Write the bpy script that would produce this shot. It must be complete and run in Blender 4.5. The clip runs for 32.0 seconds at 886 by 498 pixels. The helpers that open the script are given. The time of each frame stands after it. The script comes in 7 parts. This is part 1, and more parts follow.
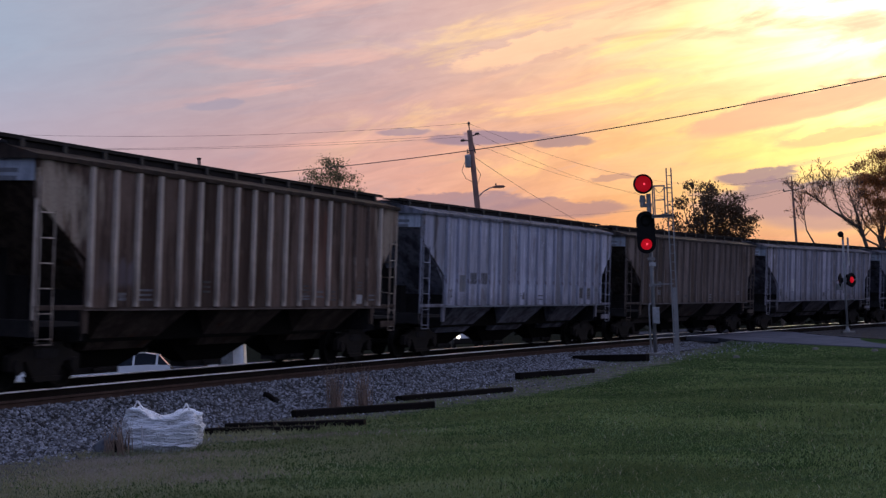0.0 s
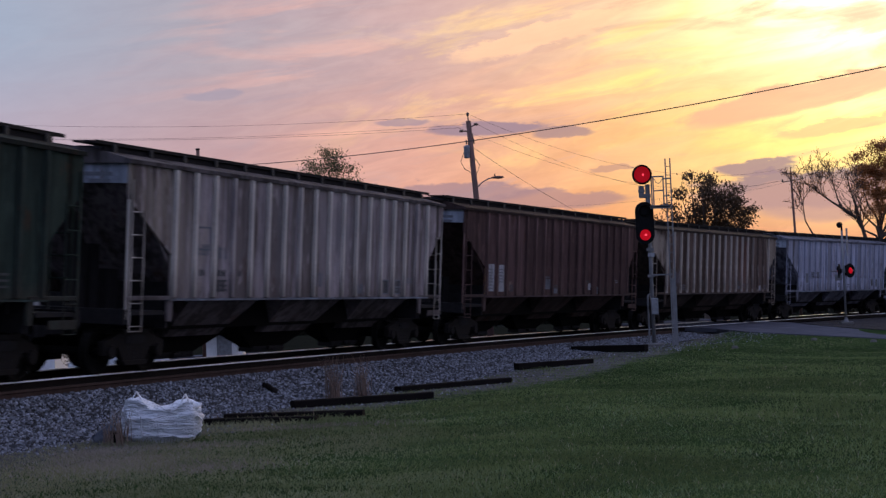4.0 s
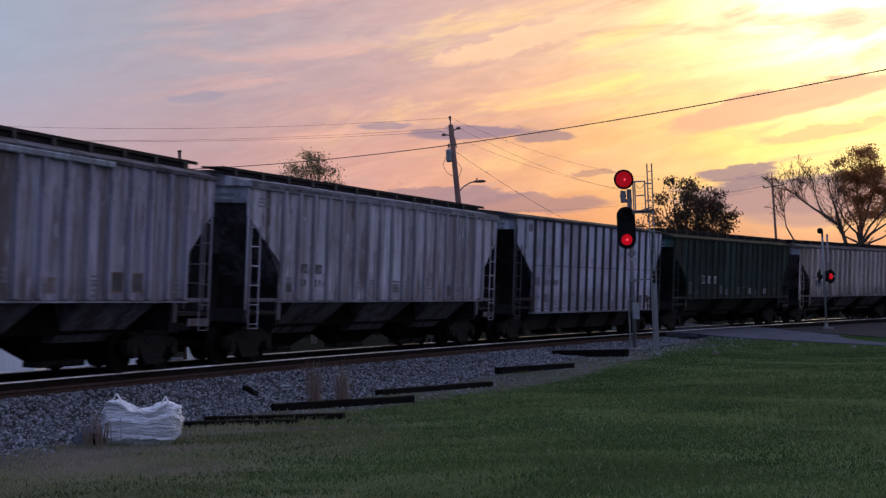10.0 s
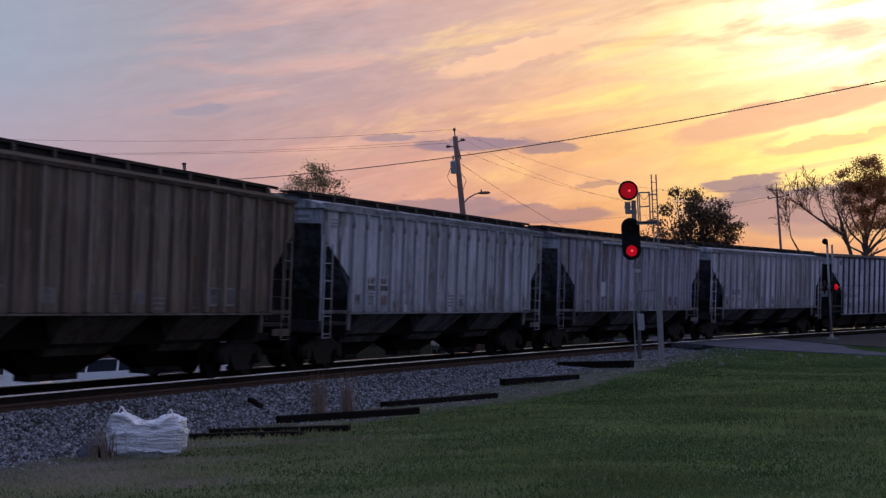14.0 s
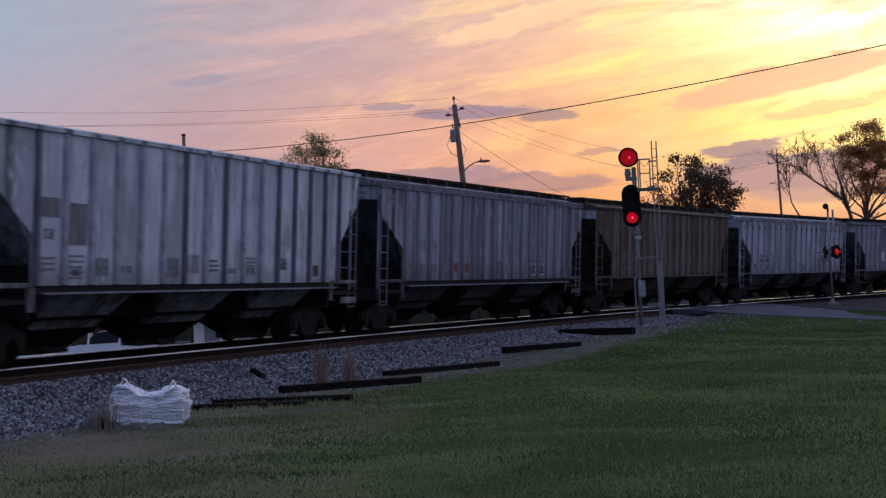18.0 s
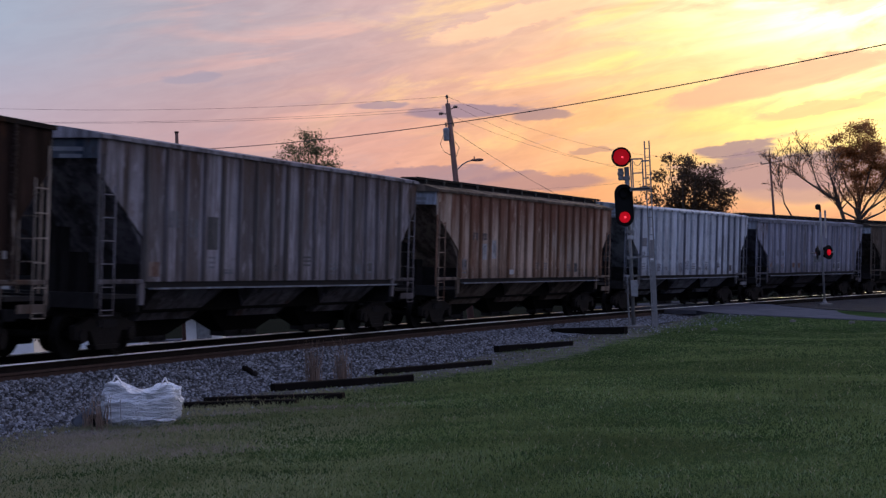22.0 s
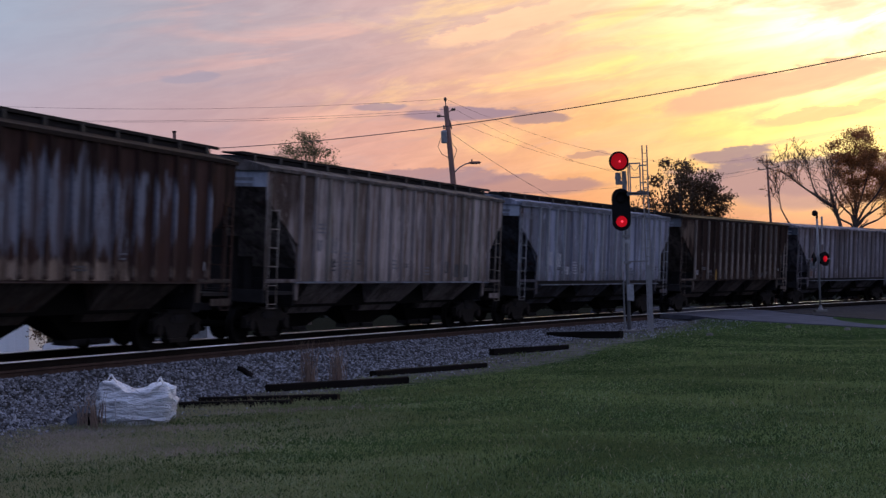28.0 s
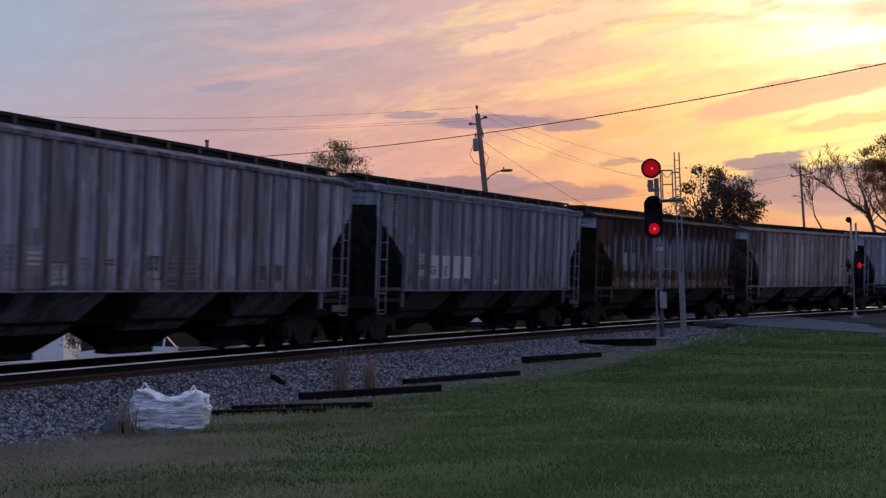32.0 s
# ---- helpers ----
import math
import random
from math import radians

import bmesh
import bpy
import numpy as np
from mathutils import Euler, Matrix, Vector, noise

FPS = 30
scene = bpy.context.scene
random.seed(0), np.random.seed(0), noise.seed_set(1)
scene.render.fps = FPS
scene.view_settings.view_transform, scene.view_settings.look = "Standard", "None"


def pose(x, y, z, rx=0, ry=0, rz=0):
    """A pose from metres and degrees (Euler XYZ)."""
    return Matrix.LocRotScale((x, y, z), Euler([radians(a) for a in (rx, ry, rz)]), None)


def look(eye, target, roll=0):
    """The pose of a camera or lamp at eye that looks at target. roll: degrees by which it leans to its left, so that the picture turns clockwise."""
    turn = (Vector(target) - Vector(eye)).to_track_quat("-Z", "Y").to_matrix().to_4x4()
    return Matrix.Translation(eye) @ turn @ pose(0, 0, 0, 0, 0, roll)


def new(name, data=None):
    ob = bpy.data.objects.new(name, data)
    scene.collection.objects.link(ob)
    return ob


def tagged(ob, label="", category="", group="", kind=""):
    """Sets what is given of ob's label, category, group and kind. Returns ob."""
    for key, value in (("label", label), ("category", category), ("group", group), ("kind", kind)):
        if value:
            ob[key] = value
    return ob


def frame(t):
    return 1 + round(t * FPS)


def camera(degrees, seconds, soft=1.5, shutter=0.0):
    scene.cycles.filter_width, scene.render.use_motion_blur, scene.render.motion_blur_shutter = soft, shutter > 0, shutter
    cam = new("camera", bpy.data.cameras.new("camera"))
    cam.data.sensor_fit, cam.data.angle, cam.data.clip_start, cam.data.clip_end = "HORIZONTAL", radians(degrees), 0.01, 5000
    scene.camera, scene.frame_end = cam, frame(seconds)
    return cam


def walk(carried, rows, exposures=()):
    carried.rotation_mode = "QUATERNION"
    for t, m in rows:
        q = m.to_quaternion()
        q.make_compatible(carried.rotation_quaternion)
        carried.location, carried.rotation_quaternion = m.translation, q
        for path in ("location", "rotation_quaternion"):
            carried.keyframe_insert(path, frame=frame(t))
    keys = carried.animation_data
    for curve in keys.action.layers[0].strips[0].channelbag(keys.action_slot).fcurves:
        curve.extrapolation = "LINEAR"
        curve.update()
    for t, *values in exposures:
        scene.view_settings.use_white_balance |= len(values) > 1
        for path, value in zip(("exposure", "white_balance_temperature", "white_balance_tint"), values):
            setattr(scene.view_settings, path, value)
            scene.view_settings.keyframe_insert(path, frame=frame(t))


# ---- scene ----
# A handheld camera turns a little; a long freight train rolls past on a banked curve.
SECONDS = 32.0
EYE = (0.0, 0.0, 0.815)
cam = camera(30.8, SECONDS, soft=1.35, shutter=0.4)
TURNS = [(0.0, 92.74, 2.28, 0.67), (0.5, 92.77, 2.26, 0.60), (1.0, 92.77, 2.11, 0.68), (1.5, 92.69, 2.10, 0.85), (2.0, 92.58, 2.11, 0.93),
        (2.5, 92.61, 2.14, 0.86), (3.0, 92.52, 2.16, 0.71), (3.5, 92.40, 2.27, 0.64), (5.5, 92.43, 2.26, 0.60), (6.0, 92.38, 2.26, 0.64),
        (6.5, 92.39, 2.17, 0.71), (7.0, 92.50, 2.10, 0.67), (7.5, 92.51, 2.28, 0.64), (8.0, 92.40, 2.46, 0.61), (8.5, 92.30, 2.63, 0.55),
        (9.0, 92.33, 2.47, 0.46), (9.5, 92.43, 2.13, 0.25), (10.0, 92.51, 1.97, -0.04), (10.5, 92.67, 2.14, -0.16), (11.0, 92.67, 2.37, -0.15),
        (11.5, 92.57, 2.57, -0.01), (12.0, 92.52, 2.40, 0.06), (12.5, 92.57, 2.41, 0.18), (13.0, 92.73, 2.23, 0.18), (13.5, 92.98, 2.10, 0.16),
        (15.5, 92.47, 2.30, -0.04), (16.0, 92.30, 2.30, -0.07), (16.5, 92.08, 2.34, -0.04), (17.0, 91.87, 2.57, 0.02), (17.5, 91.79, 2.71, 0.14),
        (18.0, 91.82, 2.70, 0.18), (18.5, 91.91, 2.43, 0.10), (19.0, 91.99, 2.17, -0.00), (19.5, 91.90, 2.14, -0.10), (20.0, 91.86, 2.19, -0.10),
        (20.5, 91.94, 2.26, -0.05), (21.0, 91.89, 2.32, -0.07), (21.5, 91.77, 2.34, -0.05), (22.0, 91.76, 2.43, -0.09), (22.5, 91.76, 2.48, -0.12),
        (23.0, 91.78, 2.40, -0.10), (23.5, 91.78, 2.36, -0.13), (24.0, 91.72, 2.28, -0.16), (24.5, 91.81, 2.26, -0.14), (25.0, 91.92, 2.18, -0.11),
        (25.5, 92.08, 2.07, -0.11), (27.5, 91.89, 1.64, -0.65), (28.0, 91.84, 1.83, -0.23), (28.5, 91.90, 2.05, 0.22), (29.0, 92.00, 2.02, 0.42),
        (29.5, 91.98, 2.01, 0.56), (30.0, 92.04, 1.88, 0.73), (30.5, 92.10, 1.72, 0.93), (31.0, 92.10, 1.69, 1.09), (31.5, 92.13, 1.91, 1.10),
        (32.0, 92.16, 1.97, 0.92)]
LIGHTENING = [(0.0, 0.04), (13.0, 0.0), (14.5, -0.14), (15.5, -0.22), (16.5, -0.22), (17.0, -0.17), (17.6, 0.0), (18.2, 0.05), (20.0, 0.08), (25.0, 0.08), (28.0, 0.06), (32.0, 0.03)]
walk(cam, [(t, pose(*EYE, rx, ry, rz)) for t, rx, ry, rz in TURNS], LIGHTENING)

# ---- light: a sunset sky, the sun itself veiled by cloud ----
SUN_AZ, SUN_EL = 17.0, 9.0


def make_sky():
    world = bpy.data.worlds.new("sky")
    scene.world = world
    world.use_nodes = True
    nt = world.node_tree
    nt.nodes.clear()
    link = nt.links.new

    def node(kind, **kw):
        n = nt.nodes.new(kind)
        for key, v in kw.items():
            if key == "op":
                n.operation = v
            elif key == "blend":
                n.blend_type = v
                n.data_type = "RGBA"
        return n

    def math_(op, a, b=None, c=None, clamp=False):
        n = node("ShaderNodeMath", op=op)
        n.use_clamp = clamp
        for i, v in enumerate((a, b, c)):
            if v is None:
                continue
            if isinstance(v, (int, float)):
                n.inputs[i].default_value = v
            else:
                link(v, n.inputs[i])
        return n.outputs[0]

    def ramp(fac, stops):
        n = node("ShaderNodeValToRGB")
        els = n.color_ramp.elements
        while len(els) < len(stops):
            els.new(0.5)
        for e, (p, c) in zip(els, stops):
            e.position, e.color = p, (*c, 1)
        link(fac, n.inputs[0])
        return n.outputs[0]

    def mix(fac, a, b, blend="MIX"):
        n = node("ShaderNodeMix", blend=blend)
        if isinstance(fac, (int, float)):
            n.inputs[0].default_value = fac
        else:
            link(fac, n.inputs[0])
        for s, v in ((n.inputs[6], a), (n.inputs[7], b)):
            if isinstance(v, tuple):
                s.default_value = (*v, 1)
            else:
                link(v, s)
        return n.outputs[2]

    def step(v, lo, hi):
        n = node("ShaderNodeMapRange")
        n.interpolation_type = "SMOOTHSTEP"
        link(v, n.inputs[0])
        n.inputs[1].default_value, n.inputs[2].default_value = lo, hi
        return n.outputs[0]

    co = node("ShaderNodeTexCoord")
    sep = node("ShaderNodeSeparateXYZ")
    link(co.outputs["Generated"], sep.inputs[0])
    az = math_("MULTIPLY", math_("ARCTAN2", sep.outputs[0], sep.outputs[1]), 57.2958)
    el = math_("MULTIPLY", math_("ARCSINE", sep.outputs[2]), 57.2958)

    def noise_(sx, sy, shear, scale, detail, off, rough=0.55, distort=0.0):
        # streaks that climb gently with the azimuth
        comb = node("ShaderNodeCombineXYZ")
        link(math_("MULTIPLY", az, sx), comb.inputs[0])
        link(math_("MULTIPLY", math_("SUBTRACT", el, math_("MULTIPLY", az, shear)), sy), comb.inputs[1])
        comb.inputs[2].default_value = off
        n = node("ShaderNodeTexNoise")
        n.inputs["Scale"].default_value = scale
        n.inputs["Detail"].default_value = detail
        n.inputs["Roughness"].default_value = rough
        n.inputs["Distortion"].default_value = distort
        link(comb.outputs[0], n.inputs["Vector"])
        return n.outputs[0]

    def pos(a):
        return 0.5 + a / 360.0
    u = math_("ADD", math_("DIVIDE", az, 360.0), 0.5)
    east = (0.25, 0.34, 0.62)
    low = ramp(u, [(0.0, east), (pos(-70), (0.36, 0.35, 0.46)), (pos(-16), (0.52, 0.36, 0.44)), (pos(-7), (0.66, 0.35, 0.32)),
                   (pos(0), (0.84, 0.36, 0.21)), (pos(6), (0.90, 0.36, 0.17)), (pos(11), (0.84, 0.36, 0.22)), (pos(17), (0.95, 0.41, 0.20)),
                   (pos(36), (0.50, 0.36, 0.34)), (pos(80), (0.28, 0.34, 0.54)), (1.0, east)])
    mid = ramp(u, [(0.0, east), (pos(-70), (0.38, 0.40, 0.52)), (pos(-16), (0.49, 0.40, 0.49)), (pos(-8), (0.565, 0.358, 0.372)),
                   (pos(-1), (0.78, 0.408, 0.32)), (pos(5), (1.00, 0.52, 0.24)), (pos(10), (1.22, 0.82, 0.275)), (pos(16), (1.85, 1.55, 0.50)),
                   (pos(36), (0.62, 0.50, 0.46)), (pos(80), (0.32, 0.39, 0.60)), (1.0, east)])
    high = ramp(u, [(0.0, east), (pos(-70), (0.42, 0.47, 0.60)), (pos(-16), (0.37, 0.43, 0.56)), (pos(-9), (0.42, 0.39, 0.46)),
                    (pos(-2), (0.62, 0.435, 0.44)), (pos(4), (0.89, 0.57, 0.41)), (pos(9), (1.34, 1.02, 0.52)), (pos(15), (2.7, 2.45, 1.5)),
                    (pos(35), (0.75, 0.70, 0.64)), (pos(80), (0.38, 0.46, 0.68)), (1.0, east)])
    col = mix(step(el, 1.5, 6.0), low, mid)
    col = mix(step(el, 5.5, 10.5), col, high)
    zen = ramp(u, [(0.0, (0.50, 0.65, 1.16)), (pos(15), (0.54, 0.66, 1.10)), (1.0, (0.50, 0.65, 1.16))])
    col = mix(step(el, 16.0, 60.0), col, zen)
    # veils lit from below and greyer streaks between them, climbing towards the sun
    near_sun = math_("MULTIPLY", step(az, -8.0, 10.0), step(az, 60.0, 25.0))
    veil = noise_(0.13, 0.62, 0.16, 1.0, 7.0, 3.7, 0.60, 0.8)
    col = mix(math_("MULTIPLY", step(veil, 0.50, 0.66), math_("MULTIPLY", math_("MULTIPLY", near_sun, step(el, 3.8, 6.6)), 0.72)), col, (1.48, 0.98, 0.31))
    left = mix(step(az, -15.0, -2.0), (0.0, 0.0, 0.0), (1.0, 1.0, 1.0))
    col = mix(math_("MULTIPLY", step(veil, 0.49, 0.33), math_("ADD", math_("MULTIPLY", left, 0.44), 0.22)), col, mix(near_sun, (0.47, 0.37, 0.43), (0.92, 0.49, 0.32)))
    band = noise_(0.07, 0.55, 0.13, 1.0, 5.0, 17.4, 0.55, 1.2)
    pinkish = math_("MULTIPLY", step(az, -13.0, -4.0), step(el, 3.0, 6.0))
    col = mix(math_("MULTIPLY", step(band, 0.50, 0.64), math_("MULTIPLY", pinkish, 0.42)), col, mix(near_sun, (0.93, 0.50, 0.42), (1.15, 0.66, 0.34)))
    col = mix(math_("MULTIPLY", step(band, 0.47, 0.34), math_("MULTIPLY", pinkish, 0.40)), col, mix(near_sun, (0.50, 0.38, 0.42), (0.75, 0.42, 0.30)))
    fine = noise_(0.5, 1.9, 0.14, 1.0, 6.0, 9.1, 0.62, 0.5)
    col = mix(math_("ADD", math_("MULTIPLY", left, 0.28), 0.16), col, mix(step(fine, 0.30, 0.70), (0.86, 0.82, 0.84), (1.14, 1.14, 1.10)), "MULTIPLY")
    # low banks of purple cloud with ragged tops
    rag = noise_(0.55, 1.4, 0.0, 1.0, 6.0, 1.3, 0.62, 0.2)

    def bank(c, ca, ce, wa, we, amount, tint, wob=0.9, climb=0.0):
        da = math_("DIVIDE", math_("SUBTRACT", az, ca), wa)
        rise = math_("ADD", math_("MULTIPLY", math_("SUBTRACT", az, ca), climb), ce)
        de = math_("DIVIDE", math_("SUBTRACT", math_("ADD", el, math_("MULTIPLY", math_("SUBTRACT", rag, 0.5), wob)), rise), we)
        r = math_("ADD", math_("MULTIPLY", da, da), math_("MULTIPLY", de, de))
        r = math_("ADD", r, math_("MULTIPLY", math_("SUBTRACT", rag, 0.5), 1.6))
        return mix(math_("MULTIPLY", step(r, 1.15, 0.55), amount), c, tint)
    col = bank(col, 1.2, 6.62, 2.3, 0.25, 0.85, (0.34, 0.24, 0.31), 0.6)
    col = bank(col, -1.8, 6.95, 1.0, 0.15, 0.7, (0.36, 0.27, 0.34), 0.5)
    col = bank(col, 3.9, 6.35, 1.2, 0.22, 0.75, (0.38, 0.25, 0.27), 0.6)
    col = bank(col, -8.6, 8.1, 1.1, 0.22, 0.45, (0.33, 0.31, 0.42), 0.5)
    col = bank(col, -1.0, 4.35, 4.2, 0.45, 0.75, (0.37, 0.24, 0.28))
    col = bank(col, 3.4, 4.0, 3.0, 0.40, 0.7, (0.40, 0.24, 0.26))
    col = bank(col, 12.8, 3.95, 4.6, 0.75, 0.9, (0.38, 0.25, 0.28), 1.3)
    col = bank(col, 10.6, 4.75, 1.5, 0.30, 0.85, (0.40, 0.26, 0.29), 0.8)
    col = bank(col, 16.0, 4.0, 2.2, 0.8, 0.85, (0.36, 0.23, 0.23))
    col = bank(col, 13.4, 3.5, 3.4, 0.75, 0.8, (0.60, 0.35, 0.30), 1.1)
    col = bank(col, 5.6, 5.0, 0.9, 0.12, 0.6, (0.50, 0.28, 0.24))
    # salmon streaks climbing under the brightest part, with lit gaps between them
    col = bank(col, 12.6, 7.2, 5.2, 0.55, 0.80, (0.96, 0.50, 0.32), 0.9, 0.17)
    col = bank(col, 13.8, 6.1, 2.6, 0.26, 0.60, (1.02, 0.56, 0.32), 0.8, 0.12)
    col = bank(col, 3.2, 9.8, 3.6, 0.45, 0.55, (1.28, 0.78, 0.44), 1.2, 0.20)
    col = bank(col, 0.2, 11.2, 4.0, 0.60, 0.28, (0.72, 0.46, 0.44), 1.6, 0.16)
    col = bank(col, 6.0, 11.6, 3.4, 0.70, 0.32, (0.94, 0.52, 0.38), 1.2, 0.16)
    col = bank(col, 4.5, 8.3, 3.2, 0.45, 0.30, (0.86, 0.48, 0.36), 1.0, 0.14)
    # below the horizon: the far ground
    col = mix(step(el, -0.3, -2.5), col, (0.05, 0.05, 0.045))
    bg = node("ShaderNodeBackground")
    link(col, bg.inputs[0])
    bg.inputs[1].default_value = 1.0
    out = node("ShaderNodeOutputWorld")
    link(bg.outputs[0], out.inputs[0])


make_sky()
sun_data = bpy.data.lights.new("sun", "SUN")
sun_data.energy, sun_data.angle, sun_data.color = 0.16, radians(12), (1.0, 0.72, 0.42)
sun = new("sun", sun_data)
sun.matrix_world = look((300 * math.sin(radians(SUN_AZ)), 300 * math.cos(radians(SUN_AZ)), 300 * math.tan(radians(SUN_EL))), (0, 0, 0))

# ---- materials ----


class Nodes:
    """A material's node tree, with short calls for the usual nodes."""

    def __init__(self, name):
        self.mat = bpy.data.materials.new(name)
        self.mat.use_nodes = True
        self.nt = self.mat.node_tree
        self.bsdf = self.nt.nodes["Principled BSDF"]
        self.coord = self.nt.nodes.new("ShaderNodeTexCoord").outputs["Object"]

    def put(self, socket, v):
        if isinstance(v, tuple):
            socket.default_value = (*v, 1) if len(v) == 3 and len(socket.default_value) == 4 else v
        elif isinstance(v, (int, float)):
            socket.default_value = v
        else:
            self.nt.links.new(v, socket)

    def mapped(self, scale, offset=(0, 0, 0)):
        n = self.nt.nodes.new("ShaderNodeMapping")
        n.inputs["Scale"].default_value, n.inputs["Location"].default_value = scale, offset
        self.nt.links.new(self.coord, n.inputs[0])
        return n.outputs[0]

    def noise(self, scale, detail=4.0, vec=None, rough=0.55, distort=0.0):
        n = self.nt.nodes.new("ShaderNodeTexNoise")
        self.put(n.inputs["Vector"], vec if vec is not None else self.coord)
        n.inputs["Scale"].default_value, n.inputs["Detail"].default_value = scale, detail
        n.inputs["Roughness"].default_value, n.inputs["Distortion"].default_value = rough, distort
        return n.outputs[0]

    def step(self, v, lo, hi, a=0.0, b=1.0):
        n = self.nt.nodes.new("ShaderNodeMapRange")
        n.interpolation_type = "SMOOTHSTEP"
        self.put(n.inputs[0], v)
        for i, x in enumerate((lo, hi, a, b)):
            n.inputs[i + 1].default_value = x
        return n.outputs[0]

    def math(self, op, a, b=0.0):
        n = self.nt.nodes.new("ShaderNodeMath")
        n.operation = op
        self.put(n.inputs[0], a)
        self.put(n.inputs[1], b)
        return n.outputs[0]

    def mix(self, fac, a, b, blend="MIX"):
        n = self.nt.nodes.new("ShaderNodeMix")
        n.data_type, n.blend_type = "RGBA", blend
        for i, v in ((0, fac), (6, a), (7, b)):
            self.put(n.inputs[i], v)
        return n.outputs[2]

    def axis(self, i):
        n = self.nt.nodes.new("ShaderNodeSeparateXYZ")
        self.nt.links.new(self.coord, n.inputs[0])
        return n.outputs[i]

    def random(self):
        return self.nt.nodes.new("ShaderNodeObjectInfo").outputs["Random"]

    def island(self):
        return self.nt.nodes.new("ShaderNodeNewGeometry").outputs["Random Per Island"]

    def attr(self, name):
        n = self.nt.nodes.new("ShaderNodeAttribute")
        n.attribute_name = name
        return n.outputs["Fac"]

    def bump(self, height, strength=0.4, distance=0.02):
        n = self.nt.nodes.new("ShaderNodeBump")
        n.inputs["Strength"].default_value, n.inputs["Distance"].default_value = strength, distance
        self.put(n.inputs["Height"], height)
        self.nt.links.new(n.outputs[0], self.bsdf.inputs["Normal"])

    def end(self, color, rough=0.6, metal=0.0, spec=None):
        self.put(self.bsdf.inputs["Base Color"], color)
        self.put(self.bsdf.inputs["Roughness"], rough)
        self.put(self.bsdf.inputs["Metallic"], metal)
        if spec is not None:
            self.put(self.bsdf.inputs["Specular IOR Level"], spec)
        return self.mat


def dark(c, f):
    return tuple(v * f for v in c)


def plain(name, color, rough=0.6, metal=0.0, vary=0.25, scale=6.0, bump=0.15, spec=None):
    n = Nodes(name)
    a = n.noise(scale, 5.0)
    b = n.noise(scale * 9, 3.0)
    col = n.mix(n.step(a, 0.3, 0.7), dark(color, 1 - vary), dark(color, 1 + vary))
    col = n.mix(n.step(b, 0.45, 0.7, 0.0, 0.35), col, dark(color, 0.6))
    n.bump(b, bump, 0.01)
    return n.end(col, n.step(a, 0.2, 0.8, rough - 0.08, min(rough + 0.12, 1.0)), metal, spec)


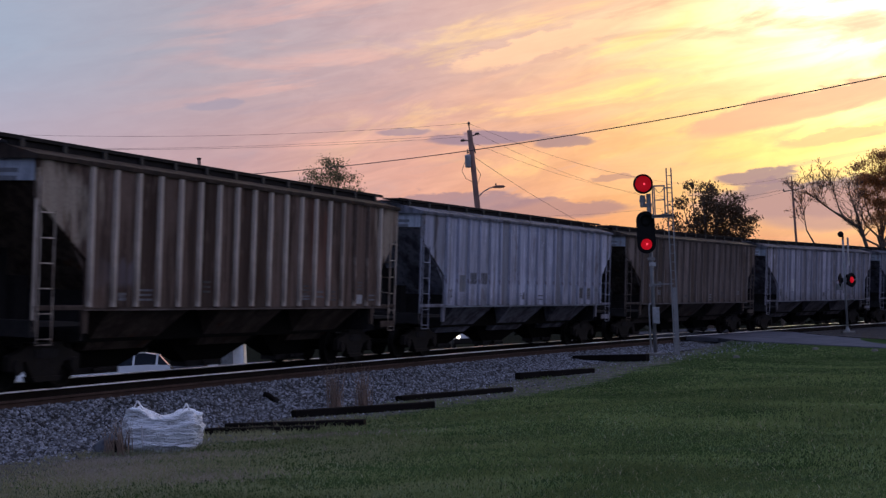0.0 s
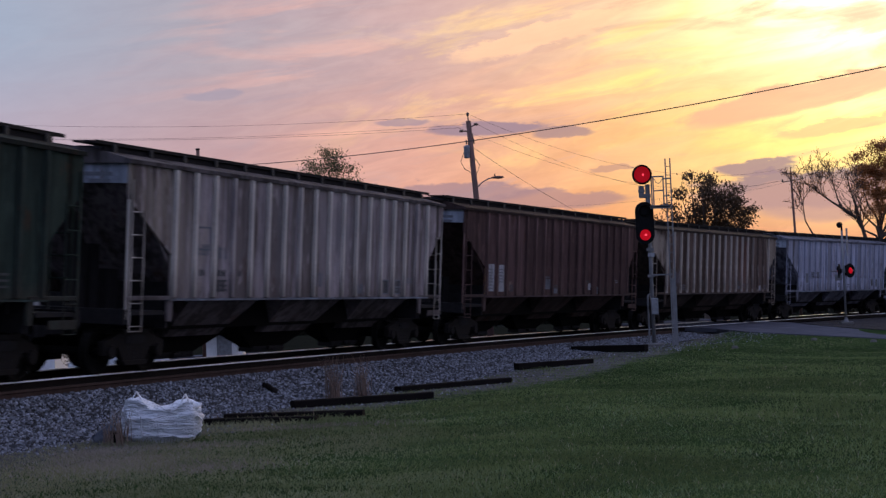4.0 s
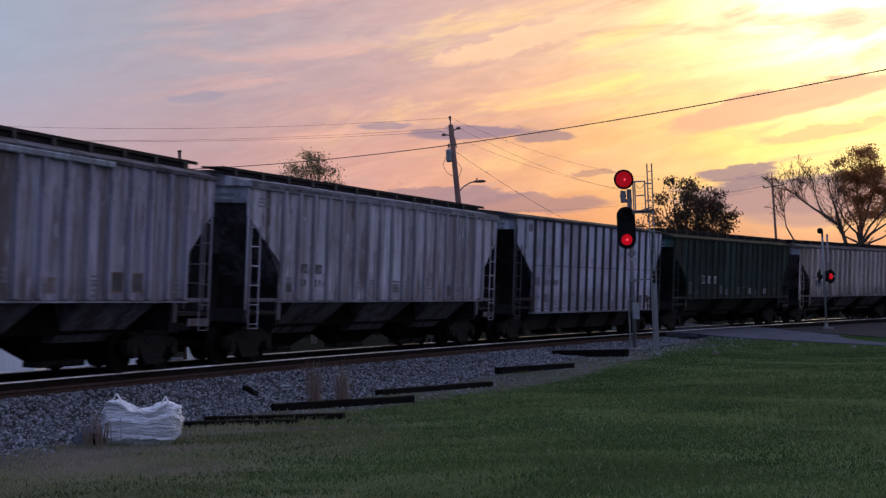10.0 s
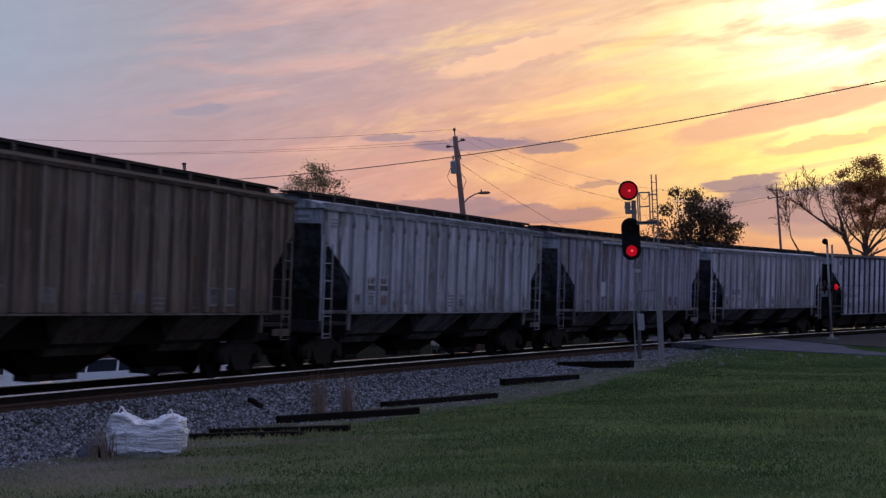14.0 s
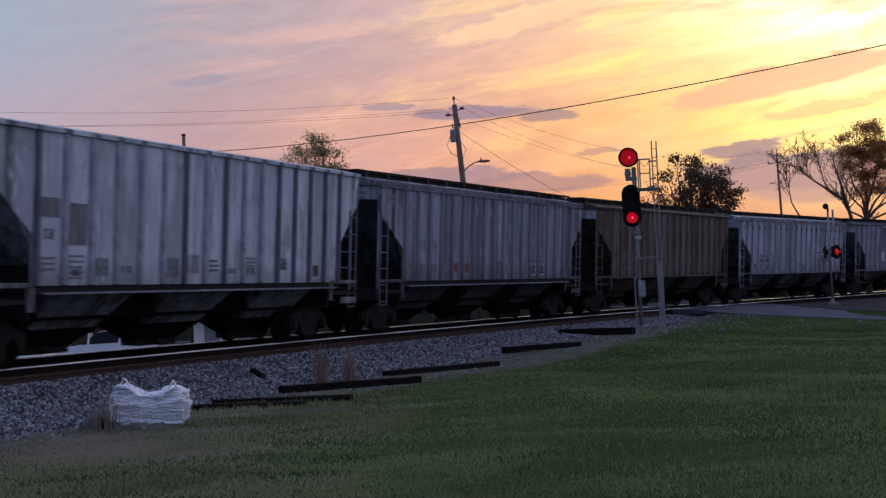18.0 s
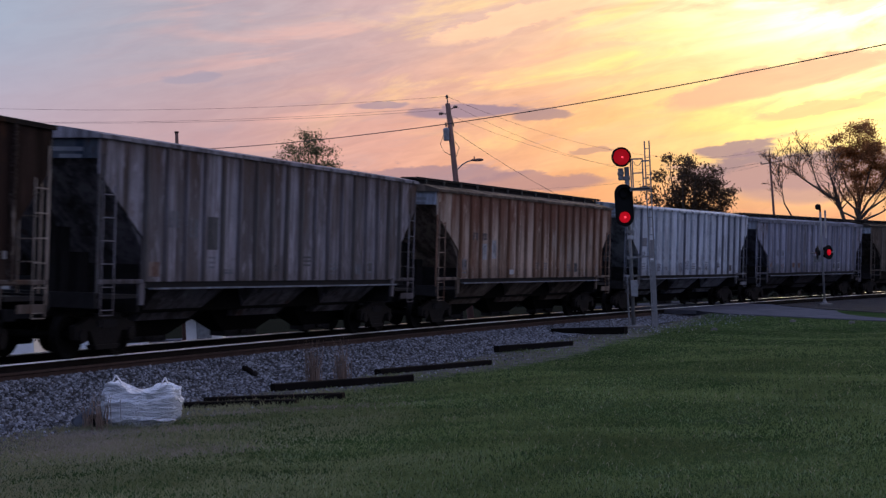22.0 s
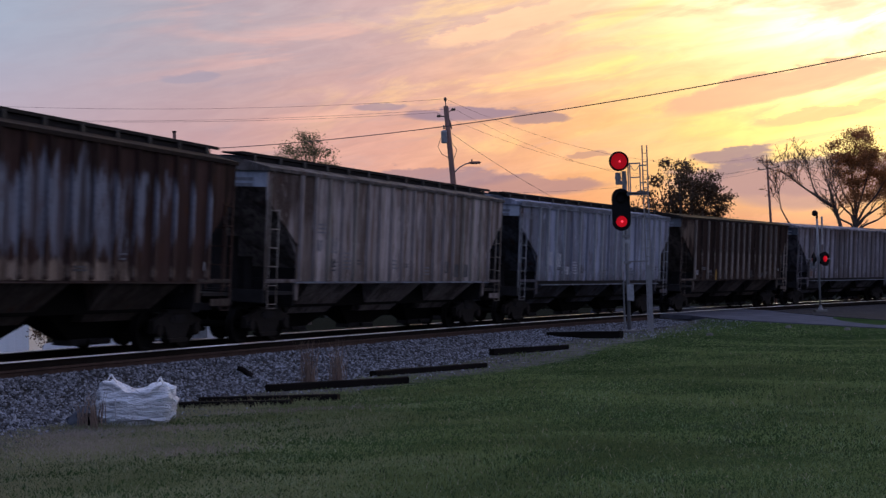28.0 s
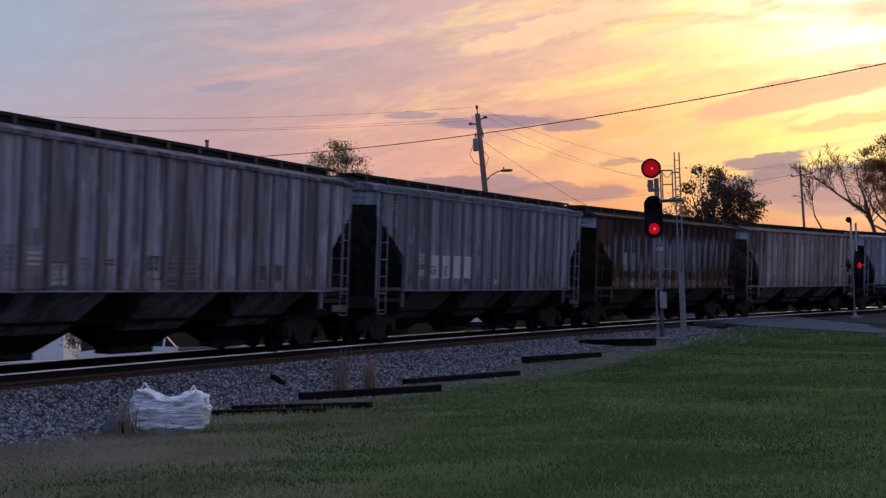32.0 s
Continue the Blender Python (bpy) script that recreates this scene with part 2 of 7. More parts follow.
def paint(name, base, streak, amount, seed, rust=(0.075, 0.032, 0.016), rusty=0.25, top=None, bay=None, odd=None, patches=(), share=0.44):
    """Weathered wagon paint: faded patches, runs down the sheets, grime, rust. bay: (spacing, first) of the ribs;
    top: a stain that has crept down from the roof; odd: a second colour that some pieces carry."""
    n = Nodes(name)
    off = (seed * 7.3, seed * 3.1, seed * 1.7)
    broad = n.noise(0.35, 3.0, n.mapped((1, 1, 1), off))
    runs = n.noise(1.0, 6.0, n.mapped((1.5, 1.5, 0.10), off), 0.62)
    thin = n.noise(1.0, 4.0, n.mapped((7.0, 7.0, 0.35), off), 0.6)
    grain = n.noise(26.0, 4.0, n.mapped((1, 1, 1), off))
    blot = n.noise(1.3, 6.0, n.mapped((1, 1, 0.7), off), 0.65)
    col = n.mix(n.step(broad, 0.36, 0.64), dark(base, 0.82), dark(base, 1.15))
    if odd is not None:
        col = n.mix(n.step(n.random(), share - 0.02, share + 0.02), odd, col)
    if bay is not None:
        space, first = bay
        cell = n.math("DIVIDE", n.math("SUBTRACT", n.axis(0), first), space)
        w = n.nt.nodes.new("ShaderNodeTexWhiteNoise")
        w.noise_dimensions = "1D"
        n.put(w.inputs["W"], n.math("ADD", n.math("FLOOR", cell), seed * 13.7))
        col = n.mix(n.step(w.outputs["Value"], 0.15, 0.7, 0.0, min(0.35, amount * 0.62)), col, dark(base, 0.72))
        col = n.mix(n.step(w.outputs["Value"], 0.78, 0.83, 0.0, min(0.62, amount * 1.1)), col, dark(streak, 0.8))
        # grime and painted-in rib shadow along the foot of each rib, widest on the leading side
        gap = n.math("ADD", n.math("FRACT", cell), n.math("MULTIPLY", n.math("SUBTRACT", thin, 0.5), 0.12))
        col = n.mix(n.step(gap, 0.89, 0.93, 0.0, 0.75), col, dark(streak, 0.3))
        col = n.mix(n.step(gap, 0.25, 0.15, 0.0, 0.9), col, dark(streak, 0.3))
    col = n.mix(n.step(runs, 0.47, 0.58, 0.0, min(amount * 1.2, 0.95)), col, streak)
    col = n.mix(n.step(thin, 0.48, 0.60, 0.0, amount * 0.95), col, dark(streak, 0.6))
    if top is not None:
        tint, lo, hi = top
        edge = n.math("ADD", n.axis(2), n.math("MULTIPLY", n.math("SUBTRACT", runs, 0.5), 3.2))
        col = n.mix(n.step(edge, lo, hi, 0.0, 0.9), col, tint)
    col = n.mix(n.step(blot, 0.53, 0.70, 0.0, 0.45), col, dark(streak, 0.8))
    low = n.math("ADD", n.axis(2), n.math("MULTIPLY", n.math("SUBTRACT", blot, 0.5), 1.6))
    col = n.mix(n.step(low, 2.05, 1.55, 0.0, 0.40), col, (0.062, 0.048, 0.040))
    for tint, x0, x1, z0, z1, cover in patches:
        # old or bare paint within a stretch of the side, ragged at its edges and drawn out downwards
        cx = n.math("DIVIDE", n.math("ABSOLUTE", n.math("SUBTRACT", n.axis(0), (x0 + x1) / 2)), (x1 - x0) / 2)
        cz = n.math("DIVIDE", n.math("ABSOLUTE", n.math("SUBTRACT", n.axis(2), (z0 + z1) / 2)), (z1 - z0) / 2)
        rag = n.math("MULTIPLY", n.math("SUBTRACT", n.noise(1.0, 6.0, n.mapped((2.2, 2.2, 0.5), off), 0.62), 0.5), 3.4)
        rag = n.math("MULTIPLY", rag, 0.45 if cover > 0.9 else 1.0)
        lick = n.noise(1.0, 5.0, n.mapped((3.4, 3.4, 0.16), (off[2], off[1], off[0])), 0.6)
        hold = n.step(n.math("ADD", n.math("MAXIMUM", cx, cz), rag), 0.95, 0.50, 0.0, cover)
        col = n.mix(n.math("MULTIPLY", hold, n.step(lick, 0.40, 0.56, 0.25 if cover < 0.78 else 0.8, 1.0)), col, tint)
    spots = n.noise(2.2, 7.0, n.mapped((1, 1, 0.45), off), 0.7)
    col = n.mix(n.step(spots, 0.58, 0.66, 0.0, min(rusty * 2.4, 0.9)), col, rust)
    fade = n.noise(0.9, 5.0, n.mapped((1, 1, 0.25), (off[1], off[2], off[0])), 0.6)
    col = n.mix(n.step(fade, 0.54, 0.66, 0.0, 0.35), col, dark(base, 1.5))
    col = n.mix(n.step(grain, 0.42, 0.70, 0.0, 0.35), col, dark(base, 0.45))
    chalk = n.noise(5.0, 5.0, n.mapped((1, 1, 0.3), (off[2], off[0], off[1])), 0.65)
    col = n.mix(n.step(chalk, 0.56, 0.68, 0.0, 0.4), col, dark(base, 1.55))
    n.bump(n.math("ADD", grain, n.math("MULTIPLY", broad, 4.0)), 0.25, 0.012)
    return n.end(col, n.step(runs, 0.3, 0.7, 0.70, 0.92), 0.0, 0.04)


# underframe near black: the shade beneath the wagons is put into the colour
M_UNDER = plain("near_black_underframe", (0.017, 0.016, 0.0175), 0.9, spec=0.15)
# pocket black paints in the shade between the hopper bays
M_POCKET_SHADE = plain("shade_black_pocket", (0.006, 0.0055, 0.0055), 0.95, spec=0.05)
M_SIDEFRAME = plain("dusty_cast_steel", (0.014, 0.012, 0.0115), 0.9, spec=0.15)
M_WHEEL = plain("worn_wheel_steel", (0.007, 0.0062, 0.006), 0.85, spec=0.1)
M_GALV = plain("galvanised_walkway", (0.040, 0.040, 0.042), 0.7, 0.2)
# the rail head's gleam is painted as plain white instead of reflecting metal
M_RAILHEAD = plain("gleam_white_rail_head", (0.95, 0.95, 0.96), 0.22, 0.0, 0.0, 3.0, 0.0, 1.0)
M_RUSTRAIL = plain("rust_brown_old_rail", (0.050, 0.032, 0.027), 0.9, 0.0, 0.25, 2.0, 0.2, 0.1)
M_CARGLASS = plain("dark_car_glass", (0.020, 0.024, 0.034), 0.10, 0.0, 0.05, 1.0, 0.0)
M_RAILSIDE = plain("rusty_rail_web", (0.012, 0.009, 0.008), 0.9, spec=0.08)
M_TIE = plain("creosoted_timber", (0.0085, 0.0070, 0.0064), 0.9, 0.0, 0.3, 3.0, 0.4, 0.08)
M_SILVER = plain("aluminium_paint", (0.18, 0.183, 0.195), 0.6, 0.2, 0.15)
M_BLACK = plain("matt_black_hood", (0.008, 0.008, 0.009), 0.8, spec=0.1)
M_CONCRETE = plain("weathered_concrete", (0.11, 0.105, 0.10), 0.9, 0.0, 0.2, 2.0)
M_POLE = plain("weathered_pole_wood", (0.125, 0.066, 0.054), 0.85, 0.0, 0.3, 2.0, 0.3)
M_WIRE = plain("black_cable", (0.016, 0.015, 0.016), 0.6)
M_INSULATOR = plain("brown_porcelain", (0.05, 0.03, 0.025), 0.35)
M_TANK = plain("grey_transformer_paint", (0.20, 0.21, 0.23), 0.5)
M_ASPHALT = plain("worn_grey_asphalt", (0.082, 0.085, 0.105), 1.0, 0.0, 0.2, 1.2, 0.3, 0.0)
M_PALE_ROAD = plain("pale_concrete_road", (0.05, 0.05, 0.054), 1.0, 0.0, 0.12, 0.8, 0.15, 0.0)
M_RUBBER = plain("black_tyre_rubber", (0.02, 0.02, 0.02), 0.85)
M_DARKBAG = plain("dark_plastic", (0.075, 0.085, 0.11), 0.3)
M_BARK = plain("grey_brown_bark", (0.075, 0.055, 0.045), 0.95, 0.0, 0.3, 5.0, 0.5)
M_ROOF = plain("grey_shingle", (0.08, 0.08, 0.085), 0.9)
M_SIDING = plain("white_clapboard_paint", (0.72, 0.73, 0.75), 0.6, 0.0, 0.06)
M_BOARD = plain("dirty_running_board", (0.020, 0.018, 0.018), 0.85, 0.0, 0.3, 4.0, 0.2, 0.1)


def stencil(name, color, grime, cover):
    """Thin old paint on the sheets: chipped, washed out and overrun by dirt."""
    n = Nodes(name)
    a = n.noise(1.0, 5.0, n.mapped((5.0, 5.0, 1.2)), 0.65)
    b = n.noise(16.0, 5.0, None, 0.7)
    col = n.mix(n.step(a, 0.42, 0.64, 0.0, cover), color, grime)
    col = n.mix(n.step(b, 0.52, 0.66, 0.0, 0.65), col, grime)
    return n.end(col, 0.75, 0.0, 0.2)


M_LETTER_W = stencil("faded_white_stencil", (0.36, 0.37, 0.40), (0.15, 0.135, 0.13), 0.7)
M_LETTER_D = stencil("faded_dark_stencil", (0.045, 0.047, 0.055), (0.12, 0.115, 0.115), 0.7)
M_LETTER_Y = stencil("yellow_reflective_strip", (0.46, 0.27, 0.05), (0.22, 0.14, 0.06), 0.7)
M_LETTER_G = stencil("grey_patch_paint", (0.115, 0.123, 0.148), (0.19, 0.195, 0.215), 0.8)
M_LETTER_L = stencil("pale_patch_paint", (0.43, 0.44, 0.48), (0.30, 0.30, 0.33), 0.5)
M_LETTER_R = stencil("rust_brown_stencil", (0.11, 0.055, 0.042), (0.22, 0.18, 0.165), 0.8)


def glow(name, color, strength):
    n = Nodes(name)
    n.put(n.bsdf.inputs["Emission Color"], color)
    n.bsdf.inputs["Emission Strength"].default_value = strength
    return n.end(dark(color, 0.3), 0.6, 0.0, 0.1)


M_RED = glow("lit_red_lens", (1.0, 0.010, 0.030), 0.36)
M_RED_WIDE = glow("lit_red_fresnel", (1.0, 0.012, 0.030), 0.24)
M_RED_CORE = glow("lit_red_bulb", (1.0, 0.06, 0.10), 1.5)
M_RED_DIM = glow("dim_red_lens", (0.8, 0.01, 0.02), 0.12)
M_HEADLAMP = glow("lit_headlamp", (1.0, 0.85, 0.70), 3.5)


def glass(name, color, rough=0.08):
    n = Nodes(name)
    return n.end(color, rough, 0.0, 0.6)


M_WINDOW = glass("dark_window_glass", (0.02, 0.025, 0.03))
M_CLEAR = glass("pale_lens_glass", (0.3, 0.3, 0.32))


def gravel(name, a, b, scale):
    n = Nodes(name)
    v = n.nt.nodes.new("ShaderNodeTexVoronoi")
    v.inputs["Scale"].default_value = scale
    n.put(v.inputs["Vector"], n.coord)
    big = n.noise(0.5, 4.0)
    sep = n.nt.nodes.new("ShaderNodeSeparateColor")
    n.put(sep.inputs[0], v.outputs["Color"])
    col = n.mix(sep.outputs[0], a, b)
    col = n.mix(n.step(big, 0.4, 0.7, 0.0, 0.4), col, dark(a, 0.6))
    n.bump(v.outputs["Distance"], 0.9, 0.04)
    return n.end(col, 1.0, 0.0, 0.05)


# bed far darker than its stones: shade between them put into the colour
M_BALLAST = gravel("grey_ballast_bed", (0.012, 0.012, 0.013), (0.050, 0.050, 0.055), 14.0)
M_GRAVEL = gravel("gravel_apron", (0.022, 0.022, 0.025), (0.055, 0.055, 0.062), 22.0)


def stone_mat():
    n = Nodes("crushed_granite")
    r = n.island()
    col = n.mix(n.math("POWER", r, 1.5), (0.036, 0.038, 0.045), (0.335, 0.36, 0.42))
    col = n.mix(n.step(n.noise(18.0, 4.0), 0.4, 0.7, 0.0, 0.35), col, (0.085, 0.075, 0.070))
    return n.end(col, 0.9, 0.0, 0.15)


def ground_mat():
    n = Nodes("rough_lawn")
    a = n.noise(0.35, 4.0)
    b = n.noise(2.3, 5.0)
    c = n.noise(30.0, 4.0)
    col = n.mix(n.step(a, 0.35, 0.65), (0.020, 0.040, 0.013), (0.034, 0.060, 0.021))
    col = n.mix(n.step(b, 0.46, 0.70, 0.0, 0.35), col, (0.060, 0.062, 0.048))
    dirt = n.mix(n.step(b, 0.3, 0.7), (0.062, 0.061, 0.060), (0.125, 0.123, 0.120))
    m = n.math("ADD", n.attr("dirt"), n.math("MULTIPLY", n.math("SUBTRACT", b, 0.5), 1.3))
    col = n.mix(n.step(m, 0.38, 0.68), col, dirt)
    # ground beyond the line is coloured near black
    col = n.mix(n.attr("far_dark"), col, (0.012, 0.011, 0.010))
    col = n.mix(n.step(c, 0.45, 0.75, 0.0, 0.3), col, (0.040, 0.058, 0.034))
    n.bump(n.math("ADD", c, b), 0.7, 0.05)
    return n.end(col, 1.0, 0.0, 0.0)


def blade_mat(name, lo, hi, dry, share):
    """Lawn blades: lit as the turf that they make up, drier and paler towards the track's open end."""
    n = Nodes(name)
    r = n.island()
    col = n.mix(r, lo, hi)
    patch = n.noise(0.5, 4.0)
    col = n.mix(n.step(patch, 0.42, 0.64, 0.0, 0.55), col, dark(lo, 0.66))
    wide = n.noise(0.16, 3.0)
    col = n.mix(n.step(wide, 0.45, 0.62, 0.0, 0.55), col, dark(lo, 0.62))
    # dry grass on the left; the paling also paints in the lawn's brighter side
    worn = n.math("ADD", n.math("MULTIPLY", n.axis(0), 0.17), n.math("MULTIPLY", n.math("SUBTRACT", patch, 0.5), 1.6))
    col = n.mix(n.step(worn, 0.15, -0.85, 0.0, 0.55), col, dry)
    col = n.mix(n.step(n.math("FRACT", n.math("MULTIPLY", r, 17.0)), 1 - share, 1.0), col, dry)
    tr = n.nt.nodes.new("ShaderNodeBsdfTranslucent")
    n.put(tr.inputs[0], col)
    mixer = n.nt.nodes.new("ShaderNodeMixShader")
    mixer.inputs[0].default_value = 0.45
    n.nt.links.new(n.bsdf.outputs[0], mixer.inputs[1])
    n.nt.links.new(tr.outputs[0], mixer.inputs[2])
    out = [k for k in n.nt.nodes if k.bl_idname == "ShaderNodeOutputMaterial"][0]
    n.nt.links.new(mixer.outputs[0], out.inputs[0])
    return n.end(col, 0.9, 0.0, 0.0)


def leaf_mat(name, lo, hi, through_it):
    """Leaves that let some light through."""
    n = Nodes(name)
    r = n.island()
    col = n.mix(r, lo, hi)
    tr = n.nt.nodes.new("ShaderNodeBsdfTranslucent")
    n.put(tr.inputs[0], n.mix(r, dark(hi, 1.2), dark(hi, 2.2)))
    mixer = n.nt.nodes.new("ShaderNodeMixShader")
    mixer.inputs[0].default_value = through_it
    n.nt.links.new(n.bsdf.outputs[0], mixer.inputs[1])
    n.nt.links.new(tr.outputs[0], mixer.inputs[2])
    out = [k for k in n.nt.nodes if k.bl_idname == "ShaderNodeOutputMaterial"][0]
    n.nt.links.new(mixer.outputs[0], out.inputs[0])
    return n.end(col, 0.6, 0.0, 0.2)


def stalk_mat():
    n = Nodes("dry_tan_stalks")
    return n.end(n.mix(n.island(), (0.13, 0.090, 0.072), (0.25, 0.175, 0.135)), 0.8)


M_STONE = stone_mat()
M_GROUND = ground_mat()
M_BLADE = blade_mat("lawn_blades", (0.110, 0.152, 0.064), (0.182, 0.238, 0.106), (0.29, 0.27, 0.20), 0.05)
M_WEED = blade_mat("pale_weed_blades", (0.115, 0.175, 0.09), (0.24, 0.32, 0.185), (0.34, 0.32, 0.25), 0.08)
M_DEAD = blade_mat("dead_grass_blades", (0.17, 0.15, 0.135), (0.30, 0.265, 0.25), (0.33, 0.30, 0.27), 0.2)
M_REED = stalk_mat()
M_LEAF_DARK = leaf_mat("dark_evergreen_leaves", (0.034, 0.022, 0.014), (0.075, 0.048, 0.028), 0.35)
M_HEDGE = leaf_mat("dusky_hedge_leaves", (0.012, 0.014, 0.010), (0.026, 0.028, 0.018), 0.06)
M_LEAF_SPRING = leaf_mat("young_spring_leaves", (0.036, 0.044, 0.020), (0.074, 0.080, 0.036), 0.35)
M_LEAF_OLIVE = leaf_mat("olive_bronze_leaves", (0.16, 0.072, 0.036), (0.30, 0.145, 0.060), 0.6)


def bag_mat():
    n = Nodes("woven_white_plastic")
    weave = n.noise(120.0, 2.0)
    fold = n.noise(1.0, 5.0, n.mapped((3.5, 3.5, 15.0)), 0.6, 0.6)
    # shade in the folds and a tint of sky blue are put into the colour
    col = n.mix(n.step(fold, 0.35, 0.7), (0.86, 0.90, 0.98), (0.64, 0.67, 0.75))
    col = n.mix(n.step(n.axis(2), 0.10, 0.0, 0.0, 0.4), col, (0.45, 0.43, 0.40))
    n.bump(n.math("ADD", n.math("MULTIPLY", weave, 0.3), n.math("MULTIPLY", fold, 3.0)), 0.9, 0.06)
    return n.end(col, 0.6)


M_BAG = bag_mat()

# ---- building helpers ----


class Shape:
    """Collects corners and faces for one mesh."""

    def __init__(self):
        self.v, self.f = [], []

    def add(self, verts, faces):
        b = len(self.v)
        self.v += [tuple(p) for p in verts]
        self.f += [tuple(b + i for i in q) for q in faces]
        return self

    def box(self, x0, x1, y0, y1, z0, z1, c=0.0):
        """A box; c bevels its upright and long edges along x."""
        if c <= 0:
            vs = [(x, y, z) for x in (x0, x1) for y in (y0, y1) for z in (z0, z1)]
            return self.add(vs, [(0, 1, 3, 2), (4, 6, 7, 5), (0, 4, 5, 1), (2, 3, 7, 6), (0, 2, 6, 4), (1, 5, 7, 3)])
        ring = [(y0 + c, z0), (y1 - c, z0), (y1, z0 + c), (y1, z1 - c), (y1 - c, z1), (y0 + c, z1), (y0, z1 - c), (y0, z0 + c)]
        return self.prism([(y, z) for y, z in ring], "x", x0, x1)

    def prism(self, poly, axis, a, b):
        """Polygon pushed along an axis; its points are the two other axes in order."""
        n = len(poly)

        def at(p, t):
            return {"x": (t, p[0], p[1]), "y": (p[0], t, p[1]), "z": (p[0], p[1], t)}[axis]
        vs = [at(p, a) for p in poly] + [at(p, b) for p in poly]
        fs = [tuple(range(n))[::-1], tuple(range(n, 2 * n))] + [(i, (i + 1) % n, n + (i + 1) % n, n + i) for i in range(n)]
        return self.add(vs, fs)

    def rod(self, p, q, r0, r1=None, n=8, caps=True):
        p, q = Vector(p), Vector(q)
        r1 = r0 if r1 is None else r1
        w = (q - p).normalized()
        a = w.cross(Vector((0, 0, 1)) if abs(w.z) < 0.9 else Vector((1, 0, 0))).normalized()
        b = w.cross(a)
        vs = []
        for c, r in ((p, r0), (q, r1)):
            for i in range(n):
                t = 2 * math.pi * i / n
                vs.append(c + (a * math.cos(t) + b * math.sin(t)) * r)
        fs = [(i, (i + 1) % n, n + (i + 1) % n, n + i) for i in range(n)]
        if caps:
            fs += [tuple(range(n))[::-1], tuple(range(n, 2 * n))]
        return self.add(vs, fs)

    def path(self, pts, r, n=6):
        """One unbroken tube along the points."""
        pts = [Vector(p) for p in pts]
        vs, fs, m = [], [], len(pts)
        for i, p in enumerate(pts):
            w = (pts[min(i + 1, m - 1)] - pts[max(i - 1, 0)]).normalized()
            a = w.cross(Vector((0, 0, 1)) if abs(w.z) < 0.9 else Vector((1, 0, 0))).normalized()
            b = w.cross(a)
            for k in range(n):
                t = 2 * math.pi * k / n
                vs.append(p + (a * math.cos(t) + b * math.sin(t)) * r)
        for i in range(m - 1):
            for k in range(n):
                fs.append((i * n + k, i * n + (k + 1) % n, (i + 1) * n + (k + 1) % n, (i + 1) * n + k))
        fs += [tuple(range(n))[::-1], tuple((m - 1) * n + k for k in range(n))]
        return self.add(vs, fs)

    def lathe(self, prof, n=16, centre=(0, 0, 0), axis="z"):
        """Profile of (radius, height) turned about an axis."""
        vs, fs = [], []
        m = len(prof)
        for i in range(n):
            t = 2 * math.pi * i / n
            for r, h in prof:
                p = {"z": (r * math.cos(t), r * math.sin(t), h), "y": (r * math.cos(t), h, r * math.sin(t)), "x": (h, r * math.cos(t), r * math.sin(t))}[axis]
                vs.append(tuple(a + b for a, b in zip(p, centre)))
        for i in range(n):
            for j in range(m - 1):
                a, b = i * m + j, ((i + 1) % n) * m + j
                fs.append((a, b, b + 1, a + 1))
        fs.append(tuple(i * m for i in range(n))[::-1])
        fs.append(tuple(i * m + m - 1 for i in range(n)))
        return self.add(vs, fs)

    def mesh(self, name, mat=None, smooth=False):
        me = bpy.data.meshes.new(name)
        me.from_pydata(self.v, [], self.f)
        bm = bmesh.new()
        bm.from_mesh(me)
        bmesh.ops.recalc_face_normals(bm, faces=bm.faces)
        bm.to_mesh(me)
        bm.free()
        if mat is not None:
            me.materials.append(mat)
        if smooth:
            for p in me.polygons:
                p.use_smooth = True
        me.update()
        return me


def part(name, shape, mat, parent, label="", at=None, smooth=False):
    me = shape if isinstance(shape, bpy.types.Mesh) else shape.mesh(name, mat, smooth)
    ob = new(name, me)
    ob.parent = parent
    if at is not None:
        ob.matrix_basis = at
    if isinstance(shape, bpy.types.Mesh) and mat is not None:
        ob.material_slots[0].link = "OBJECT"
        ob.material_slots[0].material = mat
    return tagged(ob, label) if label else ob


def thing(name, m, label, category, group="", kind=""):
    ob = new(name)
    ob.matrix_basis = m
    ob.empty_display_size = 0.3
    return tagged(ob, label, category, group, kind)


def raw(name, verts, faces, mat):
    """A large mesh from arrays."""
    me = bpy.data.meshes.new(name)
    me.from_pydata(verts, [], faces)
    me.materials.append(mat)
    me.update()
    return new(name, me)


# ---- the plan: a banked curve, straight before and after ----
D0, HEAD0, BEND, BANK = 53.05, 0.40213, 0.003635, 0.0755
S_IN, S_OUT = -70.0, 130.0


def line_at(s):
    """Centre line: x, y and heading (from +y towards +x)."""
    c = min(max(s, S_IN), S_OUT)
    a = HEAD0 + BEND * c
    x = (math.cos(HEAD0) - math.cos(a)) / BEND
    y = D0 + (math.sin(a) - math.sin(HEAD0)) / BEND
    return x + (s - c) * math.sin(a), y + (s - c) * math.cos(a), a


def on_track(s, lat, z, bank=True):
    """World place of a point beside the line; lat is positive on the inner, lawn side."""
    x, y, a = line_at(s)
    if bank:
        lat, z = lat * math.cos(BANK) + z * math.sin(BANK), z * math.cos(BANK) - lat * math.sin(BANK)
    return Vector((x + lat * math.cos(a), y - lat * math.sin(a), z))


CURVE_R = 1.0 / BEND
CURVE_C = (CURVE_R * math.cos(HEAD0), D0 - CURVE_R * math.sin(HEAD0))


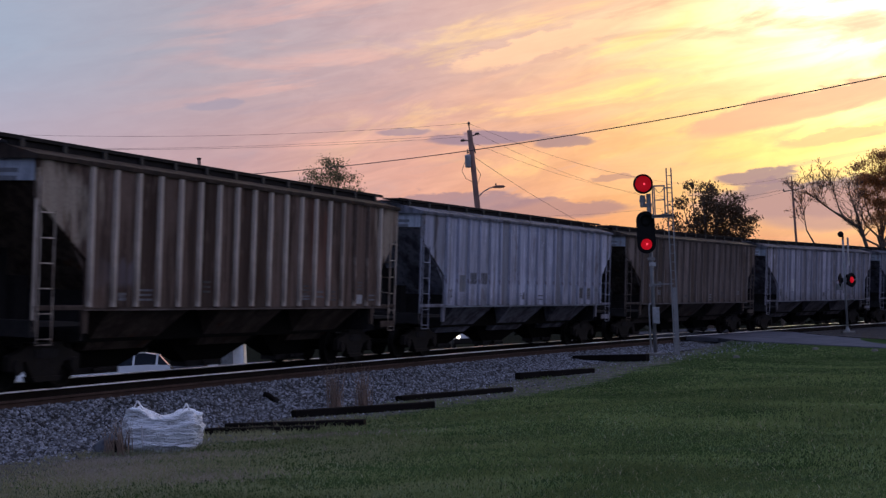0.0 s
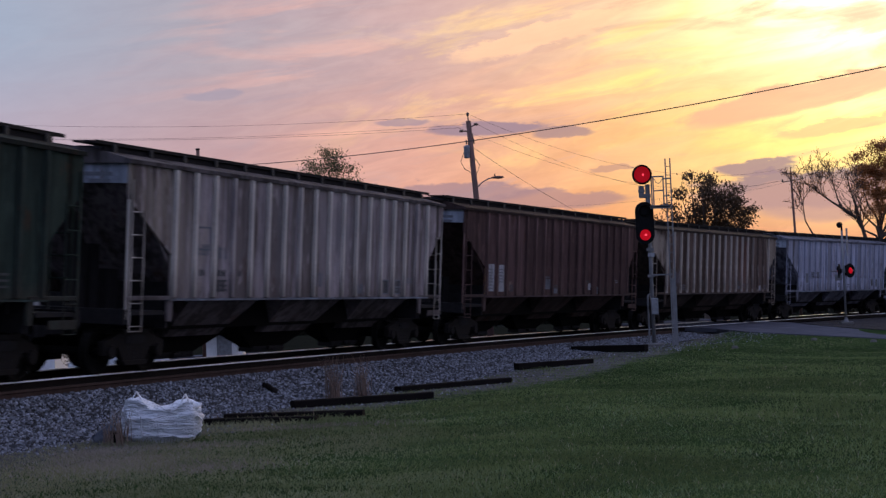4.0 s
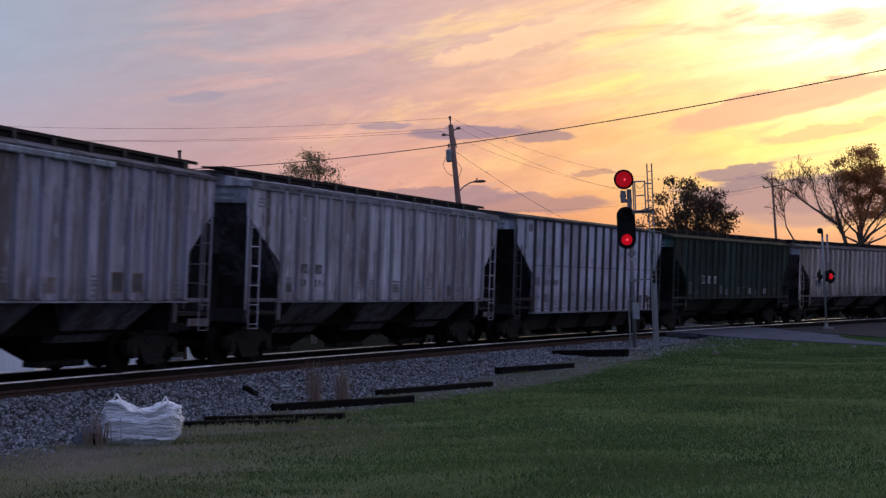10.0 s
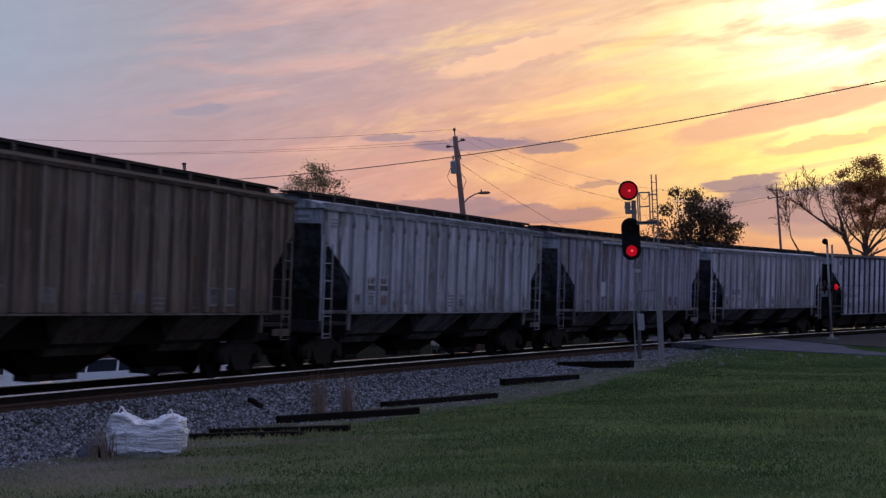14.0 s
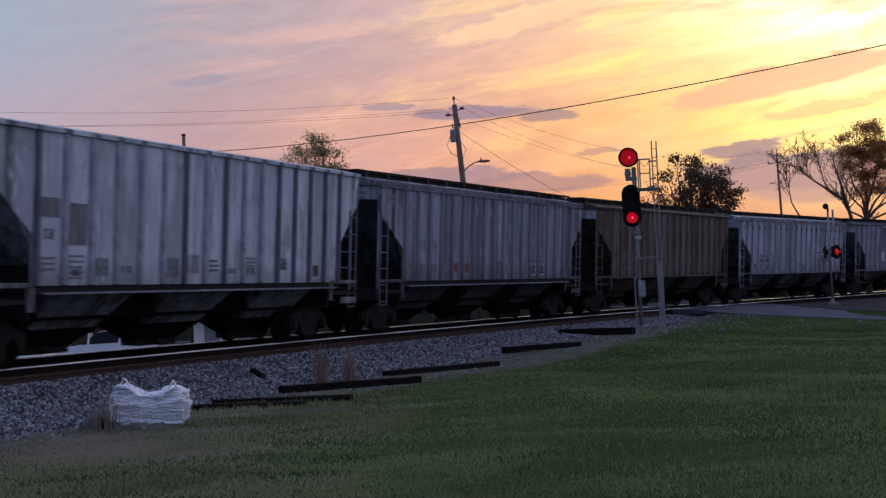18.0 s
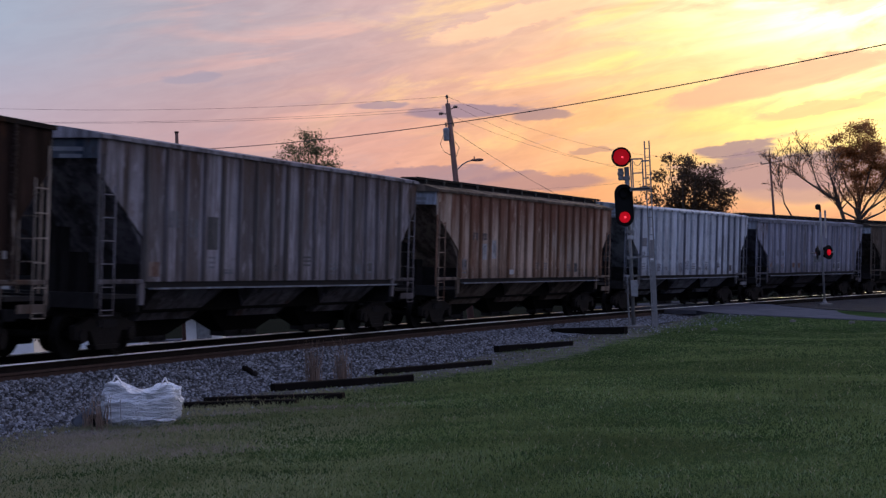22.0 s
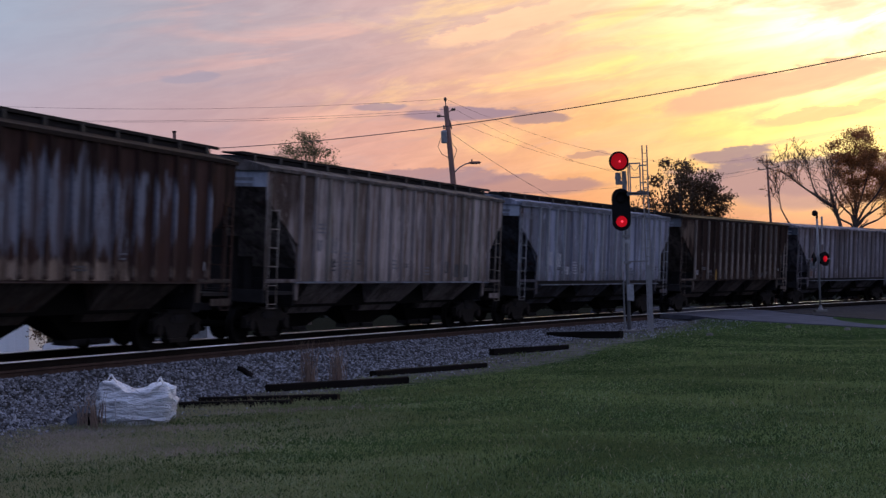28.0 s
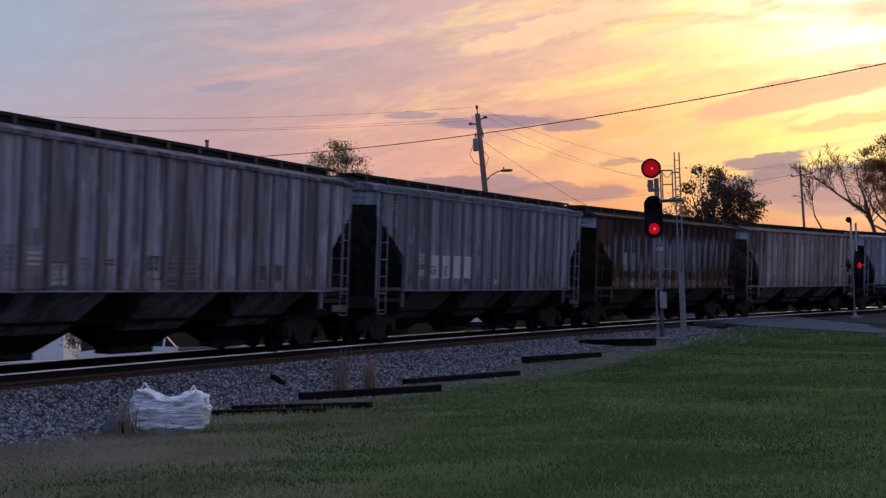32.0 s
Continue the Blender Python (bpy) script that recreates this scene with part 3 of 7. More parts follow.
def along(x, y):
    """s and lat of places (arrays)."""
    dx, dy = x - CURVE_C[0], y - CURVE_C[1]
    lat = CURVE_R - np.hypot(dx, dy)
    ang = np.arctan2(dy, -dx)
    s = (ang - HEAD0) / BEND
    for lim, side in ((S_IN, -1), (S_OUT, 1)):
        px, py, a = line_at(lim)
        ss = (x - px) * math.sin(a) + (y - py) * math.cos(a)
        ll = (x - px) * math.cos(a) - (y - py) * math.sin(a)
        out = (s < lim) if side < 0 else (s > lim)
        s, lat = np.where(out, lim + ss, s), np.where(out, ll, lat)
    return s, lat


def soft(v, lo, hi):
    t = np.clip((v - lo) / (hi - lo), 0, 1)
    return t * t * (3 - 2 * t)


def toe(s):
    return -0.92 + 0.37 * soft(s, -12.0, 8.0)


def ground_z(x, y):
    s, lat = along(x, y)
    t = toe(s)
    lawn = -0.86 + 0.05 * np.sin(x * 0.31 + 1.0) * np.cos(y * 0.23) + 0.025 * np.sin(x * 1.3 + y * 0.7)
    r = np.hypot(x, y)
    lawn = lawn + 0.12 * soft(r, 10.0, 0.0)
    near = t + (lawn - t) * soft(lat, 4.5, 13.0)
    # the lawn rises to meet the crossing road
    edge = np.interp(lat, [2.4, 4.5, 12.2, 21.0, 40.0], [21.5, 19.0, 13.0, 6.0, -8.0])
    verge = np.interp(lat, [2.4, 4.5, 12.2, 21.0, 40.0], [-0.24, -0.37, -0.73, -0.83, -0.86])
    near = near + (verge - near) * soft(s - edge, -7.0, -0.5)
    far = -1.52 + 0.90 * soft(s + 0.6 * np.minimum(lat, 0.0), 0.0, 22.0) + 0.03 * np.sin(x * 0.2) * np.sin(y * 0.17)
    z = np.where(lat > 0, near, far)
    return np.where(np.abs(lat) < 3.5, np.minimum(z, -0.80) - 0.12, z)


def gz(x, y):
    return float(ground_z(np.array([x]), np.array([y]))[0])

# ---- ground, ballast, track, road ----


def lawn_edge(s):
    """Where the lawn gives way to bare earth, as a distance from the line."""
    return np.interp(s, [-60, -32, -28, -23, -10, 2, 9, 16, 21], [4.0, 4.0, 4.5, 5.5, 6.4, 6.0, 5.0, 3.9, 2.6])


def build_ground():
    angles = np.unique(np.concatenate([np.linspace(-180, 180, 91), np.linspace(-24, 24, 161)]))[:-1]
    radii = np.concatenate([[0.4], np.geomspace(2.0, 8.0, 8)[:-1], np.geomspace(8.0, 110.0, 150)[:-1], np.geomspace(110.0, 3500.0, 40)])
    a, r = np.meshgrid(np.radians(angles), radii)
    x, y = (r * np.sin(a)).ravel(), (r * np.cos(a)).ravel()
    z = ground_z(x, y)
    n, m = len(angles), len(radii)
    faces = [(j * n + i, j * n + (i + 1) % n, (j + 1) * n + (i + 1) % n, (j + 1) * n + i) for j in range(m - 1) for i in range(n)]
    faces.append(tuple(range(n))[::-1])
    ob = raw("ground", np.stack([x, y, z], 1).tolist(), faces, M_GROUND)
    s, lat = along(x, y)
    dirt = soft(lat - lawn_edge(s), 2.0, -1.0) * soft(lat, -7.0, -4.0) + 0.50 * soft(s, -22, -33) * soft(lat, 12.0, 5.0)
    at = ob.data.attributes.new("dirt", "FLOAT", "POINT")
    at.data.foreach_set("value", dirt.astype(np.float32))
    # mask of the far side, blackened so views under the wagons stay dark
    at = ob.data.attributes.new("far_dark", "FLOAT", "POINT")
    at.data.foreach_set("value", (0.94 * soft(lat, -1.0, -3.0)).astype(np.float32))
    for p in ob.data.polygons:
        p.use_smooth = True
    tagged(ob, "mown green lawn with dry and bare earthy patches", "lawn", kind="structure")


def sweep(name, profile, s0, s1, step, mat, bank=True, closed=True, shift=None):
    """Profile of (lat, z) carried along the line."""
    ss = np.arange(s0, s1 + step * 0.5, step)
    vs, fs, n = [], [], len(profile)
    for s in ss:
        for lat, z in (shift(s) if shift else profile):
            vs.append(tuple(on_track(float(s), lat, z, bank)))
    for j in range(len(ss) - 1):
        for i in range(n if closed else n - 1):
            k = (i + 1) % n
            fs.append((j * n + i, j * n + k, (j + 1) * n + k, (j + 1) * n + i))
    return raw(name, vs, fs, mat)


def bed(s):
    """The ballast's section: banked crown, shoulders, slopes to the toe."""
    t = float(toe(np.array(s)))
    k = math.tan(BANK)
    return [(-6.4, -1.75), (-5.0, -1.12), (-3.2, -0.62), (-1.8, -0.20 + 1.8 * k), (-0.9, -0.20 + 0.9 * k), (0.0, -0.215), (0.9, -0.21 - 0.9 * k), (1.6, -0.20 - 1.6 * k),
            (1.9, -0.25 - 1.9 * k), (2.9, (t - 0.40) * 0.5 - 0.03), (3.8, t + 0.02), (4.3, t - 0.10)]


def build_track():
    ballast = sweep("ballast", bed(0), -110, 200, 1.0, M_BALLAST, False, False, bed)
    tagged(ballast, "sloped bed of grey crushed stone ballast under the track", "ballast", kind="structure")
    for lat in (0.752, -0.752):
        rail = thing("rail", Matrix(), "steel rail with rusty web and polished head, its gleam painted white", "rail", "rails of the track", "structure")
        web = [(lat - 0.07, -0.172), (lat + 0.07, -0.172), (lat + 0.07, -0.160), (lat + 0.012, -0.140), (lat + 0.010, -0.05), (lat + 0.036, -0.038),
               (lat + 0.036, -0.006), (lat - 0.036, -0.006), (lat - 0.036, -0.038), (lat - 0.010, -0.05), (lat - 0.012, -0.140), (lat - 0.07, -0.160)]
        sweep("web", web, -400, 420, 2.0, M_RAILSIDE).parent = rail
        head = [(lat - 0.030, -0.010), (lat + 0.0385, -0.022), (lat + 0.0385, -0.008), (lat + 0.031, -0.0005), (lat + 0.010, 0.002), (lat - 0.010, 0.002), (lat - 0.030, 0.0005)]
        sweep("head", head, -400, 420, 2.0, M_RAILHEAD).parent = rail


def build_spare_rail():
    """Old rail laid on the shoulder beside the track."""
    c, z = 1.50, -0.375
    old = [(c - 0.07, z), (c + 0.07, z), (c + 0.07, z + 0.014), (c + 0.014, z + 0.034), (c + 0.012, z + 0.150), (c + 0.036, z + 0.165), (c + 0.034, z + 0.204), (c - 0.034, z + 0.204),
           (c - 0.036, z + 0.165), (c - 0.012, z + 0.150), (c - 0.014, z + 0.034), (c - 0.07, z + 0.014)]
    rail = sweep("spare_rail", old, -95, 19, 1.5, M_RUSTRAIL, False)
    tagged(rail, "rust-brown spare rail lying on the ballast shoulder", "rail", kind="structure")


def build_ties():
    """Sleepers under the rails, each its own piece."""
    row = thing("track_ties", Matrix(), "dark creosoted timber ties half sunk in ballast", "railroad ties", kind="structure")
    tie = Shape().box(-0.115, 0.115, -1.3, 1.3, -0.17, 0.0, 0.0).mesh("tie", M_TIE)
    plate = Shape().box(-0.09, 0.09, -0.16, 0.16, 0.0, 0.018).mesh("tie_plate", M_RAILSIDE)
    rnd = random.Random(5)
    s = -40.0
    while s < 72.0:
        x, y, a = line_at(s)
        m = Matrix.LocRotScale(on_track(s, rnd.uniform(-0.05, 0.08), -0.178), None, None) @ pose(0, 0, 0, 0, 0, 90 - math.degrees(a) + rnd.uniform(-1, 1)) @ pose(0, 0, 0, math.degrees(BANK), 0, 0)
        ob = part("tie", tie, None, row, at=m)
        if s < 5.0:
            for lat in (-0.752, 0.752):
                part("tie_plate", plate, None, ob, at=pose(0, -lat, 0.001))
        s += 0.52
    return row


def stones(name, places, size, mat, seed, label):
    """Many small broken stones as one mesh."""
    rng = np.random.default_rng(seed)
    n = len(places)
    base = np.array([(1, 0.1, 0), (-0.9, 0.2, 0.1), (0.1, 1, 0.1), (0, -0.9, -0.1), (0.1, 0, 0.8), (0, 0.1, -0.8)])
    tri = np.array([(0, 2, 4), (2, 1, 4), (1, 3, 4), (3, 0, 4), (2, 0, 5), (1, 2, 5), (3, 1, 5), (0, 3, 5)])
    q = rng.normal(size=(n, 4))
    q /= np.linalg.norm(q, axis=1)[:, None]
    w, x, y, z = q.T
    rot = np.stack([1 - 2 * (y * y + z * z), 2 * (x * y - z * w), 2 * (x * z + y * w), 2 * (x * y + z * w), 1 - 2 * (x * x + z * z), 2 * (y * z - x * w),
                    2 * (x * z - y * w), 2 * (y * z + x * w), 1 - 2 * (x * x + y * y)], 1).reshape(n, 3, 3)
    v = base[None] * rng.uniform(0.6, 1.25, (n, 6, 1)) * (size * rng.uniform(0.6, 1.4, n))[:, None, None]
    v = np.einsum("nij,nkj->nki", rot, v) + places[:, None, :]
    f = (tri[None] + 6 * np.arange(n)[:, None, None]).reshape(-1, 3)
    ob = raw(name, v.reshape(-1, 3).tolist(), f.tolist(), mat)
    tagged(ob, label, "gravel", kind="stuff")
    return ob


def bed_height(s, lat):
    prof = [bed(v) for v in s]
    return np.array([np.interp(l, [p[0] for p in pr], [p[1] for p in pr]) for l, pr in zip(lat, prof)])


def build_stones():
    rng = np.random.default_rng(11)
    n = 52000
    s = -34 + 60 * rng.random(n) ** 1.7
    lat = rng.uniform(0.95, 4.45, n)
    z = bed_height(s, lat)
    pts = np.array([tuple(on_track(float(a), float(b), float(c), False)) for a, b, c in zip(s, lat, z)])
    keep = ~((s > 20.5) & (s < 34.0)) & (lat < 4.45 - 1.1 * soft(s, 6.0, 16.0))
    stones("ballast_stones", pts[keep], 0.036, M_STONE, 3, "loose grey crushed stones covering the ballast slope")
    n = 700
    s, lat = rng.uniform(3, 20, n), rng.normal(5.2, 0.9, n)
    pts = np.array([tuple(on_track(float(a), float(b), 0.0, False)) for a, b in zip(s, lat)])
    pts[:, 2] = ground_z(pts[:, 0], pts[:, 1]) + 0.01
    k = 1100
    s2 = rng.uniform(-31, 8, k)
    l2 = 3.9 + 2.2 * rng.random(k) ** 1.6
    p2 = np.array([tuple(on_track(float(a), float(b), 0.0, False)) for a, b in zip(s2, l2)])
    p2[:, 2] = ground_z(p2[:, 0], p2[:, 1]) + 0.005
    pts = np.concatenate([pts, p2])
    stones("loose_gravel", pts, 0.03, M_STONE, 4, "thin scatter of grey gravel at the ballast foot and round the signal")


# crossing road: near and far edge as (s, lat, z)
ROAD_NEAR = [(21.5, 2.4, -0.20), (19.0, 4.5, -0.33), (13.0, 12.2, -0.70), (6.0, 21.0, -0.80), (-8.0, 40.0, -0.82)]
ROAD_FAR = [(33.0, 2.4, -0.20), (30.0, 4.5, -0.33), (23.0, 10.6, -0.70), (15.5, 19.0, -0.80), (2.0, 38.0, -0.82)]


def lay(name, left, right, mat, label, category, cut=8, rise=0.0):
    """A paved strip between two edges, with a low skirt."""
    vs, fs = [], []
    pts = []
    for (a0, b0, c0), (a1, b1, c1), (d0, e0, g0), (d1, e1, g1) in zip(left[:-1], left[1:], right[:-1], right[1:]):
        for i in range(cut):
            t = i / cut
            pts.append(((a0 + (a1 - a0) * t, b0 + (b1 - b0) * t, c0 + (c1 - c0) * t), (d0 + (d1 - d0) * t, e0 + (e1 - e0) * t, g0 + (g1 - g0) * t)))
    pts.append((left[-1], right[-1]))
    for p, q in pts:
        for i in range(5):
            t = i / 4
            s, l, z = (p[k] + (q[k] - p[k]) * t for k in range(3))
            w = on_track(s, l, z + rise, False)
            vs.append(tuple(w))
        for e in (p, q):
            w = on_track(*e, False)
            vs.append((w.x, w.y, w.z - 0.35))
    order = [5, 0, 1, 2, 3, 4, 6]
    for j in range(len(pts) - 1):
        for a, b in zip(order[:-1], order[1:]):
            fs.append((j * 7 + a, j * 7 + b, (j + 1) * 7 + b, (j + 1) * 7 + a))
    ob = raw(name, vs, fs, mat)
    return tagged(ob, label, category, kind="structure")


def build_road():
    lay("road", ROAD_NEAR, ROAD_FAR, M_ASPHALT, "worn grey asphalt road climbing to the level crossing", "road")
    lay("gravel_apron", [(33.05, 2.6, -0.21), (30.05, 4.7, -0.34), (23.05, 10.8, -0.64), (15.55, 19.0, -0.78)], [(62.0, 3.4, -0.25), (60.0, 6.0, -0.39), (52.0, 14.0, -0.71), (46.0, 24.0, -0.80)],
        M_GRAVEL, "grey gravel apron beside the road", "gravel")
    lay("far_road", [(22.0, -2.4, -0.06), (25.0, -14.0, -0.62), (32.0, -60.0, -1.40)], [(33.0, -2.4, -0.06), (35.0, -14.0, -0.62), (41.0, -60.0, -1.40)], M_ASPHALT,
        "asphalt road beyond the crossing", "road")
    lay("back_street", [(-60, -17.0, -1.44), (-20, -17.0, -1.44), (0, -17.5, -1.44)], [(-60, -25.0, -1.44), (-20, -25.0, -1.44), (0, -25.5, -1.44)], M_PALE_ROAD,
        "worn grey street running behind the track", "road")
    deck = thing("crossing_deck", Matrix(), "worn asphalt and timber panels of the level crossing", "crossing", kind="structure")
    for lat0, lat1 in ((-2.5, -0.85), (-0.66, 0.66), (0.85, 2.5)):
        for i in range(4):
            a, b = 21.7 + i * 2.85, 21.7 + i * 2.85 + 2.82
            sh = Shape()
            vs = [on_track(s, l, z) for s in (a, b) for l in (lat0, lat1) for z in (-0.2, -0.018)]
            sh.add(vs, [(0, 1, 3, 2), (4, 6, 7, 5), (0, 4, 5, 1), (2, 3, 7, 6), (0, 2, 6, 4), (1, 5, 7, 3)])
            part("panel", sh, M_ASPHALT, deck)


def blades(name, pts, height, width, lean, mat, seed, label, category):
    """Thin bent blades, two triangles and a tip each, as one mesh."""
    rng = np.random.default_rng(seed)
    n = len(pts)
    yaw = rng.uniform(0, 2 * np.pi, n)
    h = height * rng.uniform(0.5, 1.35, n)
    w = width * rng.uniform(0.7, 1.3, n)
    d = np.stack([np.cos(yaw), np.sin(yaw), np.zeros(n)], 1)
    b = rng.normal(0, lean, (n, 2))
    mid = pts + np.stack([b[:, 0] * h * 0.4, b[:, 1] * h * 0.4, h * 0.55], 1)
    tip = pts + np.stack([b[:, 0] * h * 1.2, b[:, 1] * h * 1.2, h], 1)
    v = np.stack([pts - d * w[:, None], pts + d * w[:, None], mid + d * w[:, None] * 0.7, mid - d * w[:, None] * 0.7, tip], 1)
    f4 = (np.array([0, 1, 2, 3])[None] + 5 * np.arange(n)[:, None]).tolist()
    f3 = (np.array([3, 2, 4])[None] + 5 * np.arange(n)[:, None]).tolist()
    ob = raw(name, v.reshape(-1, 3).tolist(), f4 + f3, mat)
    return tagged(ob, label, category, kind="stuff")


def build_grass():
    rng = np.random.default_rng(21)
    n = 380000
    r = 9.5 * (7.0 ** rng.random(n))
    a = np.radians(rng.uniform(-17.5, 17.5, n))
    x, y = r * np.sin(a), r * np.cos(a)
    s, lat = along(x, y)
    clump = np.sin(x * 1.9 + np.sin(y * 1.3) * 2) * np.sin(y * 1.7 + x * 0.6) + rng.normal(0, 0.5, n)
    edge = lawn_edge(s) + 0.35 * np.sin(s * 0.8) + rng.normal(0, 0.75, n)
    road_lat = np.interp(-s, [-21.5, -19, -13, -6, 8], [2.4, 4.5, 12.2, 21.0, 40.0])
    on_road = (s > -8) & (lat > road_lat - 0.5) & (s > 5)
    keep = ((lat > edge) | ((lat > 3.9) & (rng.random(n) < 0.30))) & (clump > -0.75) & ~on_road & (s < 20.5)
    x, y, r = x[keep], y[keep], r[keep]
    pts = np.stack([x, y, ground_z(x, y) - 0.01], 1)
    lush = 0.7 + 0.5 * soft(np.sin(x * 0.9 + np.sin(y * 0.5) * 1.5) * np.sin(y * 0.45 + x * 0.3) + rng.normal(0, 0.35, len(x)), -0.6, 0.9)
    blades("lawn_grass", pts, 0.044 * lush, 0.0030 + 0.00020 * r, 0.55, M_BLADE, 22, "short uneven green lawn grass with dry blades", "grass")
    # paler weeds and seed stalks, thickest towards the near lawn
    n = 30000
    r = 11.5 * (2.6 ** (rng.random(n) ** 1.3))
    a = np.radians(rng.uniform(-17.5, 17.5, n))
    x, y = r * np.sin(a), r * np.cos(a)
    s, lat = along(x, y)
    bunch = np.sin(x * 2.7 + np.sin(y * 1.9) * 2.2) * np.sin(y * 2.3 + x * 1.1) + 0.6 * np.sin(x * 0.7 + 1.3) * np.sin(y * 0.53) + rng.normal(0, 0.45, n)
    keep = (bunch > 0.05) & (lat > lawn_edge(s) + rng.normal(0.3, 0.7, n))
    x, y, r = x[keep], y[keep], r[keep]
    pts = np.stack([x, y, ground_z(x, y) - 0.01], 1)
    blades("lawn_weeds", pts, 0.052, 0.0032 + 0.00016 * r, 0.5, M_WEED, 24, "paler weeds and longer stalks among the lawn grass", "weeds")
    # matted dead grass in front of the bag
    heap = [rng.normal(0, 1, (num, 2)) * (rx, ry) + (cx, cy) for cx, cy, rx, ry, num in ((-4.6, 20.6, 0.55, 0.9, 3000), (-3.9, 23.2, 0.7, 0.35, 900), (-5.2, 22.6, 0.3, 0.5, 900), (-3.2, 19.4, 0.5, 0.5, 900), (-2.4, 26.3, 0.8, 0.35, 1200))]
    p = np.concatenate(heap)
    pts = np.stack([p[:, 0], p[:, 1], ground_z(p[:, 0], p[:, 1]) - 0.005], 1)
    blades("dead_grass", pts, 0.055, 0.0065, 0.9, M_DEAD, 25, "matted grey-brown dead grass on the lawn", "grass")
    # taller dark tufts on the lawn
    tuft = []
    for cx, cy, rad, num in ((4.9, 24.0, 1.3, 420), (5.6, 25.5, 1.0, 300), (7.2, 31.0, 1.6, 300), (8.6, 38.0, 2.0, 220), (-1.4, 21.5, 0.4, 60), (-2.6, 19.8, 0.3, 40)):
        p = rng.normal(0, rad * 0.5, (num, 2)) + (cx, cy)
        tuft.append(p)
    for cx, cy, rx, ry, num in ((-3.4, 27.6, 1.3, 0.16, 420), (-3.2, 28.6, 1.1, 0.12, 260), (-2.0, 30.4, 0.9, 0.5, 260), (-4.9, 23.9, 0.8, 0.2, 260), (-1.0, 36.0, 0.9, 0.5, 120), (2.6, 46.2, 0.9, 0.2, 140)):
        tuft.append(rng.normal(0, 1, (num, 2)) * (rx * 0.6, ry * 0.8) + (cx, cy))
    p = np.concatenate(tuft)
    pts = np.stack([p[:, 0], p[:, 1], ground_z(p[:, 0], p[:, 1]) - 0.01], 1)
    blades("tall_grass_tufts", pts, 0.10, 0.010, 0.6, M_BLADE, 23, "tufts of longer dark green grass", "grass")


def reeds(x, y, spread, num, height, seed):
    rng = np.random.default_rng(seed)
    p = rng.normal(0, spread, (num, 2)) + (x, y)
    s, lat = along(p[:, 0], p[:, 1])
    z = np.where(lat < 4.0, [float(np.interp(l, [q[0] for q in bed(a)], [q[1] for q in bed(a)])) for a, l in zip(s, lat)], ground_z(p[:, 0], p[:, 1]))
    pts = np.stack([p[:, 0], p[:, 1], z - 0.02], 1)
    ob = blades("dry_grass_clump", pts, height, 0.0075, 0.16, M_REED, seed, "sparse clump of tall dry tan grass stalks", "dry grass")
    ob["group"] = "dry grass clumps by the track"

# ---- the train: covered hopper wagons ----
SILL_Z, LOW_SILL_Z, WHEEL_R, TRUCK_IN = 1.53, 1.42, 0.46, 2.32


def truck_meshes():
    side = Shape()
    prof = [(-1.12, 0.40), (-1.12, 0.66), (-0.80, 0.74), (-0.45, 0.86), (0.45, 0.86), (0.80, 0.74), (1.12, 0.66), (1.12, 0.40), (0.88, 0.38), (0.80, 0.52), (0.62, 0.56), (0.36, 0.20),
            (-0.36, 0.20), (-0.62, 0.56), (-0.80, 0.52), (-0.88, 0.38)]
    side.prism(prof, "y", -0.07, 0.07)
    side.prism([(-0.40, 0.18), (0.40, 0.18), (0.46, 0.27), (-0.46, 0.27)], "y", -0.11, 0.11)
    side.box(-0.50, 0.50, -0.10, 0.10, 0.80, 0.89)
    for x in (-0.89, 0.89):
        side.lathe([(0.13, -0.13), (0.15, -0.09), (0.15, 0.05)], 10, (x, 0, 0.46), "y")
    spring = Shape()
    for x in (-0.22, 0.0, 0.22):
        spring.lathe([(0.07, 0.27), (0.085, 0.32), (0.07, 0.37), (0.085, 0.42), (0.07, 0.47), (0.085, 0.52), (0.07, 0.57), (0.07, 0.62)], 8, (x, 0, 0))
    spring.box(-0.36, 0.36, -0.09, 0.09, 0.62, 0.76)
    wheels = Shape()
    for y in (-0.752, 0.752):
        e = 1 if y > 0 else -1
        wheels.lathe([(0.10, -0.09 * e), (0.14, -0.06 * e), (0.36, -0.02 * e), (0.40, 0.065 * e), (WHEEL_R, 0.065 * e), (WHEEL_R + 0.002, -0.06 * e), (WHEEL_R + 0.026, -0.065 * e),
                      (WHEEL_R + 0.022, -0.09 * e), (0.38, -0.09 * e)], 24, (0, y, WHEEL_R), "y")
    wheels.rod((0, -1.0, WHEEL_R), (0, 1.0, WHEEL_R), 0.08, 0.08, 10)
    bolster = Shape().box(-0.22, 0.22, -1.12, 1.12, 0.60, 0.78).box(-0.35, 0.35, -0.35, 0.35, 0.78, 0.95)
    bolster.box(-0.75, -0.68, -0.8, 0.8, 0.36, 0.48).box(0.68, 0.75, -0.8, 0.8, 0.36, 0.48)
    return {"side_frame": side.mesh("side_frame", M_SIDEFRAME), "spring": spring.mesh("spring", M_UNDER), "wheelset": wheels.mesh("wheelset", M_WHEEL), "bolster": bolster.mesh("bolster", M_UNDER)}


TRUCK = truck_meshes()


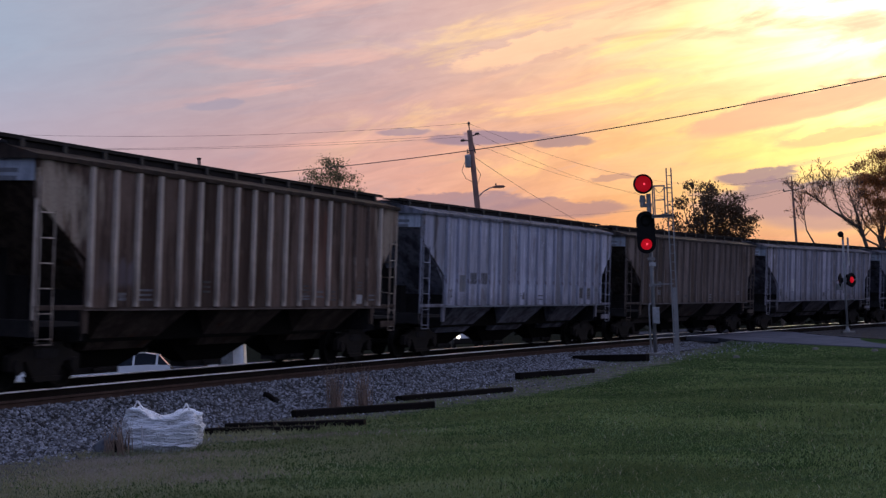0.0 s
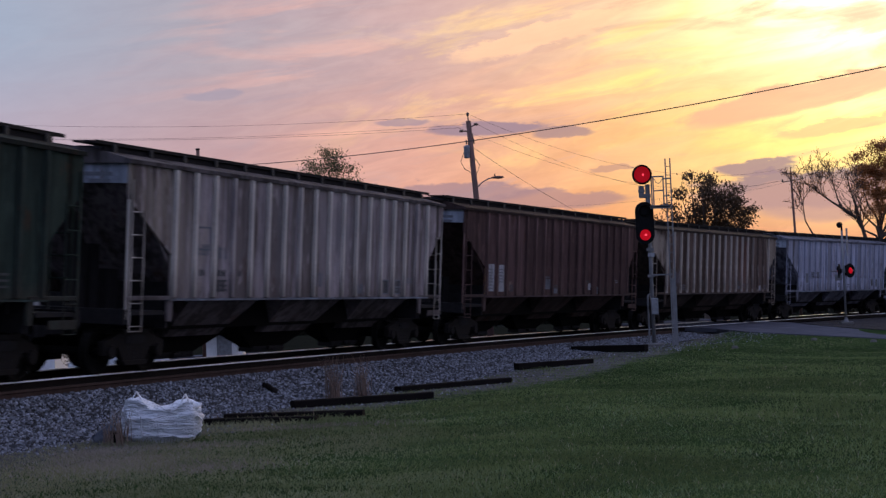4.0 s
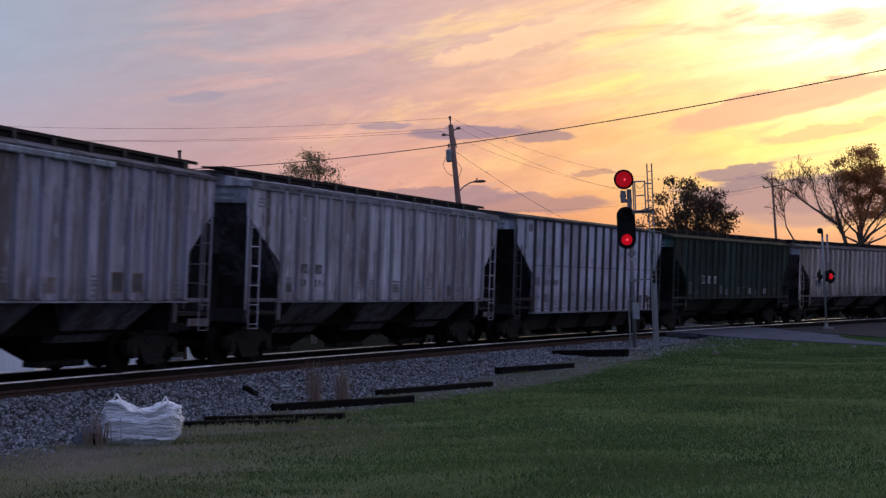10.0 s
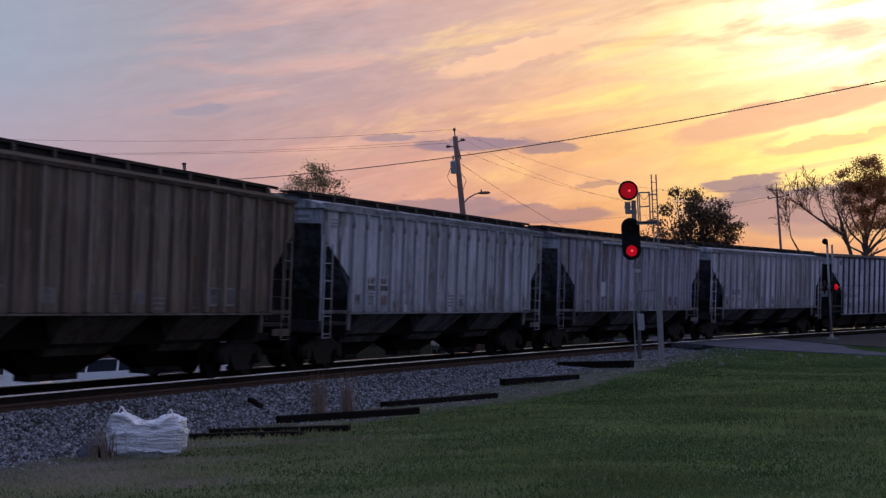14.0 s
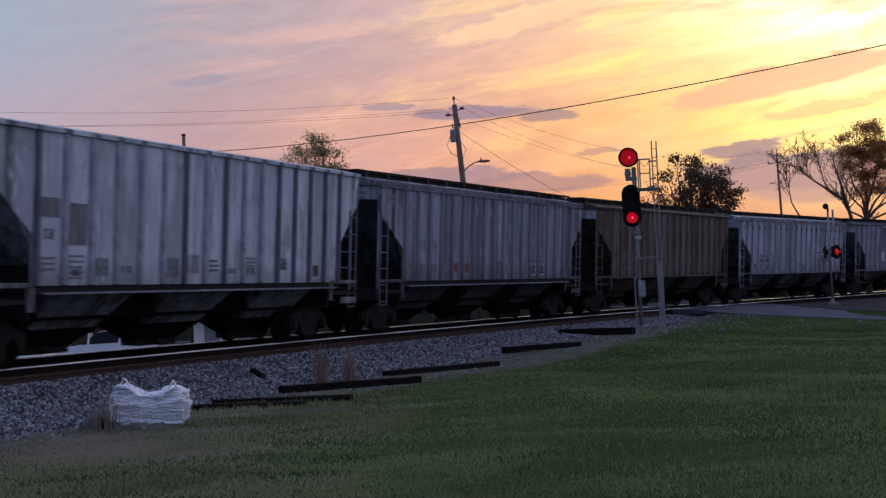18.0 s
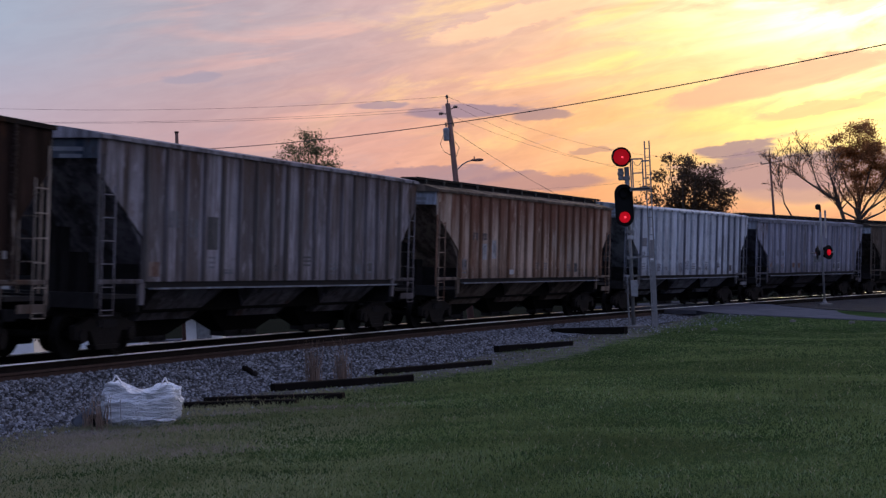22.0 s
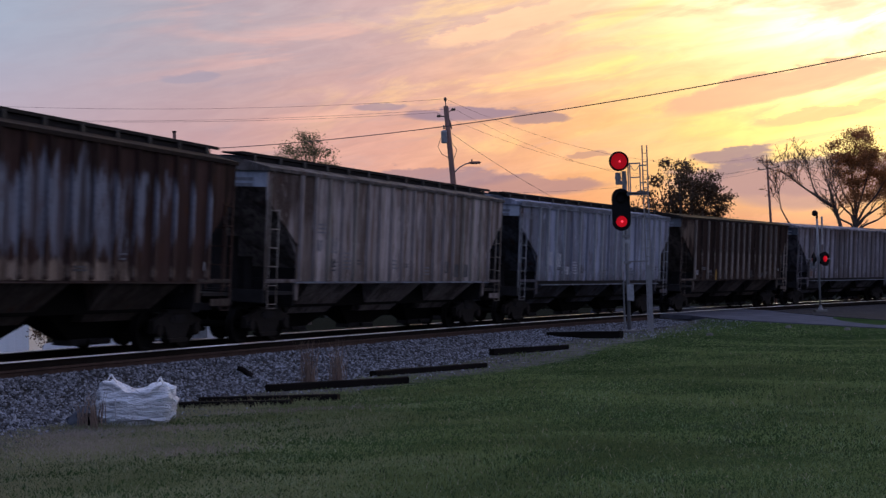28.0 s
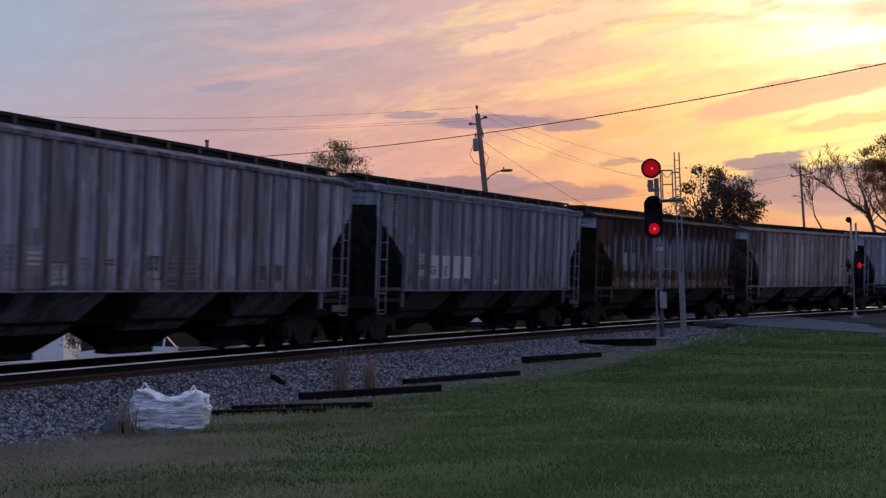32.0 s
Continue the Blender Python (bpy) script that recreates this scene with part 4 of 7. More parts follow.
def add_truck(wagon, x):
    t = part("truck", TRUCK["bolster"], None, wagon, at=pose(x, 0, 0))
    for y in (-1.02, 1.02):
        part("side_frame", TRUCK["side_frame"], None, t, at=pose(0, y, 0, 0, 0, 0 if y < 0 else 180))
        part("spring", TRUCK["spring"], None, t, at=pose(0, y, 0))
    for dx in (-0.89, 0.89):
        part("wheelset", TRUCK["wheelset"], None, t, at=pose(dx, 0, 0))


class Kit:
    """Meshes that wagons of one length share."""
    cache = {}

    def __init__(self, length, eave, deep, ribs, low, nose):
        self.h = h = length / 2 - 0.95 + nose / 2
        self.xi = xi = h - 1.40
        # the cut-away under the slope is longer at the trailing end
        xr, xf = h - 1.68, h - 1.28
        self.eave, self.deep = eave, deep
        self.bottom = b = 1.08 if deep else SILL_Z
        W = 1.54
        prof = [(-h, eave), (h, eave), (h, eave - 0.74), (xf, 2.42), (xf, b), (-xr, b), (-xr, 2.42), (-h, eave - 0.74)]
        self.side = Shape().prism(prof, "y", -0.025, 0.025).mesh("side_sheet", M_GALV)
        self.rib = Shape().prism([(-0.058, 0.0), (-0.050, -0.074), (-0.042, -0.082), (0.042, -0.082), (0.050, -0.074), (0.058, 0.0)], "z", b + 0.02, eave - 0.06).mesh("rib", M_GALV)
        x0, x1 = -xr + 0.07, xf - 0.07
        self.rib_x = [x0 + (x1 - x0) * i / (ribs - 1) for i in range(ribs)]
        # roof: arched, with a lip over each side
        n = 10
        ring = [(-W - 0.05, eave - 0.05), (-W - 0.05, eave + 0.03)]
        ring += [(-W * 0.97 + 1.94 * W * i / n, eave + 0.05 + (0.17 if eave > 4.3 else 0.25) * math.sin(math.pi * i / n)) for i in range(n + 1)]
        ring += [(W + 0.05, eave + 0.03), (W + 0.05, eave - 0.05)]
        self.roof = Shape().prism(ring, "x", -h - 0.05, h + 0.05).mesh("roof", M_GALV)
        self.bulb = Shape().prism([(-0.05, -0.09), (0.03, -0.10), (0.10, -0.05), (0.11, 0.02), (0.06, 0.08), (-0.05, 0.09)], "x", -h, h).mesh("eave_rail", M_GALV)
        self.hatch = Shape().box(-h + 1.0, h - 1.0, -0.40, 0.40, eave + 0.12, eave + 0.38, 0.05).mesh("hatch_cover", M_GALV)
        walk_ = Shape()
        walk_.box(-h - 0.30, h + 0.30, -0.95, -0.42, eave + 0.335, eave + 0.375)
        walk_.box(-h - 0.30, h + 0.30, -0.955, -0.92, eave + 0.315, eave + 0.385)
        for x in (-h - 0.15, h + 0.15):
            walk_.rod((x, -0.93, eave + 0.37), (x * 0.93, -0.93, eave + 0.37), 0.02)
        self.walk = walk_.mesh("running_board", M_GALV)
        self.saddle = Shape().box(-0.05, 0.05, -0.985, -0.93, eave + 0.06, eave + 0.345).box(-0.03, 0.03, -0.93, -0.40, eave + 0.12, eave + 0.20).mesh("saddle", M_GALV)
        self.trough = Shape().box(-h + 0.05, h - 0.05, -0.90, -0.86, eave + 0.06, eave + 0.30).mesh("trough_side", M_GALV)
        # end: a square top panel, then the slope that runs inwards
        self.end = Shape().prism([(-W + 0.03, eave), (W - 0.03, eave), (W - 0.03, eave - 0.44), (-W + 0.03, eave - 0.44)], "x", h - 0.07, h - 0.03).mesh("end_panel", M_GALV)
        zb = 1.45
        self.slope = Shape().add([(h - 0.08, -W + 0.06, eave - 0.38), (h - 0.08, W - 0.06, eave - 0.38), (h - 2.45, W - 0.06, zb), (h - 2.45, -W + 0.06, zb),
                                  (h - 0.20, -W + 0.06, eave - 0.38), (h - 0.20, W - 0.06, eave - 0.38), (h - 2.60, W - 0.06, zb), (h - 2.60, -W + 0.06, zb)],
                                 [(0, 1, 2, 3), (4, 7, 6, 5), (0, 3, 7, 4), (1, 5, 6, 2), (0, 4, 5, 1), (3, 2, 6, 7)]).mesh("slope_sheet", M_GALV)
        gus = Shape()
        # centre plate and cross web added to keep sky from showing through the end
        gus.prism([(xi - 0.30, 1.26), (h - 0.22, 1.26), (h - 0.14, eave - 0.5)], "y", -0.03, 0.03)
        gus.box(xi - 0.36, xi - 0.26, -1.46, 1.46, 0.92, 1.58).box(xi - 0.2, xi + 0.2, -0.35, 0.35, 1.25, 2.1).box(h - 1.2, h - 0.9, -0.15, 0.15, 1.25, 2.6)
        # deep plate added for the same blocking
        self.bulkhead = Shape().box(h - 2.10, h - 2.05, -W + 0.20, W - 0.20, 1.26, 1.95).mesh("end_bulkhead", M_GALV)
        self.brace = gus.mesh("end_brace", M_UNDER)
        self.post = Shape().box(h - 0.07, h - 0.02, -W, -W + 0.04, 1.12, eave - 0.2).mesh("corner_post", M_GALV)
        lad = Shape()
        lx0, lx1 = h - 0.58, h - 0.13
        for x in (lx0, lx1):
            lad.box(x - 0.014, x + 0.014, -W - 0.030, -W - 0.008, 0.90, eave - 0.95 if x == lx0 else eave - 0.35)
        for i in range(6):
            z = 0.98 + i * 0.45
            lad.rod((lx0, -W - 0.02, z), (lx1, -W - 0.02, z), 0.014, 0.014, 6)
        lad.box(lx0 - 0.01, lx1 + 0.01, -W - 0.03, -W, 0.87, 0.89)
        self.ladder = lad.mesh("ladder", M_GALV)
        self.placard = Shape().box(xi + 0.30, h - 0.10, -W - 0.030, -W - 0.004, 0.98, 1.14).mesh("placard_board", M_GALV)
        # end ladder seen across the gap
        el = Shape()
        for y in (-1.35, -0.9):
            el.box(h - 0.03, h + 0.02, y - 0.013, y + 0.013, 0.98, eave - 0.5)
        for i in range(7):
            el.rod((h, -1.35, 1.06 + i * 0.42), (h, -0.9, 1.06 + i * 0.42), 0.016, 0.016, 6)
        self.end_ladder = el.mesh("end_ladder", M_GALV)
        self.sill = Shape().prism([(-0.05, b - 0.05), (0.05, b - 0.05), (0.05, b + 0.03), (0.02, b + 0.03), (0.02, b - 0.02), (-0.05, b - 0.02)], "x", -xr - 0.1, xf + 0.1).mesh("side_sill", M_GALV)
        self.recess = None
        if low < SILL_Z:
            # solid dark strip stands in for the shaded gap above the sill
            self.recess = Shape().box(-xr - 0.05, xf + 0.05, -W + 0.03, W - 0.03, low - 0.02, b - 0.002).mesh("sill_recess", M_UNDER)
            self.sill = Shape().prism([(-0.06, low - 0.05), (0.04, low - 0.05), (0.04, low - 0.02), (-0.06, low - 0.01)], "x", -xr + 0.35, xf - 0.20).mesh("side_sill", M_GALV)
        plat = Shape().box(xi - 0.1, h + 0.02, -W, W, 1.20, 1.28).box(h - 0.14, h + 0.06, -W, W, 1.02, 1.32)
        self.end_sill = Shape().box(h - 1.75, h - 0.05, -W - 0.02, -W + 0.06, 1.49, 1.58, 0.012).mesh("sill_extension", M_GALV)
        self.pad = Shape().prism([(h - 1.80, 1.50), (h - 1.58, 1.50), (h - 1.61, 1.06), (h - 1.77, 1.06)], "y", -W - 0.01, -W + 0.05).mesh("jacking_pad", M_GALV)
        self.plat = plat.mesh("end_platform", M_UNDER)
        self.centre = Shape().box(-h, h, -0.32, 0.32, 0.82, 1.25).mesh("centre_sill", M_UNDER)
        cp = Shape().box(h - 0.1, h + 0.72, -0.11, 0.11, 0.78, 0.98)
        cp.prism([(h + 0.69, -0.20), (h + 0.95, -0.14), (h + 0.95, 0.12), (h + 0.69, 0.20)], "z", 0.74, 1.02)
        cp.path([(h + 0.3, -0.35, 0.8), (h + 0.45, -0.33, 0.45), (h + 0.65, -0.2, 0.36), (h + 0.74, -0.05, 0.5)], 0.03, 6)
        self.coupler = cp.mesh("coupler", M_UNDER)
        # bays: three funnels, the gates below, black pocket cores for the shade between them
        self.bays = []
        lo, hi = -xr + 0.30, xf - 0.30
        nb = 3 if not deep else 4
        top = b + 0.02
        for i in range(nb):
            c = lo + (hi - lo) * (i + 0.5) / nb
            w = (hi - lo) / nb / 2
            bay, wy, by, o, zl = Shape(), W - 0.05, 0.60, 1.15, 0.66
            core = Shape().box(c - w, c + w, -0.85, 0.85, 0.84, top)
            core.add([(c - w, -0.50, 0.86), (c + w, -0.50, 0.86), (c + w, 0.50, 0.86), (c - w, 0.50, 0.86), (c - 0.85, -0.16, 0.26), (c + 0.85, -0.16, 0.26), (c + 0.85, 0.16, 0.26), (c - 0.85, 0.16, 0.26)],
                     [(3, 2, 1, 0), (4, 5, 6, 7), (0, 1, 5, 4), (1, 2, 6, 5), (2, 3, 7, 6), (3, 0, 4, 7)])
            w *= 0.70
            if not deep:
                bay.add([(c - w, -wy, top), (c + w, -wy, top), (c + w, wy, top), (c - w, wy, top), (c - o, -by, zl), (c + o, -by, zl), (c + o, by, zl), (c - o, by, zl)],
                        [(3, 2, 1, 0), (4, 5, 6, 7), (0, 1, 5, 4), (1, 2, 6, 5), (2, 3, 7, 6), (3, 0, 4, 7)])
            else:
                bay.add([(c - w, -1.2, top), (c + w, -1.2, top), (c + w, 1.2, top), (c - w, 1.2, top), (c - o, -0.85, 0.40), (c + o, -0.85, 0.40), (c + o, 0.85, 0.40), (c - o, 0.85, 0.40)],
                        [(3, 2, 1, 0), (4, 5, 6, 7), (0, 1, 5, 4), (1, 2, 6, 5), (2, 3, 7, 6), (3, 0, 4, 7)])
            gate = Shape().box(c - 0.85, c + 0.85, -0.20, 0.20, 0.15, 0.28).box(c - 0.1, c + 0.1, -0.42, -0.20, 0.20, 0.28)
            gate.rod((c - 0.4, -0.38, 0.24), (c + 0.4, -0.38, 0.24), 0.04, 0.04, 8)
            self.bays.append((bay.mesh("hopper_bay", M_GALV), gate.mesh("outlet_gate", M_UNDER), core.mesh("slope_pocket", M_POCKET_SHADE)))
        bk = Shape().box(h - 1.6, h - 0.9, 0.3, 0.75, 1.32, 1.75, 0.05).rod((h - 1.2, -0.6, 1.55), (h - 1.2, 0.2, 1.55), 0.16, 0.16, 10)
        self.brake = bk.mesh("brake_gear", M_UNDER)
        self.wheel = Shape().lathe([(0.24, 0.0), (0.27, 0.02), (0.24, 0.04), (0.21, 0.02), (0.24, 0.0)], 14, (h + 0.03, 0.65, 2.4), "x").rod((h - 0.05, 0.65, 2.4), (h + 0.05, 0.65, 2.4), 0.04).mesh("brake_wheel", M_UNDER)


def kit(length, eave, deep, ribs, low=SILL_Z, nose=0.0):
    key = (round(length, 1), eave, deep, ribs, low, nose)
    if key not in Kit.cache:
        Kit.cache[key] = Kit(round(length, 1), eave, deep, ribs, low, nose)
    return Kit.cache[key]


def mark_shape(kind, x, z, w, h, y, rnd):
    """Flat paint on the sheet: a patch, an outlined box, rows of small lettering or blocks of large lettering, as bars."""
    sh = Shape()

    def bar(x0, x1, z0, z1):
        sh.box(x0, x1, y - 0.004, y, z0, z1)
    if kind == "patch":
        bar(x - w / 2, x + w / 2, z - h / 2, z + h / 2)
    elif kind == "frame":
        e = 0.035
        bar(x - w / 2, x + w / 2, z + h / 2 - e, z + h / 2)
        bar(x - w / 2, x + w / 2, z - h / 2, z - h / 2 + e)
        bar(x - w / 2, x - w / 2 + e, z - h / 2 + e, z + h / 2 - e)
        bar(x + w / 2 - e, x + w / 2, z - h / 2 + e, z + h / 2 - e)
    elif kind == "rows":
        n = max(2, int(h / 0.085))
        for i in range(n):
            zz, x0 = z + h / 2 - h * (i + 0.5) / n, x - w / 2
            while x0 < x + w / 2 - 0.05:
                ln = rnd.uniform(0.06, 0.20)
                bar(x0, min(x0 + ln, x + w / 2), zz - 0.021, zz + 0.021)
                x0 += ln + 0.035
    else:
        # two or three heavy letters, each a few strokes
        n = 3 if w > 0.45 else 2
        cw = w / n
        for i in range(n):
            x0 = x - w / 2 + cw * i
            x1 = x0 + cw * 0.74
            t = cw * 0.24
            bar(x0, x0 + t, z - h / 2, z + h / 2)
            if rnd.random() < 0.6:
                bar(x1 - t, x1, z - h / 2, z + h / 2)
            for k in rnd.sample((0.08, 0.5, 0.92), 2):
                bar(x0 + t, x1 - t, z - h / 2 + (h - t) * k, z - h / 2 + (h - t) * k + t)
    return sh


def wagon(label, length, eave, body, rib, under, roof, deep=False, ribs=18, top="board", marks=(), silver=None, end=None, low=SILL_Z, strip=None, nose=0.0):
    """One covered hopper wagon; marks are (kind, bay, share of the height, width, height, material) on the lawn side."""
    k = kit(length, eave, deep, ribs, low, nose)
    w = thing("hopper_wagon", Matrix(), label, "freight wagon", "wagons of the train")
    body_at = pose(0.23 + nose / 2, 0, 0)
    ends = (body_at, body_at @ pose(0, 0, 0, 0, 0, 180))
    flip = Matrix.Diagonal((1, -1, 1, 1))
    W = 1.54
    for y in (-W + 0.025, W - 0.025):
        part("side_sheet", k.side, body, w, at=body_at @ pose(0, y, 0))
    for x in k.rib_x:
        part("rib", k.rib, rib, w, at=body_at @ pose(x, -W, 0))
        part("rib", k.rib, rib, w, at=body_at @ flip @ pose(x, -W, 0))
    part("roof", k.roof, roof, w, at=body_at)
    if top == "bulb":
        for m in ends:
            part("eave_rail", k.bulb, silver or rib, w, "rounded pale eave rail", m @ pose(0, -W, eave))
    if strip is not None:
        sh = Shape().box(k.rib_x[strip[0]], k.rib_x[strip[1]], -W - 0.10, -W - 0.002, eave - 0.14, eave - 0.02, 0.02)
        part("eave_plate", sh, silver, w, "pale eave plate", body_at)
    if top != "flush":
        part("hatch_cover", k.hatch, M_UNDER, w, at=body_at)
        for m in ends:
            board = part("running_board", k.walk, M_BOARD, w, at=m)
            part("trough_side", k.trough, M_UNDER, board)
            for i in range(13):
                part("saddle", k.saddle, M_GALV, board, at=pose(-k.h + 0.35 + (2 * k.h - 0.7) * i / 12, 0, 0))
    for m in ends:
        part("end_panel", k.end, end or silver or rib, w, "pale end panel", m)
        part("end_bulkhead", k.bulkhead, M_UNDER, w, at=m)
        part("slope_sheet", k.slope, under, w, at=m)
        part("end_brace", k.brace, None, w, at=m)
        part("end_platform", k.plat, M_UNDER, w, at=m)
        part("coupler", k.coupler, None, w, at=m)
        for e in (m, m @ flip):
            part("corner_post", k.post, rib, w, at=e)
            part("ladder", k.ladder, rib, w, at=e)
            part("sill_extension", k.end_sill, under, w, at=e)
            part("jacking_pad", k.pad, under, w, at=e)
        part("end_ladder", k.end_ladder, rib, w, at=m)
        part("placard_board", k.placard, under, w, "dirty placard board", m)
    part("brake_gear", k.brake, None, w, at=body_at)
    part("brake_wheel", k.wheel, None, w, at=body_at)
    for e in (body_at, body_at @ flip):
        part("side_sill", k.sill, silver or rib, w, at=e @ pose(0, -W, 0))
    part("centre_sill", k.centre, None, w, at=body_at)
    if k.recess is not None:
        part("sill_recess", k.recess, None, w, "dark strip painting in the shaded gap over the sill", body_at)
    for bay, gate, core in k.bays:
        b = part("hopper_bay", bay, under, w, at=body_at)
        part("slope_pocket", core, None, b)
        part("outlet_gate", gate, None, b)
    for x in (-length / 2 + TRUCK_IN, length / 2 - TRUCK_IN):
        add_truck(w, x)
    rnd = random.Random(len(label) * 7 + int(length * 10))
    # lettering on the trailing end panel and in its top corner, too worn to read
    for y, ww in ((-0.75, 0.75), (-0.85, 0.5)):
        sh = Shape().box(-k.h + 0.024, -k.h + 0.029, y - ww / 2, y + ww / 2, eave - 0.30 - 0.14 * (ww < 0.6), eave - 0.22 - 0.14 * (ww < 0.6))
        part("stencil_panel", sh, M_LETTER_G, w, at=body_at)
    if top == "bulb":
        ob = part("stencil_rows", mark_shape("rows", -k.h + 0.80, eave - 0.40, 0.62, 0.26, -W - 0.001, rnd), M_LETTER_G, w, at=body_at)
        tagged(ob, "small rows of worn lettering", kind="stuff")
    # weight and capacity lettering low on the sheets
    pitch = k.rib_x[1] - k.rib_x[0]
    span = eave - k.bottom
    small = []
    for i in range(7):
        b = rnd.randrange(len(k.rib_x) - 1)
        small.append((rnd.choice(("rows", "rows", "letters")), b, rnd.uniform(0.07, 0.20), rnd.uniform(0.28, 0.5), rnd.uniform(0.12, 0.36), rnd.choice((M_LETTER_D, M_LETTER_G, M_LETTER_G))))
    for kind, b, v, ww, hh, mat in list(marks) + small:
        x, z = k.rib_x[0] + (b + 0.5) * pitch, k.bottom + span * v
        if kind == "strip":
            kind, x = "patch", k.rib_x[0] + b * pitch + 0.13
        if kind == "box":
            part("stencil_panel", mark_shape("patch", x, z, ww - 0.02, hh - 0.02, -W - 0.001, rnd), M_LETTER_D, w, at=body_at)
            kind = "frame"
        ob = part("stencil_panel", mark_shape(kind, x, z, ww, hh, -W - (0.001 if kind == "patch" else 0.006), rnd), mat, w, at=body_at)
        if kind != "patch":
            tagged(ob, "worn painted lettering, too faint to read", kind="stuff")
    return w


GAPS = [66.0, 47.0, 28.05, 9.25, -9.95, -28.94, -47.95, -67.07, -86.04, -104.22, -123.26, -142.08, -161.10, -179.86, -199.35, -217.67, -236.45, -255.35, -273.2, -292.12,
        -310.84, -329.87, -348.47, -367.3, -386.2]


def travel(t):
    q = (t - 16.0) / 16.0
    return 10.511 * t - 0.676 * q + 1.063 * q * q


def wagon_pose(s, length):
    b = length / 2 - TRUCK_IN
    x0, y0, a0 = line_at(s - b)
    x1, y1, a1 = line_at(s + b)
    f = Vector((x1 - x0, y1 - y0, 0)).normalized()
    right = Vector((f.y, -f.x, 0))
    up = Vector((0, 0, 1)) * math.cos(BANK) + right * math.sin(BANK)
    left = up.cross(f)
    m = Matrix((f, left, up)).transposed().to_4x4()
    m.translation = ((x0 + x1) / 2, (y0 + y1) / 2, 0)
    return m


WAGONS = []


